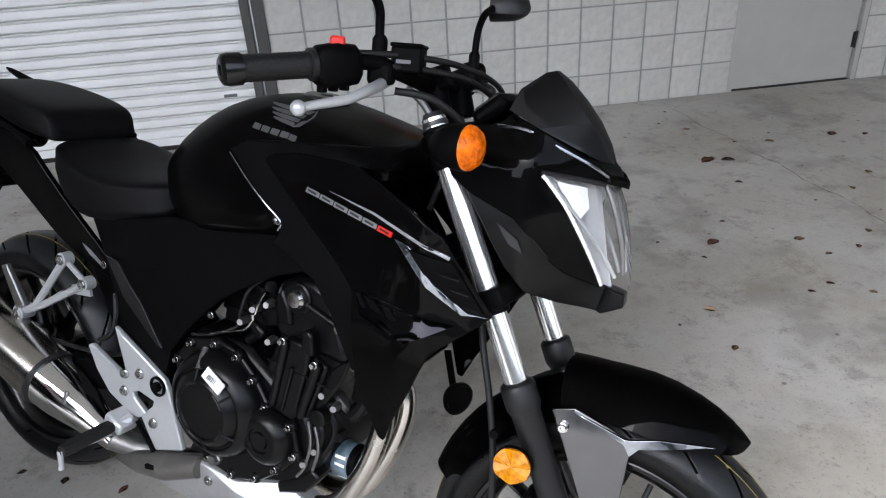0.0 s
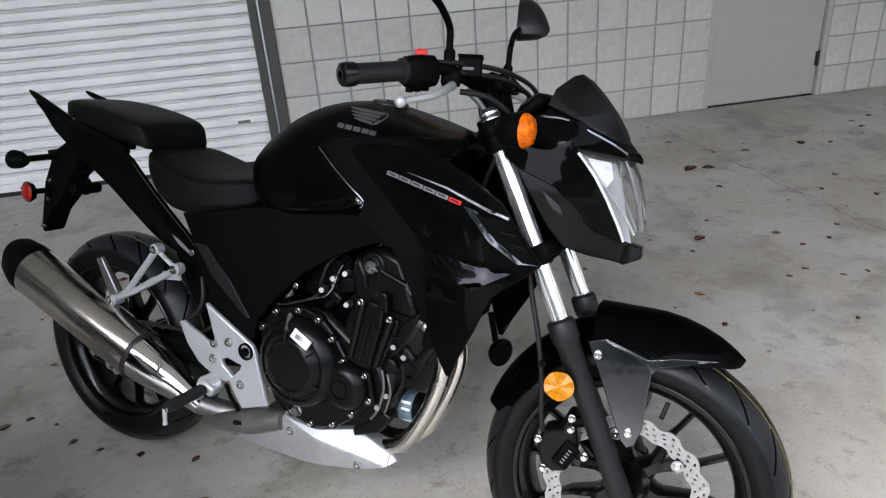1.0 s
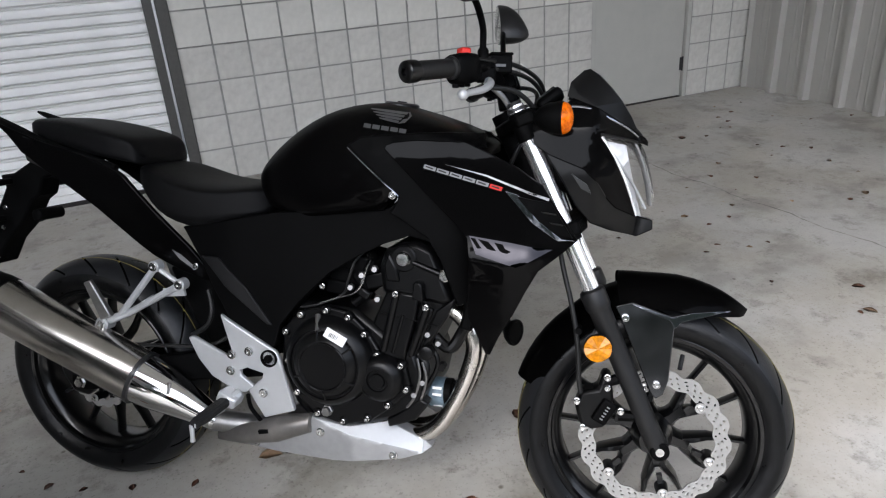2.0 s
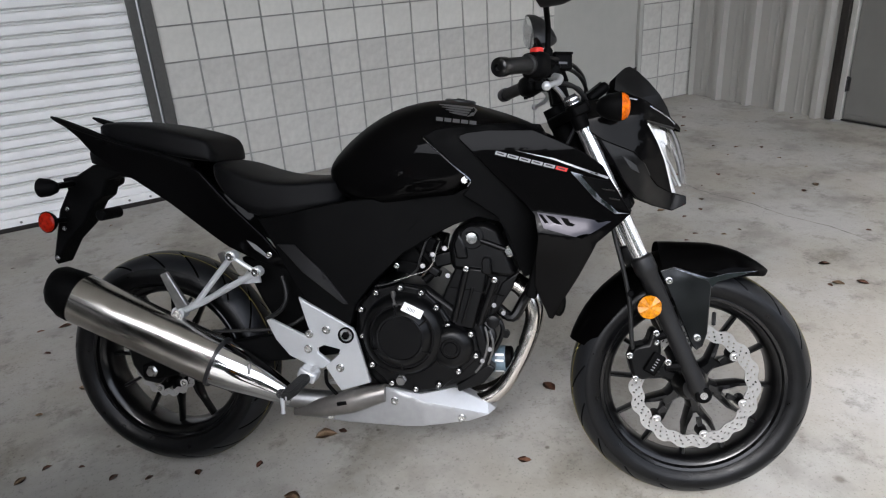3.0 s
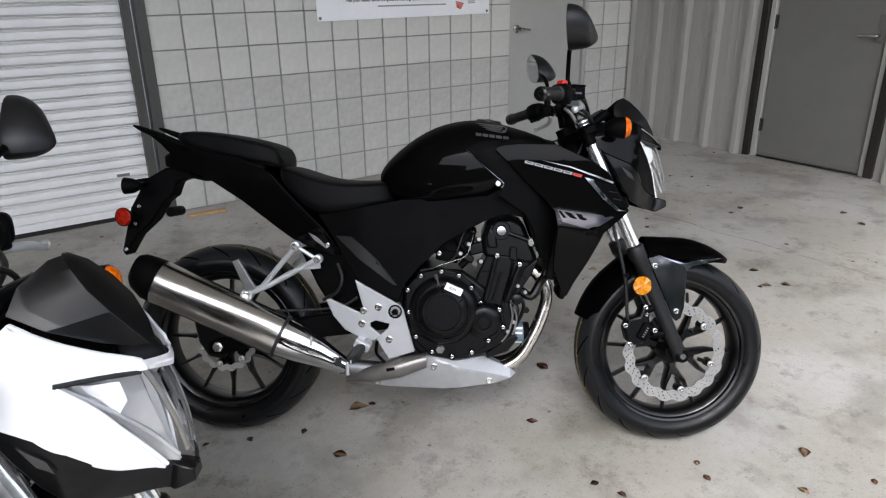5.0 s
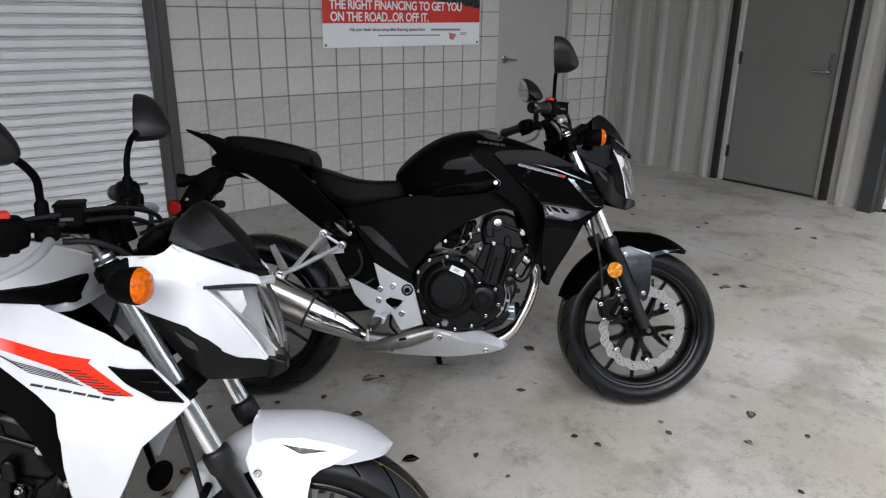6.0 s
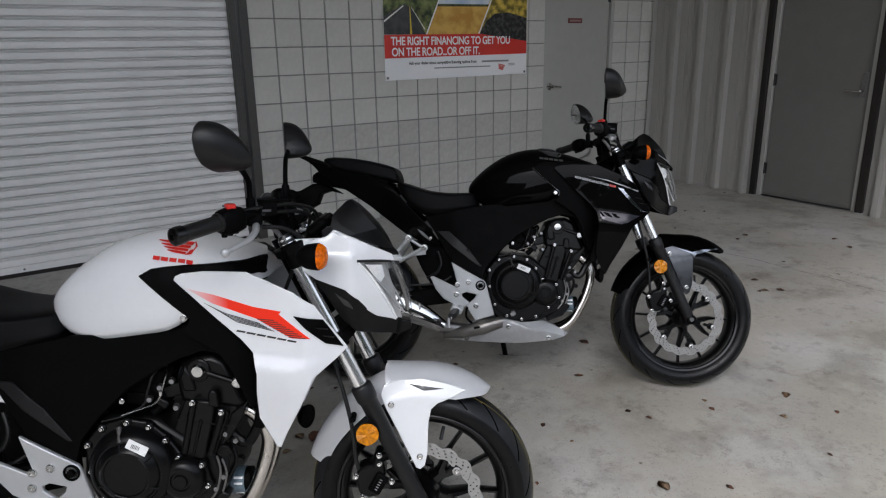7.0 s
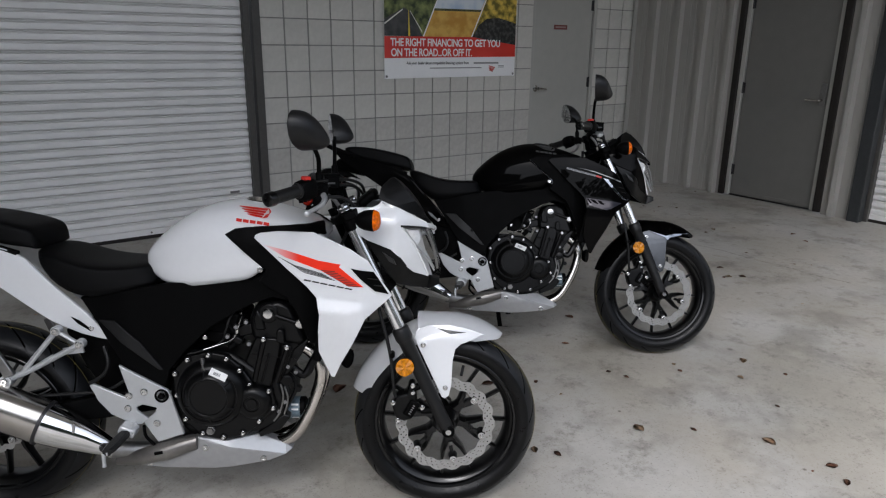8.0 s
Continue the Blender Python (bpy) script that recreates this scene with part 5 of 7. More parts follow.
    box(bm, (0.515, 0, 0.90), (0.11, 0.17, 0.14), pose(0, 0, 0, 0, 20, 0))
    part("headlight_case", steered(bm), PLASTIC, bike, bevel=0.02)
    # mudguard
    rows = []
    for deg in (57.5, 58.5, 60, 63, 67, 72, 78, 84, 90, 96, 102, 108, 114, 120, 126, 132, 138, 144, 150, 156, 160):
        a = radians(deg)
        r = 0.330 + 0.020 * max(0.0, math.sin(radians((deg - 50) / 75 * 180))) if deg < 125 else 0.330 - 0.010 * (deg - 125) / 35
        w = 0.080
        if deg < 78:
            w = 0.080 * math.sqrt(max(0.02, 1 - ((78 - deg) / 20.6) ** 2))
        if deg > 140:
            w = 0.080 - 0.03 * (deg - 140) / 22
        depth = 0.055 * min(1.0, (deg - 52) / 22)
        row = []
        for k in range(13):
            u = -1 + k / 6
            drop = depth * abs(u) ** 2.6
            row.append((0.715 + (r - drop) * math.cos(a), w * u * (1.0 - 0.05 * abs(u)), 0.297 + (r - drop) * math.sin(a)))
        rows.append(row)
    bm = bmesh.new()
    loft(bm, rows, closed=False, caps=False)
    bmesh.ops.solidify(bm, geom=list(bm.faces), thickness=0.004)
    guard = part("front_mudguard", steered(bm), paint, bike, "gloss %s front mudguard" % scheme, smooth=50)
    rows = []
    for deg in (57.2, 58.5, 60, 63, 67, 72, 78, 84, 90, 95, 99, 102, 103.5):
        a = radians(deg)
        r = 0.3335 + 0.0225 * max(0.0, math.sin(radians((deg - 50) / 75 * 180))) + 0.016 * max(0.0, (deg - 92) / 11) ** 1.3
        w = 0.083 * math.sqrt(max(0.02, 1 - ((78 - deg) / 20.9) ** 2)) if deg < 78 else 0.083 - 0.016 * max(0.0, (deg - 90) / 16)
        depth = 0.062 * min(1.0, (deg - 52) / 22)
        rows.append([(0.715 + (r - depth * abs(u) ** 2.4) * math.cos(a + 0.06 * abs(u) * max(0.0, (deg - 96) / 10)), w * u * (1.0 - 0.05 * abs(u)), 0.297 + (r - depth * abs(u) ** 2.4) * math.sin(a)) for u in [-1 + k / 6 for k in range(13)]])
    bm = bmesh.new()
    loft(bm, rows, closed=False, caps=False)
    bmesh.ops.solidify(bm, geom=list(bm.faces), thickness=0.005)
    part("mudguard_cap", steered(bm), paint, guard, "raised gloss cap with a sharp rear lip", smooth=50, bevel=0.0015)

    def cap_side(x, z):
        """Just proud of the cap's skin, and straight down from its lower edge."""
        r, deg = math.hypot(x - 0.715, z - 0.297), math.degrees(math.atan2(z - 0.297, x - 0.715))
        top = 0.3335 + 0.0225 * max(0.0, math.sin(radians((deg - 50) / 75 * 180)))
        w = 0.083 * math.sqrt(max(0.02, 1 - ((78 - deg) / 20.9) ** 2)) if deg < 78 else 0.083
        u = min(1.0, max(0.0, (top - r) / (0.062 * min(1.0, max(0.05, (deg - 52) / 22))))) ** (1 / 2.4)
        return w * u * (1.0 - 0.05 * u) + 0.004 + 0.018 * max(0.0, 0.56 - z)

    for s in (-1, 1):
        bm = bmesh.new()
        if white:
            panel(bm, [(0.614, 0.590), (0.622, 0.613), (0.665, 0.627), (0.720, 0.630), (0.780, 0.618), (0.835, 0.598), (0.800, 0.585), (0.760, 0.571), (0.743, 0.555), (0.735, 0.518), (0.732, 0.440), (0.724, 0.403), (0.712, 0.393), (0.701, 0.398), (0.660, 0.490)], cap_side, 0.005, s, 0.014, 1)
        else:
            panel(bm, [(0.620, 0.594), (0.655, 0.604), (0.738, 0.577), (0.742, 0.556), (0.736, 0.440), (0.726, 0.408), (0.712, 0.398), (0.700, 0.410), (0.645, 0.540)], lambda x, z: 0.083 + 0.018 * max(0.0, 0.56 - z) - 0.10 * max(0.0, z - 0.575), 0.005, s, 0.018)
        fin = part("mudguard_stay", steered(bm), paint if white else STAY_GLOSS, guard, "%s mudguard side plate" % ("white" if white else "polished black"), bevel=0.002, smooth=50)
        if white:
            bm = bmesh.new()
            panel(bm, [(0.687, 0.619), (0.776, 0.606), (0.723, 0.603)], lambda x, z: cap_side(x, z) + 0.0015, 0.004, s, 0.012, 1)
            part("stay_vent", steered(bm), BLACK_INK, fin, "small dark vent")
        else:
            # sky reflection along the cap's lower edge, built as a bright strip
            bm = bmesh.new()
            panel(bm, [(0.655, 0.600), (0.734, 0.578), (0.775, 0.588), (0.853, 0.592), (0.800, 0.579), (0.754, 0.569), (0.742, 0.554), (0.732, 0.570)], lambda x, z: 0.088 - 0.10 * max(0.0, z - 0.575) - 0.22 * max(0.0, x - 0.76), 0.005, s, 0.018)
            part("edge_strip", steered(bm), EDGE_HIGHLIGHT, fin, "highlight strip laid along the mudguard edge", bevel=0.001)
        for x, z in ((0.642, 0.571), (0.712, 0.430)):
            bm = bmesh.new()
            bolt(bm, (x, s * (0.086 + 0.018 * max(0.0, 0.56 - z)), z), 0.0065, (0, s, 0), 0.006)
            part("stay_bolt", steered(bm), BOLT, fin)
    # caliper
    bm = bmesh.new()
    prism(bm, [(0.545, 0.380), (0.556, 0.412), (0.590, 0.420), (0.600, 0.455), (0.618, 0.452), (0.624, 0.400), (0.622, 0.372), (0.608, 0.334), (0.580, 0.328), (0.556, 0.338)], -0.112, -0.060)
    cal = part("brake_caliper", steered(bm), ENGINE_BLACK, bike, "black front brake caliper", bevel=0.008)
    bm = bmesh.new()
    box(bm, (0.606, -0.116, 0.372), (0.034, 0.010, 0.055), pose(0, 0, 0, 0, 30, 0))
    part("caliper_cap", steered(bm), PLASTIC, cal, bevel=0.006)
    for k in range(5):
        bm = bmesh.new()
        box(bm, (0.600 + 0.0035 * k, -0.1215, 0.358 + 0.0065 * k), (0.0026, 0.001, 0.0065), pose(0, 0, 0, 0, -60, 0))
        part("lettering_bar", steered(bm), SILVER_INK, cal)
    for x, z in ((0.610, 0.446), (0.610, 0.424), (0.640, 0.374), (0.563, 0.332), (0.549, 0.390)):
        bm = bmesh.new()
        bolt(bm, (x, -0.110, z), 0.006, h=0.008)
        part("caliper_bolt", steered(bm), BOLT, cal)
    bm = bmesh.new()
    lathe(bm, [(-0.02, 0.008), (0.01, 0.009), (0.014, 0.007)], (0.546, -0.104, 0.545), (0, -1, 0), 14)
    part("hose_clip", steered(bm), PLASTIC, bike)
    for p, q in (((0.60, -0.10, 0.43), (0.65, -0.104, 0.45)), ((0.635, -0.10, 0.36), (0.69, -0.104, 0.365))):
        bm = bmesh.new()
        tube(bm, [p, q], 0.012, 8)
        part("caliper_bracket", steered(bm), PLASTIC, cal)


def build_rear(bike):
    # swingarm, chain side and inner guard
    for s in (-1, 1):
        bm = bmesh.new()
        rings = []
        for x, z, h, y in ((-0.17, 0.40, 0.035, 0.075), (-0.30, 0.392, 0.040, 0.10), (-0.50, 0.36, 0.032, 0.108), (-0.70, 0.312, 0.028, 0.112), (-0.745, 0.305, 0.020, 0.112)):
            rings.append([(x, s * (y + dy), z + dz * h) for dy, dz in ((-0.016, -1), (0.016, -1), (0.018, 0), (0.016, 1), (-0.016, 1), (-0.018, 0))])
        loft(bm, rings)
        arm = part("swingarm", bm, PLASTIC, bike, "black box-section swingarm", bevel=0.006)
        bm = bmesh.new()
        lathe(bm, [(0.0, 0.017), (0.006, 0.017), (0.006, 0.012), (0.016, 0.012), (0.016, 0.005)], (-0.71, s * 0.128, 0.310), (0, s, 0), 6)
        part("rear_axle_nut", bm, BOLT, arm, "bright rear axle nut", smooth=20)
    bm = bmesh.new()
    prism(bm, [(-0.790, 0.392), (-0.742, 0.412), (-0.690, 0.352), (-0.672, 0.302), (-0.700, 0.268), (-0.745, 0.275), (-0.775, 0.320)], -0.124, -0.094)
    part("rear_caliper", bm, ENGINE_BLACK, bike, "black rear caliper on its bracket", bevel=0.008)
    bm = bmesh.new()
    tube(bm, curve([(-0.27, -0.02, 0.62), (-0.30, -0.02, 0.52), (-0.31, -0.02, 0.44)], 4), 0.03, 14)
    part("rear_shock", bm, PLASTIC, bike)
    bm = bmesh.new()
    tube(bm, curve([(-0.62, -0.10, 0.36), (-0.56, -0.125, 0.42), (-0.46, -0.128, 0.43), (-0.33, -0.12, 0.44), (-0.27, -0.11, 0.47)], 6), 0.005, 8)
    part("rear_brake_hose", bm, GRIP_RUBBER, bike, "black rear brake hose")
    bm = bmesh.new()
    box(bm, (-0.635, -0.085, 0.355), (0.09, 0.05, 0.05), pose(0, 0, 0, 0, 20, 0))
    part("rear_caliper", bm, BOLT_DARK, bike, bevel=0.008)
    bm = bmesh.new()
    prism(bm, [(-0.46, 0.62), (-0.30, 0.62), (-0.24, 0.52), (-0.19, 0.46), (-0.22, 0.40), (-0.36, 0.425), (-0.405, 0.50)], -0.075, 0.075)
    part("inner_fender", bm, PLASTIC, bike, "black inner fender ahead of the rear tyre", bevel=0.010)
    bm = bmesh.new()
    tube(bm, curve([(-0.33, -0.105, 0.575), (-0.315, -0.118, 0.530), (-0.330, -0.122, 0.490), (-0.375, -0.118, 0.462)], 5), 0.006, 8)
    part("breather_tube", bm, GRIP_RUBBER, bike, "black rubber tube")
    # rider foot bracket
    for s in (-1, 1):
        y = s * 0.152
        bm = bmesh.new()
        prism(bm, [(-0.268, 0.534), (-0.245, 0.520), (-0.128, 0.455), (-0.120, 0.440), (-0.086, 0.313), (-0.165, 0.287), (-0.185, 0.318), (-0.205, 0.352), (-0.168, 0.385), (-0.163, 0.398), (-0.205, 0.408), (-0.223, 0.400), (-0.222, 0.388), (-0.188, 0.362), (-0.212, 0.345), (-0.236, 0.345), (-0.30, 0.378), (-0.335, 0.42), (-0.358, 0.470), (-0.345, 0.474), (-0.255, 0.432), (-0.243, 0.445)], y - 0.006, y + 0.006)
        plate = part("foot_bracket", bm, ALU, bike, "silver alloy footrest bracket", bevel=0.003)
        bm = bmesh.new()
        lathe(bm, [(0.0, 0.021), (0.004, 0.021), (0.005, 0.017), (-0.001, 0.016)], (-0.145, y + s * 0.006, 0.437), (0, s, 0), 20)
        lathe(bm, [(0.0, 0.010), (0.010, 0.010), (0.010, 0.004)], (-0.145, y + s * 0.006, 0.437), (0, s, 0), 6)
        part("pivot_bolt", bm, PLASTIC, plate, "dark pivot bolt in a round recess")
        for x, z in ((-0.196, 0.450), (-0.242, 0.438), (-0.247, 0.398), (-0.164, 0.350)):
            bm = bmesh.new()
            bolt(bm, (x, y + s * 0.008, z), 0.009, (0, s, 0), 0.006)
            part("bracket_bolt", bm, BOLT, plate)
        bm = bmesh.new()
        tube(bm, [(-0.225, s * 0.16, 0.345), (-0.236, s * 0.185, 0.335)], 0.014, 10)
        box(bm, (-0.243, s * 0.175, 0.338), (0.05, 0.045, 0.028), pose(0, 0, 0, 0, 25, 0))
        part("peg_mount", bm, ALU, plate, "cast alloy peg mount", bevel=0.006)
        bm = bmesh.new()
        rings = []
        for t in range(7):
            p = Vector((-0.245, s * 0.19, 0.335)) + Vector((-0.012, s * 0.105, -0.012)) * (t / 6)
            w = 0.017 if 0 < t < 6 else 0.012
            rings.append([p + Vector((w * u, 0, 0.010 * v)) for u, v in ((-1, -0.5), (-0.6, -1), (0.6, -1), (1, -0.5), (1, 0.5), (0.6, 1), (-0.6, 1), (-1, 0.5))])
        loft(bm, rings)
        part("rider_peg", bm, GRIP_RUBBER, plate, "black rubber rider footpeg", smooth=30)
        bm = bmesh.new()
        lathe(bm, [(0, 0.006), (0.03, 0.005), (0.04, 0.007)], (-0.268, s * 0.292, 0.318), (0, 0, -1), 8)
        box(bm, (-0.257, s * 0.245, 0.318), (0.016, 0.10, 0.012), pose(0, 0, 0, 0, 0, s * 6))
        part("peg_feeler", bm, ALU, plate, "bare metal peg feeler", bevel=0.002)
        bm = bmesh.new()
        tube(bm, curve([(-0.20, s * 0.168, 0.345), (-0.205, s * 0.150, 0.305), (-0.185, s * 0.150, 0.280), (-0.165, s * 0.158, 0.264)], 5), 0.005, 8)
        box(bm, (-0.158, s * 0.168, 0.262), (0.026, 0.026, 0.009), pose(0, 0, 0, 0, -12, 0))
        part("foot_pedal", bm, PLASTIC, bike, "black foot pedal", bevel=0.0)
        # passenger bracket
        y2 = s * 0.130
        bm = bmesh.new()
        tube(bm, [(-0.453, y2, 0.633), (-0.560, y2 - s * -0.010, 0.505), (-0.600, y2 + s * 0.012, 0.487)], [0.0085, 0.0085, 0.012], 8)
        tube(bm, [(-0.386, y2, 0.592), (-0.535, y2 + s * 0.008, 0.512), (-0.60, y2 + s * 0.012, 0.487)], [0.0085, 0.0085, 0.012], 8)
        tube(bm, [(-0.448, y2, 0.628), (-0.388, y2, 0.590)], 0.006, 8)
        prism(bm, [(-0.535, 0.520), (-0.470, 0.560), (-0.480, 0.545), (-0.535, 0.508)], y2 - 0.003, y2 + 0.003)
        box(bm, (-0.410, y2 - s * 0.004, 0.570), (0.060, 0.006, 0.020), pose(0, 0, 0, 0, -6, 0))
        lathe(bm, [(-0.012, 0.0145), (0.010, 0.0145)], (-0.453, y2, 0.633), (0, s, 0), 14)
        lathe(bm, [(-0.012, 0.0145), (0.010, 0.0145)], (-0.386, y2, 0.592), (0, s, 0), 14)
        lathe(bm, [(-0.016, 0.018), (0.014, 0.018)], (-0.605, y2 + s * 0.012, 0.482), (0, s, 0), 14)
        stay = part("pillion_bracket", bm, ALU, bike, "silver alloy pillion peg bracket", smooth=40)
        for x, y, z in ((-0.453, 0.012, 0.633), (-0.386, 0.012, 0.592), (-0.605, 0.028, 0.482)):
            bm = bmesh.new()
            bolt(bm, (x, y2 + s * y, z), 0.009, (0, s, 0))
            part("bracket_bolt", bm, BOLT, stay)
        bm = bmesh.new()
        rings = []
        for t in range(5):
            p = Vector((-0.590, y2 + s * 0.02, 0.498)) + Vector((-0.045, s * 0.004, 0.092)) * (t / 4)
            w = 0.012 - 0.004 * t / 4
            rings.append([p + Vector((w * u * 1.3, w * v * 0.7, w * u * 0.5)) for u, v in ((-1, -1), (1, -1), (1, 1), (-1, 1))])
        loft(bm, rings)
        part("pillion_peg", bm, DULL_STEEL, stay, "folded grey pillion peg", bevel=0.003)
    # side stand on the left
    bm = bmesh.new()
    tube(bm, curve([(-0.06, 0.14, 0.26), (-0.05, 0.20, 0.15), (-0.035, 0.262, 0.062)], 4), 0.012, 10)
    box(bm, (-0.03, 0.268, 0.055), (0.07, 0.04, 0.010), Matrix.Rotation(radians(-14), 4, "X"))
    part("side_stand", bm, PLASTIC, bike, "black side stand, lowered")
    bm = bmesh.new()
    tube(bm, [(-0.01, 0.02, 0.20), (-0.005, 0.025, 0.165)], 0.014, 8)
    part("stand_stop", bm, PLASTIC, bike)


# ---- the motorcycles: x forward, y to the rider's left, z up, origin on the ground midway between the axles ----
WHEEL_F, WHEEL_R = Vector((0.715, 0, 0.297)), Vector((-0.71, 0, 0.310))
bars = {"turn": 0.0}      # degrees to the left by which the front end stands turned


def steered(bm):
    m = Matrix.Translation((0.372, 0, 1.0)) @ Matrix.Rotation(radians(bars["turn"]), 4, Vector((-0.416, 0, 0.909))) @ Matrix.Translation((-0.372, 0, -1.0))
    bmesh.ops.transform(bm, matrix=m, verts=bm.verts)
    return bm


def lerp_table(table, x):
    """Linear reading of rows (x, a, b, ...)."""
    if x <= table[0][0]:
        return table[0][1:]
    for p, q in zip(table, table[1:]):
        if x <= q[0]:
            t = (x - p[0]) / (q[0] - p[0])
            return tuple(a + (b - a) * t for a, b in zip(p[1:], q[1:]))
    return table[-1][1:]


def section(x, zt, w, zw, zb, wb, e=0.8, n=9, low=(0.7, 0.45)):
    """A symmetric body section: domed above its widest line, drawn in below it."""
    half = [(wb, zb), (wb + (w - wb) * low[0], zb + (zw - zb) * low[1])]
    for k in range(n + 1):
        a = math.pi / 2 * k / n
        half.append((w * math.cos(a) ** e if k < n else 0.0, zw + (zt - zw) * math.sin(a) ** e))
    left = [(-y, z) for y, z in half[:-1]][::-1]
    return [(x, y, z) for y, z in half + left]


def tyre_bm(c, radius, half, rim_r, grooves):
    """A tyre with a rounded tread and slanting grooves pressed into it."""
    bm = bmesh.new()
    n, m = 408, 34
    step = n // grooves

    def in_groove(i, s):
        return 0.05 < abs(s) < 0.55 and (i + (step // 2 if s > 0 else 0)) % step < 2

    rows = []
    for i in range(n):
        a = 2 * math.pi * i / n
        row = []
        for j in range(m + 1):
            s = -1 + 2 * j / m
            if abs(s) < 0.62:
                b = s / 0.62 * 1.15
                y, r = half * math.sin(b) / math.sin(1.15) * 0.98, radius - half * 0.92 * (1 - math.cos(b))
            else:
                t = (abs(s) - 0.62) / 0.38
                r0 = radius - half * 0.92 * (1 - math.cos(1.15))
                y = math.copysign(half * (0.98 + 0.05 * math.sin(math.pi * t) - 0.22 * t * t), s)
                r = r0 + (rim_r - r0) * t
            turn = a - 2 * math.pi / grooves * 1.9 * min(abs(s), 0.6)     # rows of the mesh lie along the slanting grooves
            if in_groove(i, s) and in_groove(i - 1, s):
                r -= 0.006
            row.append(bm.verts.new((c.x + r * math.cos(turn), c.y + y, c.z + r * math.sin(turn))))
        rows.append(row)
    for i in range(n):
        p, q = rows[i], rows[(i + 1) % n]
        for j in range(m):
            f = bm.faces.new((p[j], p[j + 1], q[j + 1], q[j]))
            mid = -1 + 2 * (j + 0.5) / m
            # 2: rubber with painted groove shade, 1: with painted tread sheen, 0: sidewall
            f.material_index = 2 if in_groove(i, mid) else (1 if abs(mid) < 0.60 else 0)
    return bm


def rim_bm(c, r, half):
    """A cast rim and its hub."""
    bm = bmesh.new()
    prof = [(-half, r), (-half - 0.002, r - 0.003), (-half, r - 0.010), (-half + 0.010, r - 0.013), (-half + 0.016, r - 0.024), (-half * 0.45, r - 0.032), (half * 0.45, r - 0.032), (half - 0.016, r - 0.024), (half - 0.010, r - 0.013), (half, r - 0.010), (half + 0.002, r - 0.003), (half, r), (half - 0.010, r - 0.006), (-half + 0.010, r - 0.006)]
    lathe(bm, prof, c, (0, 1, 0), 72, closed=True)
    lathe(bm, [(-0.055, 0.022), (-0.055, 0.034), (-0.03, 0.045), (0.03, 0.045), (0.055, 0.034), (0.055, 0.022)], c, (0, 1, 0), 28)
    return bm


def spoke_bms(c, r, start):
    """The six forked spokes, each as a mesh of its own: a stem from the hub that parts into two thin arms."""
    for k in range(6):
        a0 = 2 * math.pi * k / 6 + start
        bm = bmesh.new()

        def arm(rows):
            rings = []
            for rr, a, w, h in rows:
                rad = Vector((math.cos(a), 0, math.sin(a)))
                tan = Vector((-math.sin(a), 0, math.cos(a)))
                rings.append([c + rad * rr + tan * (w * u) + Vector((0, h * v, 0)) for u, v in ((-1, -0.5), (-0.5, -1), (0.5, -1), (1, -0.5), (1, 0.5), (0.5, 1), (-0.5, 1), (-1, 0.5))])
            loft(bm, rings)

        arm([(0.034, a0, 0.024, 0.026), (0.055, a0, 0.0165, 0.026), (0.084, a0, 0.0175, 0.023)])
        for s in (-1, 1):
            arm([(0.068, a0 + s * 0.085, 0.0110, 0.024), (0.096, a0 + s * 0.185, 0.0112, 0.021), (0.120, a0 + s * 0.255, 0.0088, 0.018), (0.148, a0 + s * 0.262, 0.0050, 0.015), (r - 0.024, a0 + s * 0.255, 0.0056, 0.014)])
        yield bm


def disc_bm(c, y, r_out, r_in, waves, thick=0.0045):
    """A waved brake disc with rows of drilled holes, as a ring of cells with the holes left open."""
    bm = bmesh.new()
    n = waves * 24
    radii = [0.0, 0.13, 0.27, 0.40, 0.54, 0.67, 0.81, 0.91, 1.0]
    for y0 in (y, y + thick):
        rows = []
        for i in range(n):
            a = 2 * math.pi * i / n
            ro = r_out - 0.0075 * abs(math.sin(a * waves / 2)) ** 3
            ri = r_in + 0.0025 * math.cos(a * waves)
            rows.append([bm.verts.new((c.x + (ri + (ro - ri) * t) * math.cos(a), y0, c.z + (ri + (ro - ri) * t) * math.sin(a))) for t in radii])
        for i in range(n):
            p, q = rows[i], rows[(i + 1) % n]
            for j in range(len(radii) - 1):
                if (i % 9 in (0, 1, 2) and j == 1) or (i % 9 in (3, 4, 5) and j == 3) or (i % 9 in (6, 7, 8) and j == 5):
                    continue
                bm.faces.new((p[j], p[j + 1], q[j + 1], q[j]))
        if y0 == y:
            first = rows
    for i in range(n):
        p, q, p2, q2 = first[i], first[(i + 1) % n], rows[i], rows[(i + 1) % n]
        bm.faces.new((p[0], q[0], q2[0], p2[0]))
        bm.faces.new((p[-1], p2[-1], q2[-1], q[-1]))
    return bm


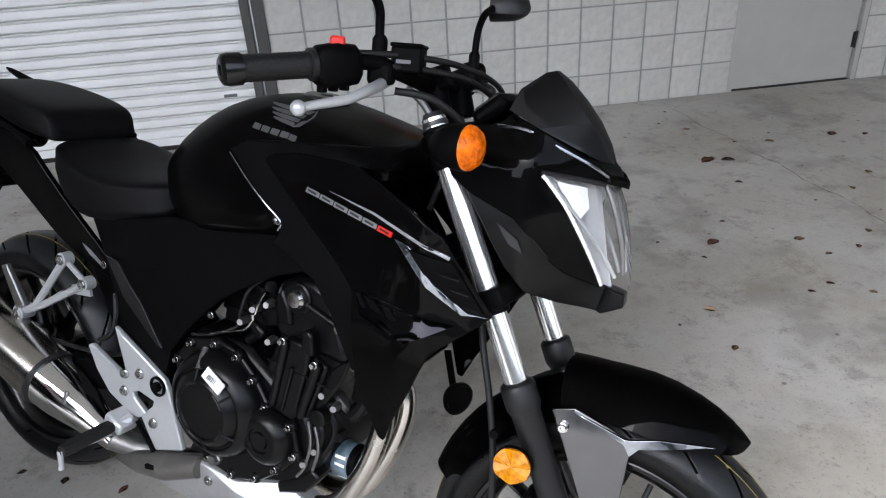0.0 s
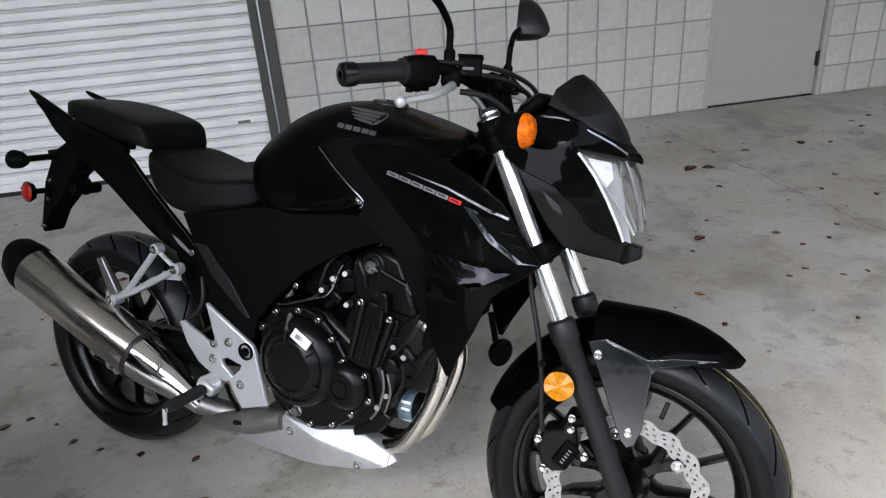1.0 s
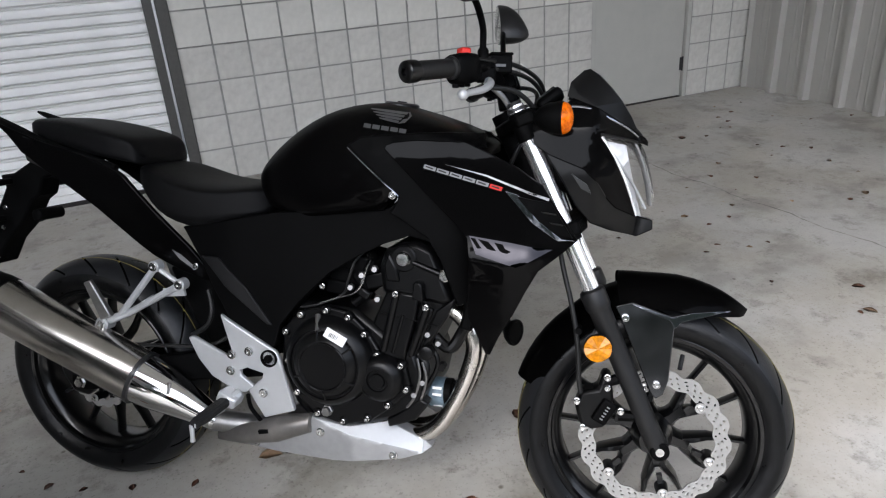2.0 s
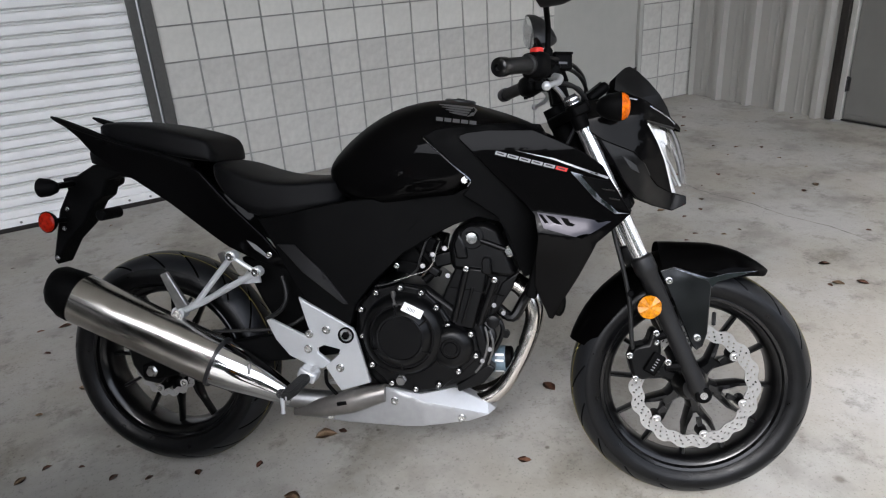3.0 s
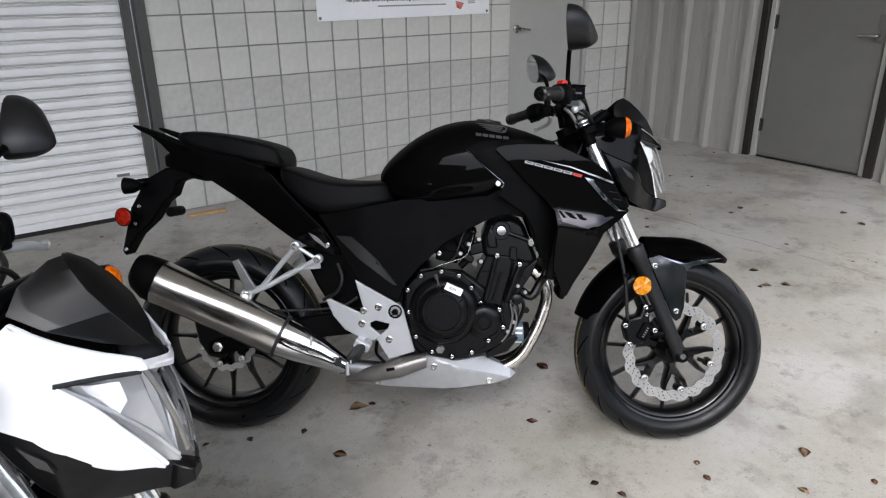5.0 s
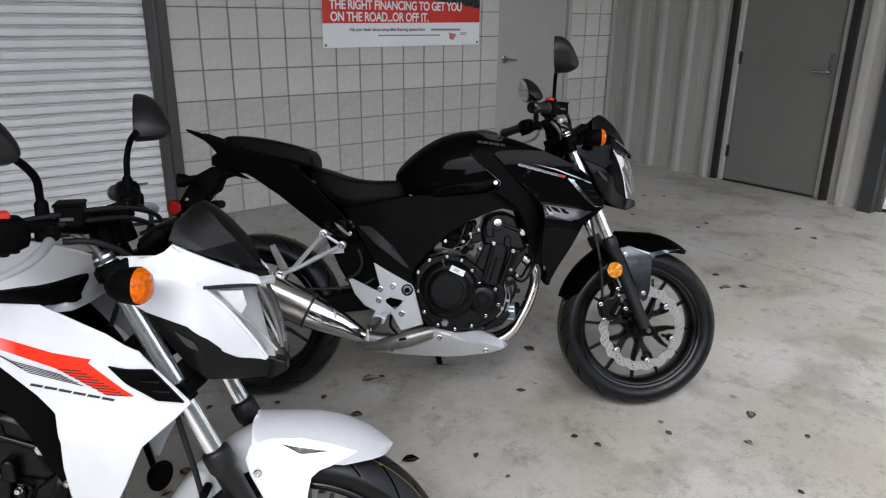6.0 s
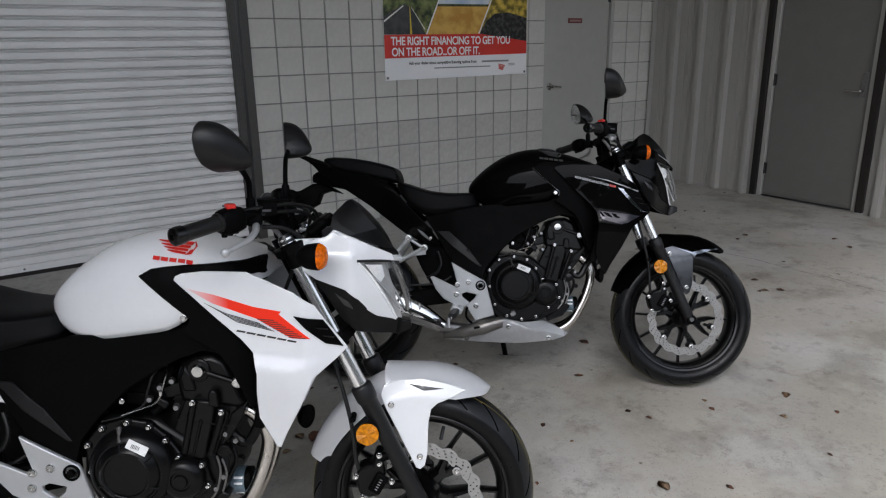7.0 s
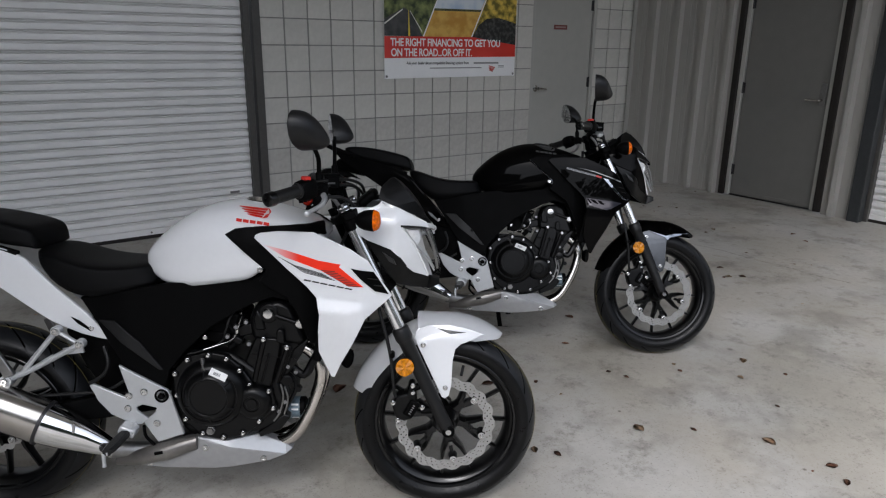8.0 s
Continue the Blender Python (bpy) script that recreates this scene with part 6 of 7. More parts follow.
def build_wheel(bike, name, c, radius, half, rim_half, disc_r, turn, start):
    f = steered if turn else (lambda b: b)
    rim = part(name, f(rim_bm(c, 0.231, rim_half + 0.004)), RIM_BLACK, bike, "black cast wheel with six forked spokes", smooth=40)
    for bm in spoke_bms(c, 0.231, start):
        part("spoke", f(bm), RIM_BLACK, rim, smooth=40)
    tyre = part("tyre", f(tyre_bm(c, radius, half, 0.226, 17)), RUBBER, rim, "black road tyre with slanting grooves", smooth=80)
    tyre.data.materials.append(TREAD_SHEEN)
    tyre.data.materials.append(GROOVE_SHADE)
    for s in (-1, 1):
        bm = bmesh.new()
        tr = lambda b: (s * half * math.sin(b) / math.sin(1.15) * 0.98, radius - half * 0.92 * (1 - math.cos(b)))
        (y0, r0), (y1, r1) = tr(0.30), tr(0.312)
        lathe(bm, [(y0, r0 + 0.0008), (y1, r1 + 0.0008), (y1, r1 - 0.003), (y0, r0 - 0.003)], c, (0, 1, 0), 120, closed=True)
        part("tread_mark", f(bm), YELLOW_MARK, rim, "thin yellow line round the tread")
    disc = part("brake_disc", f(disc_bm(c, -0.066, disc_r, disc_r * 0.78, 18)), DISC_STEEL, rim, "drilled steel wave disc", smooth=30)
    for k in range(6):
        a = 2 * math.pi * k / 6 + start
        d = Vector((math.cos(a), 0, math.sin(a)))
        bm = bmesh.new()
        lathe(bm, [(-0.069, 0.0105), (-0.064, 0.0125), (-0.035, 0.0150)], c + d * (disc_r * 0.765), (0, 1, 0), 14)
        box(bm, c + d * (disc_r * 0.66) + Vector((0, -0.045, 0)), (0.034, 0.012, 0.012), Matrix.Rotation(-a, 4, "Y"))
        part("disc_carrier", f(bm), RIM_BLACK, rim, smooth=40)
        bm = bmesh.new()
        lathe(bm, [(-0.0705, 0.0115), (-0.0725, 0.0115), (-0.0725, 0.0065), (-0.0705, 0.006)], c + d * (disc_r * 0.765), (0, 1, 0), 16)
        part("disc_tab", f(bm), DISC_STEEL, disc, smooth=30)
        bm = bmesh.new()
        bolt(bm, (c.x + disc_r * 0.765 * math.cos(a), -0.073, c.z + disc_r * 0.765 * math.sin(a)), 0.006)
        part("disc_bolt", f(bm), BOLT, rim)
    bm = bmesh.new()
    lathe(bm, [(-0.075, 0.018), (-0.075, 0.030), (-0.050, 0.040), (-0.045, 0.02)], c, (0, 1, 0), 24)
    part("hub_cap", f(bm), RIM_BLACK, rim, smooth=40)
    bm = bmesh.new()
    tube(bm, [c + Vector((0.185 * math.cos(1.25), -0.005, 0.185 * math.sin(1.25))), c + Vector((0.160 * math.cos(1.25), -0.03, 0.160 * math.sin(1.25)))], 0.005, 8)
    part("valve", f(bm), BOLT_DARK, rim)
    return rim


def shroud_depth(x, z):
    """Distance of the radiator shroud from the middle plane: a crease along its length, leaning in above and below it."""
    crease = 0.752 - 0.13 * (x - 0.32)
    out = 0.172 + 0.08 * max(0.0, x - 0.25) - 0.55 * max(0.0, x - 0.46)
    if z > crease:
        return out + 0.05 * (z - crease) - 0.12 * max(0.0, z - 0.90)
    ledge = 0.042 * max(0.0, min(1.0, (0.515 - x) / 0.10))      # a ledge under the crease flares out, the rest tucks in
    return out + 0.30 * min(crease - z, ledge) - 0.16 * max(0.0, crease - z - ledge) - 0.10 * max(0.0, 0.66 - z)


def flank_depth(x, z):
    """Distance of the matte side covers from the middle plane."""
    return 0.128 + 0.16 * max(0.0, 0.78 - z) * max(0.0, 1 - abs(x + 0.05) / 0.5) * 0.5 - 0.20 * max(0.0, -0.25 - x)


def tail_depth(x, z):
    return 0.130 + 0.13 * (z - 0.80) - 0.06 * max(0.0, -0.50 - x) - 0.02 * max(0.0, z - 0.86) - 0.10 * max(0.0, 0.68 - z) - 0.10 * max(0.0, -0.75 - x)


def cowl_depth(x, z):
    """Distance of the headlight cowl's side from the middle plane."""
    return max(0.006, 0.126 - 0.95 * max(0.0, x - 0.565) - 0.65 * max(0.0, z - 0.965) - 0.25 * max(0.0, 0.86 - z) - 0.2 * max(0.0, 0.47 - x))


SHROUD = [(0.154, 0.922), (0.158, 0.931), (0.172, 0.937), (0.222, 0.942), (0.325, 0.940), (0.369, 0.921), (0.432, 0.892), (0.480, 0.858), (0.502, 0.820), (0.548, 0.746), (0.522, 0.722), (0.470, 0.682), (0.432, 0.604), (0.392, 0.532), (0.372, 0.488), (0.362, 0.490), (0.328, 0.575), (0.330, 0.640), (0.336, 0.695), (0.328, 0.745), (0.301, 0.778), (0.242, 0.833), (0.187, 0.890)]
TANK = [  # x, top, half width, height of widest line, bottom, half width at bottom
    (-0.205, 0.848, 0.040, 0.836, 0.824, 0.036), (-0.195, 0.872, 0.072, 0.842, 0.812, 0.066), (-0.165, 0.905, 0.098, 0.852, 0.788, 0.092), (-0.12, 0.945, 0.120, 0.860, 0.762, 0.112),
    (-0.06, 0.984, 0.139, 0.868, 0.760, 0.128), (0.0, 1.008, 0.153, 0.874, 0.768, 0.138), (0.07, 1.020, 0.163, 0.876, 0.779, 0.142), (0.125, 1.017, 0.166, 0.878, 0.785, 0.145),
    (0.155, 1.011, 0.165, 0.880, 0.808, 0.150), (0.172, 1.006, 0.163, 0.886, 0.826, 0.152), (0.178, 1.004, 0.162, 0.905, 0.870, 0.150), (0.22, 0.992, 0.158, 0.930, 0.910, 0.150), (0.28, 0.972, 0.150, 0.932, 0.912, 0.140), (0.325, 0.952, 0.132, 0.925, 0.905, 0.12), (0.355, 0.930, 0.10, 0.915, 0.90, 0.09)]


def inlay_depth(x, z):
    """The matte band follows the tank's side a little proud of it, then drops behind the shroud."""
    zt, w, zw, zb, wb = lerp_table(TANK, x)
    k = min(1.0, max(0.0, (z - zw) / (zt - zw)))
    return w * max(0.0, 1 - k ** 2.5) ** 0.4 + 0.006 + min(0.011, 0.16 * max(0.0, x - 0.22)) * (1.0 if z > 0.9 else 0.0) - 0.06 * max(0.0, x - 0.3) - 0.08 * max(0.0, 0.72 - z)


def build_motorcycle(m, label, paint, scheme, turn):
    bars["turn"] = turn
    bike = thing("motorcycle", m, label, "motorcycle", "parked motorcycles")
    white = scheme == "white"

    # wheels
    build_wheel(bike, "front_wheel", WHEEL_F, 0.299, 0.062, 0.046, 0.160, True, radians(42))
    build_wheel(bike, "rear_wheel", WHEEL_R, 0.311, 0.076, 0.058, 0.100, False, radians(14))

    # tank
    bm = bmesh.new()
    loft(bm, [section(*row, low=(0.72, 0.10)) for row in TANK])
    tank = part("fuel_tank", bm, paint, bike, "gloss %s fuel tank" % scheme, subsurf=1, smooth=60)
    bm = bmesh.new()
    lathe(bm, [(-0.012, 0.040), (0.003, 0.040), (0.006, 0.036), (0.006, 0.012), (0.009, 0.010)], (0.135, 0, 1.012), (0.12, 0, 1), 32)
    part("filler_cap", bm, STEEL if white else BOLT_DARK, tank, "round filler cap")
    emblem_ink = RED_INK if white else GREY_INK
    for s in (-1, 1):
        # wing-shaped emblem and a bar for the maker's name, laid on the tank's shoulder
        def on_tank(x, z):
            zt, w, zw, zb, wb = lerp_table(TANK, x)
            k = min(1.0, max(0.0, (z - zw) / (zt - zw)))
            sn = k ** (1 / 0.8)
            return w * max(0.0, 1 - sn * sn) ** 0.4 + 0.0012
        bm = bmesh.new()
        for k in range(4):
            tip = (0.095 + 0.010 * k, 1.005 - 0.0065 * k)
            end = (0.178 - 0.003 * k, 0.994 - 0.0058 * k)
            pts = []
            for t in (0, 0.25, 0.5, 0.75, 1.0):
                x, z = tip[0] + (end[0] - tip[0]) * t, tip[1] + (end[1] - tip[1]) * t
                pts.append((x, z))
            wide = [0.0008, 0.0020, 0.0025, 0.0025, 0.0024]
            for (p, q, a, b) in zip(pts, pts[1:], wide, wide[1:]):
                vs = [bm.verts.new((x, s * on_tank(x, z), z)) for x, z in ((p[0], p[1] - a), (q[0], q[1] - b), (q[0], q[1] + b), (p[0], p[1] + a))]
                bm.faces.new(vs)
        vs = [bm.verts.new((x, s * on_tank(x, z), z)) for x, z in ((0.178, 0.998), (0.190, 0.989), (0.184, 0.975), (0.168, 0.973), (0.175, 0.979))]
        bm.faces.new(vs)
        part("wing_emblem", bm, emblem_ink, tank, "red wing shape" if white else "grey wing shape")
        for k in range(5):
            bm = bmesh.new()
            x0 = 0.096 + 0.0200 * k
            z0 = 0.970 - 0.0026 * k
            vs = [bm.verts.new((x, s * on_tank(x, z), z)) for x, z in ((x0, z0 - 0.0038), (x0 + 0.0165, z0 - 0.0062), (x0 + 0.0165, z0 + 0.0022), (x0, z0 + 0.0046))]
            bm.faces.new(vs)
            part("lettering_bar", bm, emblem_ink, tank)
        bm = bmesh.new()
        bolt(bm, (0.163, s * 0.158, 0.826), 0.007, (0, s, 0))
        part("tank_bolt", bm, BOLT, tank)

    # seats
    bm = bmesh.new()
    rows = [(-0.515, 0.872, 0.080, 0.862, 0.850, 0.075), (-0.50, 0.876, 0.104, 0.856, 0.826, 0.112), (-0.46, 0.868, 0.124, 0.844, 0.772, 0.136), (-0.41, 0.849, 0.134, 0.826, 0.730, 0.143),
            (-0.36, 0.835, 0.137, 0.811, 0.716, 0.145), (-0.30, 0.828, 0.134, 0.803, 0.726, 0.143), (-0.24, 0.828, 0.122, 0.804, 0.742, 0.139), (-0.19, 0.832, 0.100, 0.808, 0.754, 0.132), (-0.15, 0.822, 0.076, 0.796, 0.764, 0.122)]
    loft(bm, [section(*r, e=0.6) for r in rows])
    seat = part("rider_seat", bm, VINYL, bike, "matte black rider seat", subsurf=1, smooth=60)
    bm = bmesh.new()
    rows = [(-0.84, 0.972, 0.066, 0.958, 0.940, 0.064), (-0.83, 0.984, 0.082, 0.964, 0.934, 0.082), (-0.76, 0.985, 0.092, 0.956, 0.918, 0.094), (-0.68, 0.976, 0.104, 0.942, 0.900, 0.108), (-0.61, 0.962, 0.112, 0.926, 0.884, 0.116),
            (-0.56, 0.950, 0.112, 0.918, 0.876, 0.116), (-0.522, 0.938, 0.106, 0.908, 0.872, 0.112), (-0.512, 0.926, 0.102, 0.900, 0.870, 0.110), (-0.500, 0.885, 0.098, 0.878, 0.868, 0.102)]
    loft(bm, [section(*r, e=0.42) for r in rows])
    part("pillion_seat", bm, VINYL, bike, "raised matte black pillion seat", subsurf=1, smooth=60)

    # tail
    for s in (-1, 1):
        bm = bmesh.new()
        panel(bm, [(-0.915, 0.975), (-0.764, 0.928), (-0.65, 0.902), (-0.573, 0.880), (-0.525, 0.852), (-0.455, 0.770), (-0.371, 0.683), (-0.328, 0.622), (-0.306, 0.590), (-0.350, 0.600), (-0.395, 0.614), (-0.425, 0.629), (-0.470, 0.652), (-0.545, 0.710), (-0.619, 0.768), (-0.710, 0.828), (-0.763, 0.858), (-0.832, 0.900), (-0.872, 0.943)], tail_depth, 0.012, s)
        tail = part("tail_panel", bm, paint, bike, "gloss %s tail panel" % scheme, bevel=0.003, smooth=50)
        bm = bmesh.new()
        panel(bm, [(-0.418, 0.672), (-0.395, 0.66), (-0.36, 0.625), (-0.366, 0.622), (-0.40, 0.648)], lambda x, z: tail_depth(x, z) + 0.0015, 0.003, s)
        part("tail_slot", bm, PLASTIC if white else SILVER_INK, tail)
        bm = bmesh.new()
        bolt(bm, (-0.362, s * tail_depth(-0.362, 0.632), 0.632), 0.006, (0, s, 0))
        part("tail_bolt", bm, BOLT, tail)
        bm = bmesh.new()
        tube(bm, curve([(-0.545, s * 0.126, 0.866), (-0.64, s * 0.122, 0.894), (-0.76, s * 0.108, 0.921), (-0.87, s * 0.098, 0.962), (-0.968, s * 0.085, 1.000)], 4), [0.010] * 9 + [0.012, 0.013, 0.013, 0.012, 0.011, 0.009, 0.007, 0.003], 8)
        part("grab_rail", bm, PLASTIC, bike, "black grab rail")
    bm = bmesh.new()
    rows = [(-0.76, 0.925, 0.09, 0.90, 0.845, 0.075), (-0.82, 0.935, 0.085, 0.905, 0.858, 0.07), (-0.865, 0.928, 0.070, 0.900, 0.868, 0.055), (-0.89, 0.912, 0.050, 0.898, 0.874, 0.045)]
    loft(bm, [section(*r, e=0.7) for r in rows])
    hump = part("tail_hump", bm, PLASTIC, bike, "black tail hump", smooth=50)
    bm = bmesh.new()
    loft(bm, [section(-0.891, 0.908, 0.044, 0.897, 0.877, 0.040, e=0.7), section(-0.897, 0.903, 0.036, 0.896, 0.881, 0.032, e=0.7)])
    part("tail_light", bm, RED_LENS, hump, "red tail light lens", smooth=50)
    bm = bmesh.new()
    prism(bm, [(-0.765, 0.825), (-0.85, 0.875), (-0.90, 0.868), (-0.955, 0.838), (-1.00, 0.832), (-0.985, 0.80), (-1.02, 0.74), (-1.055, 0.60), (-1.045, 0.582), (-1.003, 0.65), (-0.946, 0.70), (-0.906, 0.762), (-0.878, 0.78), (-0.860, 0.825), (-0.82, 0.838)], -0.034, 0.034)
    hanger = part("plate_hanger", bm, PLASTIC, bike, "black number plate hanger", bevel=0.006)
    bm = bmesh.new()
    lathe(bm, [(-0.044, 0.012), (-0.040, 0.016), (0.040, 0.016), (0.044, 0.012)], (-0.885, 0, 0.728), (0, 1, 0), 14)
    part("clamp", bm, PLASTIC, hanger)
    for s in (-1, 1):
        bm = bmesh.new()
        tube(bm, [(-0.965, s * 0.03, 0.817), (-0.962, s * 0.125, 0.815)], 0.009, 8)
        lathe(bm, [(-0.034, 0.006), (-0.028, 0.015), (-0.010, 0.023), (0.014, 0.026), (0.016, 0.024)], (-0.962, s * 0.142, 0.815), (-1, s * 0.10, 0), 20)
        signal = part("rear_signal", bm, PLASTIC, bike, "black turn signal housing")
        bm = bmesh.new()
        lathe(bm, [(0.013, 0.0235), (0.017, 0.021), (0.020, 0.013), (0.021, 0.003)], (-0.962, s * 0.142, 0.815), (-1, s * 0.10, 0), 20)
        part("signal_lens", bm, AMBER, signal, "amber lens")
        bm = bmesh.new()
        tube(bm, [(-1.0, s * 0.03, 0.715), (-1.012, s * 0.078, 0.715)], 0.008, 8)
        lathe(bm, [(-0.012, 0.024), (0.0, 0.030), (0.004, 0.030)], (-1.014, s * 0.088, 0.715), (-0.15, s, 0), 20)
        refl = part("rear_reflector", bm, PLASTIC, bike)
        bm = bmesh.new()
        lathe(bm, [(0.004, 0.028), (0.009, 0.024), (0.010, 0.004)], (-1.014, s * 0.088, 0.715), (-0.15, s, 0), 20)
        part("reflector_lens", bm, RED_LENS, refl, "round red reflector")
    for x, z in ((-0.99, 0.745), (-1.005, 0.69), (-1.04, 0.605)):
        bm = bmesh.new()
        bolt(bm, (x, -0.036, z), 0.005)
        part("hanger_bolt", bm, BOLT, hanger)

    # side covers and frame
    for s in (-1, 1):
        bm = bmesh.new()
        panel(bm, [(-0.39, 0.728), (-0.32, 0.738), (-0.26, 0.752), (-0.126, 0.776), (0.006, 0.784), (0.133, 0.790), (0.178, 0.815), (0.155, 0.93), (0.19, 0.94), (0.232, 0.83), (0.275, 0.768), (0.300, 0.70), (0.302, 0.63), (0.292, 0.60), (0.268, 0.66), (0.246, 0.722), (0.19, 0.735), (0.133, 0.716), (0.076, 0.687), (0.003, 0.643), (-0.072, 0.572), (-0.120, 0.515), (-0.135, 0.462), (-0.20, 0.475), (-0.255, 0.52), (-0.30, 0.585), (-0.34, 0.655)], flank_depth, 0.02, s)
        flank = part("side_cover", bm, PLASTIC, bike, "matte black side cover", bevel=0.003, smooth=50)
        bm = bmesh.new()
        panel(bm, [(-0.331, 0.663), (-0.281, 0.663), (-0.205, 0.597), (-0.140, 0.516), (-0.152, 0.516), (-0.262, 0.597)], lambda x, z: flank_depth(x, z) + 0.005, 0.007, s)
        part("cover_inlay", bm, GREY_PLASTIC, flank, "grey slanting inlay", bevel=0.002)
        bm = bmesh.new()
        bolt(bm, (-0.012, s * (flank_depth(-0.012, 0.615) + 0.001), 0.614), 0.0055, (0, s, 0))
        part("cover_bolt", bm, BOLT, flank)
        bm = bmesh.new()
        panel(bm, [(0.066, 0.930), (0.095, 0.946), (0.126, 0.950), (0.190, 0.954), (0.278, 0.957), (0.335, 0.953), (0.352, 0.923), (0.32, 0.928), (0.20, 0.925), (0.182, 0.912), (0.212, 0.882), (0.258, 0.832), (0.312, 0.776), (0.336, 0.742), (0.338, 0.690), (0.330, 0.600), (0.301, 0.588), (0.287, 0.630), (0.266, 0.691), (0.240, 0.738), (0.196, 0.768), (0.160, 0.792), (0.172, 0.806), (0.180, 0.826), (0.148, 0.855), (0.108, 0.892)], inlay_depth, 0.025, s, 0.016, 1)
        part("tank_inlay", bm, PLASTIC, bike, "matte black trim between tank and shroud", bevel=0.003, smooth=50)
        bm = bmesh.new()
        panel(bm, SHROUD, shroud_depth, 0.006, s, 0.014, 1)
        shroud = part("radiator_shroud", bm, paint, bike, "gloss %s radiator shroud" % scheme, bevel=0.002, smooth=28)
        lay = lambda d: (lambda x, z: shroud_depth(x, z) + d)
        if white:
            bm = bmesh.new()
            panel(bm, [(0.183, 0.903), (0.245, 0.887), (0.338, 0.858), (0.403, 0.847), (0.397, 0.840), (0.467, 0.780), (0.423, 0.782), (0.342, 0.830), (0.242, 0.866)], lay(0.0012), 0.002, s, 0.012)
            part("red_flash", bm, RED_FADE, shroud, "red flash decal that fades out backwards")
            stripes = []
            for k in range(5):
                d = 0.0062 * k
                stripes += [((0.222 + 0.010 * k, 0.868 - d), (0.270 + 0.006 * k, 0.842 - d * 0.8), 0.0006), ((0.270 + 0.006 * k, 0.842 - d * 0.8), (0.352 + 0.008 * k, 0.818 - d * 0.75), 0.0009)]
            for k in range(9):
                stripes.append(((0.345 + 0.009 * k, 0.829 - 0.0055 * k), (0.385 + 0.009 * k, 0.826 - 0.0055 * k), 0.0011))
            for p_, q_, h_ in stripes:
                bm = bmesh.new()
                vs = [bm.verts.new((x, s * (shroud_depth(x, z) + 0.0020), z)) for x, z in ((p_[0], p_[1] - h_), (q_[0], q_[1] - h_), (q_[0], q_[1] + h_), (p_[0], p_[1] + h_))]
                bm.faces.new(vs)
                part("speed_line", bm, BLACK_INK, shroud, "thin black speed line")
        bm = bmesh.new()
        panel(bm, [(0.432, 0.836), (0.497, 0.823), (0.538, 0.752), (0.500, 0.764), (0.458, 0.806)], lay(0.005), 0.008, s, 0.012, 1)
        vent = part("shroud_vent", bm, PLASTIC, shroud, "matte black vent insert")
        for k in range(2):
            bm = bmesh.new()
            z0 = 0.806 - 0.022 * k
            panel(bm, [(0.470 + 0.018 * k, z0 + 0.002), (0.507 + 0.013 * k, z0 - 0.004), (0.507 + 0.013 * k, z0 - 0.007), (0.470 + 0.018 * k, z0 - 0.001)], lay(0.007), 0.004, s)
            part("vent_rib", bm, GREY_PLASTIC, vent)
        # slanting bars where the model name stands
        ink = BLACK_INK if white else SILVER_INK
        if white:
            x_, z_, dx, dz, w, h = 0.292, 0.798, 0.0240, -0.0046, 0.0205, 0.0036
        else:
            x_, z_, dx, dz, w, h = 0.238, 0.886, 0.0275, -0.0070, 0.0245, 0.0075
        for k in range(6):
            bm = bmesh.new()
            a, b = x_ + dx * k, z_ + dz * k
            panel(bm, [(a, b), (a + w, b + dz * w / dx), (a + w + 0.003, b + h + dz * w / dx), (a + 0.003, b + h)], lay(0.0016), 0.002, s)
            bar_ = part("lettering_bar", bm, RED_INK if (k == 5 and not white) else ink, shroud)
            if not white:
                bm = bmesh.new()
                m_, e_ = dz * w / dx, h * 0.30
                panel(bm, [(a + 0.005, b + e_), (a + w - 0.004, b + e_ + m_ * 0.8), (a + w - 0.003, b + h - e_ + m_ * 0.8), (a + 0.006, b + h - e_)], lay(0.0022), 0.002, s)
                part("letter_gap", bm, BLACK_INK, bar_)
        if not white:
            # glint on the tank's front edge, built as a bright rod
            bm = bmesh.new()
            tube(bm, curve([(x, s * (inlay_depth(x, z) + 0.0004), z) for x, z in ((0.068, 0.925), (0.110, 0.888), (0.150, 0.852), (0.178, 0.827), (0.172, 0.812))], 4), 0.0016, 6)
            part("tank_edge", bm, EDGE_HIGHLIGHT, tank, "thin highlight laid along the edge of the tank")
            # overlay that makes the ledge's paint mirror the sky more strongly
            bm = bmesh.new()
            panel(bm, [(0.334, 0.752), (0.420, 0.742), (0.502, 0.730), (0.434, 0.694), (0.350, 0.716)], lay(0.0014), 0.003, s, 0.012, 1)
            ledge = part("shroud_ledge", bm, GLOSS_DARK, shroud, "dark mirror overlay for the sky reflection on the ledge")
            # dark silhouettes of that reflection, laid on as matte shapes
            for silhouette in ([(0.338, 0.748), (0.346, 0.747), (0.364, 0.725), (0.352, 0.728)], [(0.354, 0.746), (0.374, 0.742), (0.395, 0.722), (0.378, 0.724), (0.366, 0.734)], [(0.388, 0.741), (0.404, 0.738), (0.409, 0.730), (0.421, 0.725), (0.410, 0.718), (0.398, 0.726)]):
                bm = bmesh.new()
                panel(bm, silhouette, lay(0.0030), 0.003, s)
                part("ledge_slot", bm, PLASTIC, ledge)
            bm = bmesh.new()
            panel(bm, [(0.285, 0.894), (0.37, 0.876), (0.494, 0.832), (0.492, 0.827), (0.37, 0.8725)], lay(0.0014), 0.002, s)
            part("pinstripe", bm, SILVER_INK, shroud, "thin silver pinstripe")
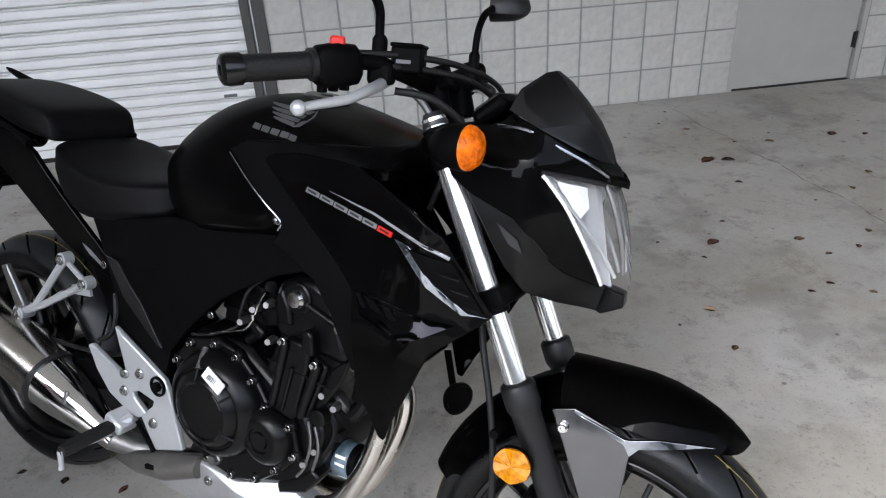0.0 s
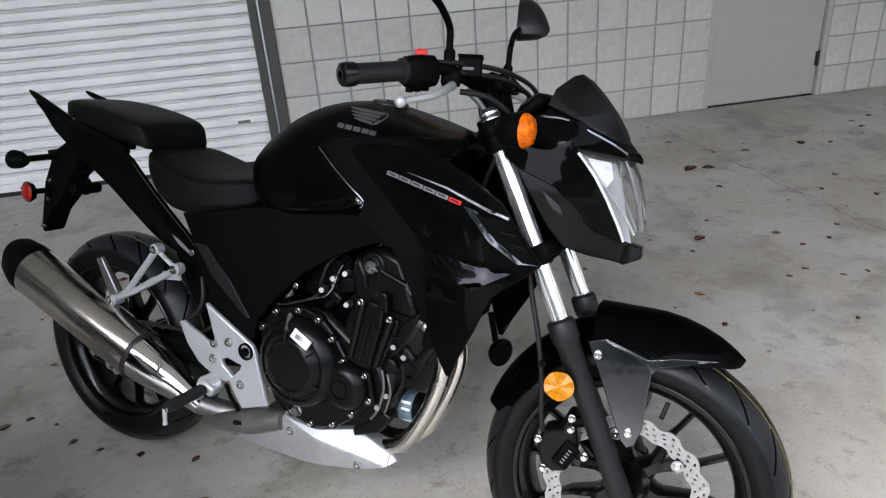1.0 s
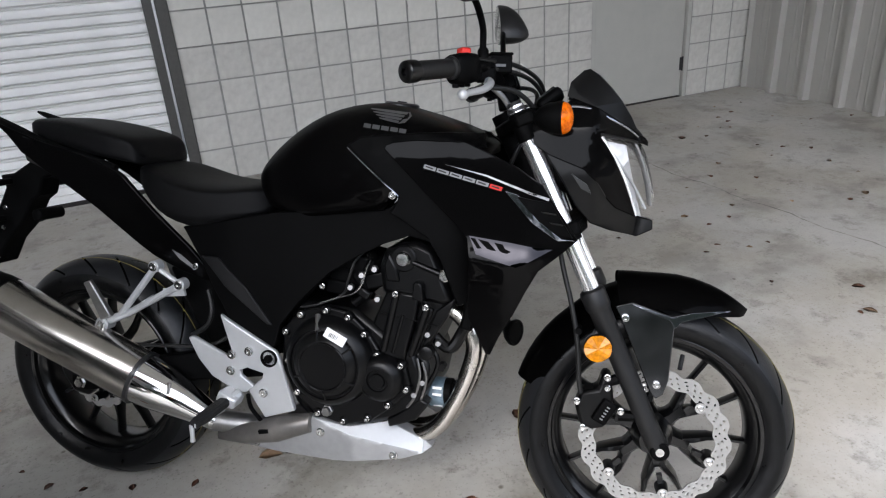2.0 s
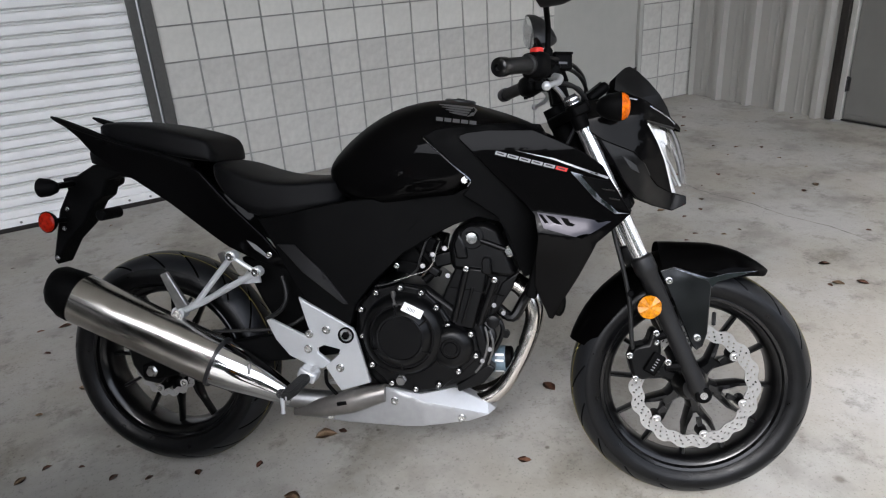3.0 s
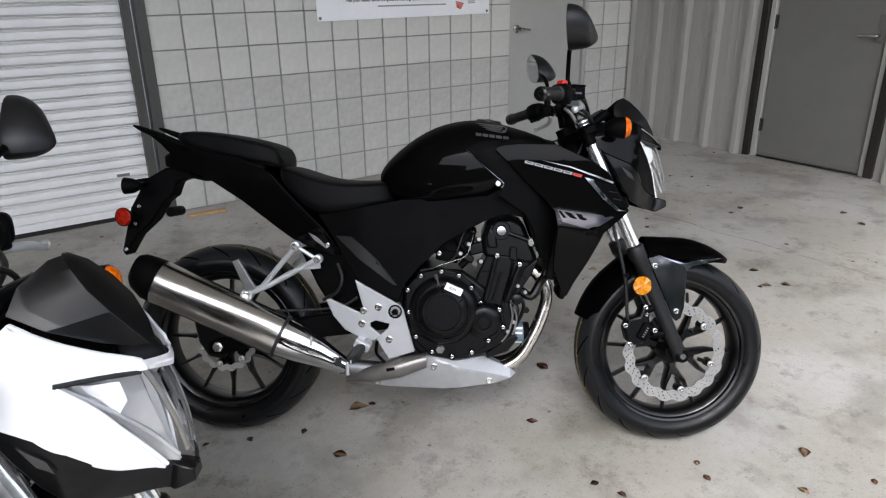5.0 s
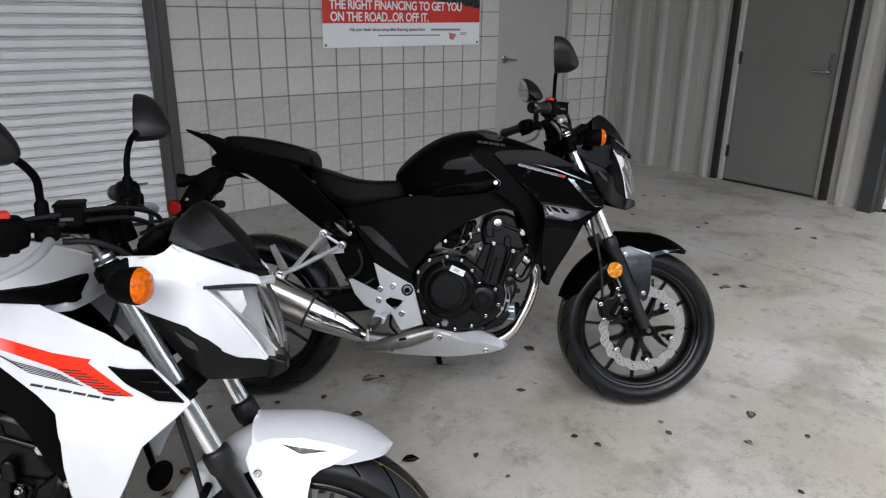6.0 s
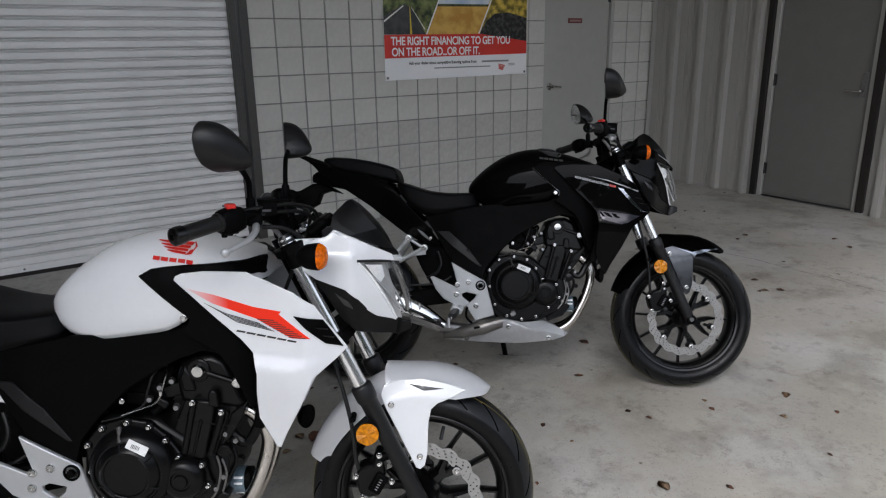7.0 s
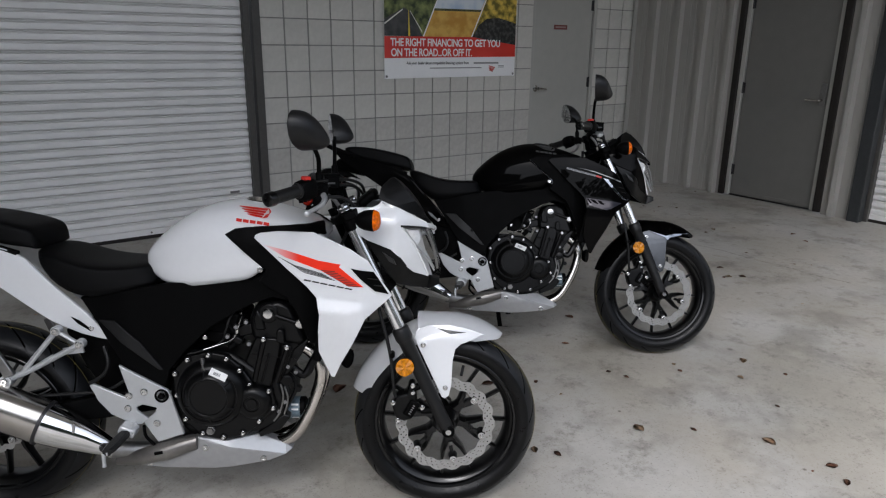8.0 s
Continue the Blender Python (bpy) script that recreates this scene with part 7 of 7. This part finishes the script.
            # reflection round the vent insert, built as a bright strip
            bm = bmesh.new()
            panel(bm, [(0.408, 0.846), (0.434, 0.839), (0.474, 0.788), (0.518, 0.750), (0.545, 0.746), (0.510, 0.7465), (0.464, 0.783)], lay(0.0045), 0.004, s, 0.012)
            part("shroud_edge", bm, EDGE_HIGHLIGHT, shroud, "highlight strip laid round the vent insert", bevel=0.001)

    build_engine(bike)
    build_exhaust(bike)
    build_front(bike, paint, scheme)
    build_rear(bike)
    return bike


# ---- the two motorcycles on their side stands ----
build_motorcycle(pose(0.062, -2.947, -0.02, 0, 0, -38.5) @ pose(0, 0, 0, -13.9, 0, 0), "gloss black naked motorcycle with silver belly cover, leaning on its stand", BLACK_PAINT, "black", 4.4)
build_motorcycle(pose(-1.486, -3.323, -0.040, 0, 0, -33.7) @ pose(0, 0, 0, -6.3, 0, 0), "white naked motorcycle with red flash, leaning on its stand", WHITE_PAINT, "white", -0.3)

# ---- block faces, nearest courses as single pieces ----
smooth_faces = [block_mesh("block", P, False, k, BLOCK) for k in range(3)]
split_faces = [block_mesh("block", P, True, 20 + k, SPLIT_BLOCK) for k in range(6)]
narrow_smooth = block_mesh("block", 0.19, False, 50, BLOCK)
narrow_split = block_mesh("block", 0.19, True, 51, SPLIT_BLOCK)
pick = random.Random(4)
columns = [(P * (k + 0.5), None) for k in range(14)] + [(3.756 + P * 0.5, None), (3.756 + P * 1.5, None), (3.756 + P * 2 + 0.095, 1)]
upper = []
for row in range(17):
    z = P * (row + 0.5)
    for x, narrow in columns + ([(P * (k + 0.5), None) for k in range(14, 18)] if row >= 11 else []):
        if narrow:
            me = narrow_split if row < 4 else narrow_smooth
        else:
            me = pick.choice(split_faces if row < 4 else smooth_faces)
        if row < 11:
            b = new("block", me)
            b.parent = wall_back
            b.location = (x, 0.0, z)
        else:
            upper.append((me, Vector((x, 0.0, z))))
copies_in_one("upper_blocks", upper, BLOCK, wall_back)


# ---- dead leaves and litter on the slab ----
def leaf_mesh(name, seed, material):
    rnd = random.Random(seed)
    bm = bmesh.new()
    n = 7
    spine, left, right = [], [], []
    bend, curl = rnd.uniform(-0.4, 0.4), rnd.uniform(0.1, 0.5)
    for k in range(n):
        t = k / (n - 1)
        w = (0.30 * math.sin(math.pi * t) ** 0.8 + (0.02 if 0 < k < n - 1 else 0)) * rnd.uniform(0.75, 1.1)
        x, y = t - 0.5, bend * (t - 0.5) ** 2
        z = 0.05 + 0.10 * curl * math.sin(math.pi * t) + 0.12 * t * curl
        spine.append(bm.verts.new((x, y, z)))
        left.append(bm.verts.new((x + rnd.uniform(-0.03, 0.03), y + w, z + w * rnd.uniform(0.2, 0.9) * curl)))
        right.append(bm.verts.new((x + rnd.uniform(-0.03, 0.03), y - w, z + w * rnd.uniform(0.2, 0.9) * curl)))
    for k in range(n - 1):
        bm.faces.new((spine[k], spine[k + 1], left[k + 1], left[k]))
        bm.faces.new((right[k], right[k + 1], spine[k + 1], spine[k]))
    bmesh.ops.solidify(bm, geom=list(bm.faces), thickness=0.012)
    me = bpy.data.meshes.new(name)
    bm.to_mesh(me)
    bm.free()
    for poly in me.polygons:
        poly.use_smooth = True
    me.materials.append(material)
    return me


leaf_shapes = [leaf_mesh("dead_leaf", k, LEAF if k % 3 else LEAF_PALE) for k in range(6)]
scatter = random.Random(9)
LEAVES_WEST = [(-0.11, -2.66, 0.07), (-0.06, -2.67, 0.03), (-0.32, -2.67, 0.03), (-0.28, -2.85, 0.05), (-0.78, -1.38, 0.05), (-0.87, -1.37, 0.03), (-0.74, -1.93, 0.05), (-0.7, -2.48, 0.03), (-0.87, -2.32, 0.03), (-0.94, -2.34, 0.04), (-0.61, -2.54, 0.025), (-0.85, -1.58, 0.03), (-0.01, -3.82, 0.06), (0.27, -3.42, 0.03), (-0.4, -3.76, 0.04), (-0.45, -3.69, 0.04), (0.17, -3.95, 0.03), (-0.08, -3.3, 0.03), (-0.97, -2.88, 0.04), (-0.27, -3.19, 0.06), (-0.84, -2.85, 0.09), (-0.89, -2.81, 0.05)]
LEAVES_MIDDLE = [(0.33, -3.08, 0.04), (0.6, -2.84, 0.06), (0.91, -3.71, 0.05), (2.08, -2.98, 0.05), (1.96, -2.92, 0.03), (0.34, -4.17, 0.06), (0.38, -4.39, 0.05), (0.32, -4.47, 0.04), (0.74, -3.8, 0.035), (0.56, -3.6, 0.03), (0.3, -3.5, 0.03), (2, -2.93, 0.05), (0.63, -4.04, 0.025), (1.85, -1.7, 0.025), (1.74, -1.79, 0.02), (1.72, -1.86, 0.06), (1.63, -1.96, 0.025), (2.05, -1.92, 0.045), (2.08, -2.05, 0.03), (1.95, -2.24, 0.03), (1.47, -2.29, 0.045), (1.44, -2.5, 0.03), (1.88, -2.6, 0.025)]
LEAVES_EAST = [(3, -2.15, 0.05), (2.87, -2.17, 0.04), (2.12, -2.79, 0.05), (2.62, -2.04, 0.03), (3.2, -1.27, 0.03), (4.21, -1.13, 0.04), (2.26, -0.59, 0.05), (2.4, -0.85, 0.03), (2.13, -1.06, 0.09), (2.17, -1.04, 0.05), (2.23, -1.08, 0.07), (2.13, -1.35, 0.04), (2.57, -0.9, 0.05), (2.94, -0.89, 0.07), (3.09, -0.95, 0.04), (2.75, -1.41, 0.045), (2.56, -1.55, 0.035), (2.74, -1.7, 0.04), (3.48, -0.65, 0.04), (3.46, -0.76, 0.05), (3.66, -0.59, 0.06), (2.34, -1.93, 0.035), (2.22, -2.03, 0.03), (2.15, -2.33, 0.025), (2.33, -1.62, 0.02), (3.29, -1.38, 0.04), (3.4, -1.49, 0.04), (3.28, -1.71, 0.035), (3.43, -2.6, 0.05), (3.3, -2.77, 0.05)]
for i, (x, y, size) in enumerate(LEAVES_WEST + LEAVES_MIDDLE + LEAVES_EAST):
    lf = new("dead_leaf", leaf_shapes[i % 6])
    lf.matrix_basis = pose(x, y, fall(x, y) + 0.001, 0, 0, scatter.uniform(0, 360)) @ Matrix.Diagonal((size, size, size * 0.8, 1))
    tagged(lf, "curled brown dead leaf on the concrete", "leaf", "dead leaves")
for i in range(110):
    x, y = scatter.uniform(-3.0, 4.1), -0.12 - abs(scatter.gauss(0, 1.9))
    if y < -5.2:
        continue
    size = scatter.uniform(0.010, 0.03)
    lf = new("dead_leaf", leaf_shapes[scatter.randrange(6)])
    lf.matrix_basis = pose(x, y, fall(x, y) + 0.001, 0, 0, scatter.uniform(0, 360)) @ Matrix.Diagonal((size, size, size * 0.8, 1))
    tagged(lf, "small brown leaf scrap on the concrete", "leaf", "leaf scraps")
# hairline shrinkage crack across the slab, its lips a little raised
rows = []
for k in range(66):
    y = -0.2 - 0.05 * k
    x = 2.36 + 0.022 * k * 0.14 + 0.012 * math.sin(k * 0.7) + 0.004 * math.sin(k * 2.3)
    w = 0.0020 + 0.0024 * abs(math.sin(k * 1.9))
    rows.append([(x - w, y, fall(x, y) + 0.0006), (x, y, fall(x, y) + 0.0016), (x + w, y, fall(x, y) + 0.0006)])
bm = bmesh.new()
loft(bm, rows, closed=False, caps=False)
part("crack", bm, mat("crack_dirt", (0.22, 0.21, 0.19), 0.9, grain=0.4, grain_scale=30, stain=0.5, stain_scale=5), floor, "dirty hairline crack")
bm = bmesh.new()
loft(bm, [[(dx, dy, dz) for dy, dz in ((-0.02, 0.0), (0.02, 0.0), (0.018, 0.018), (-0.016, 0.016))] for dx in (-0.12, 0.0, 0.12)])
stick = link("wood_offcut", bm, PIECE_WOOD, bevel=0.002)
stick.matrix_basis = pose(0.15, -0.165, fall(0.15, -0.165) + 0.001, 0, 0, -4)
tagged(stick, "short pale wood offcut beside the block wall", "wood piece")
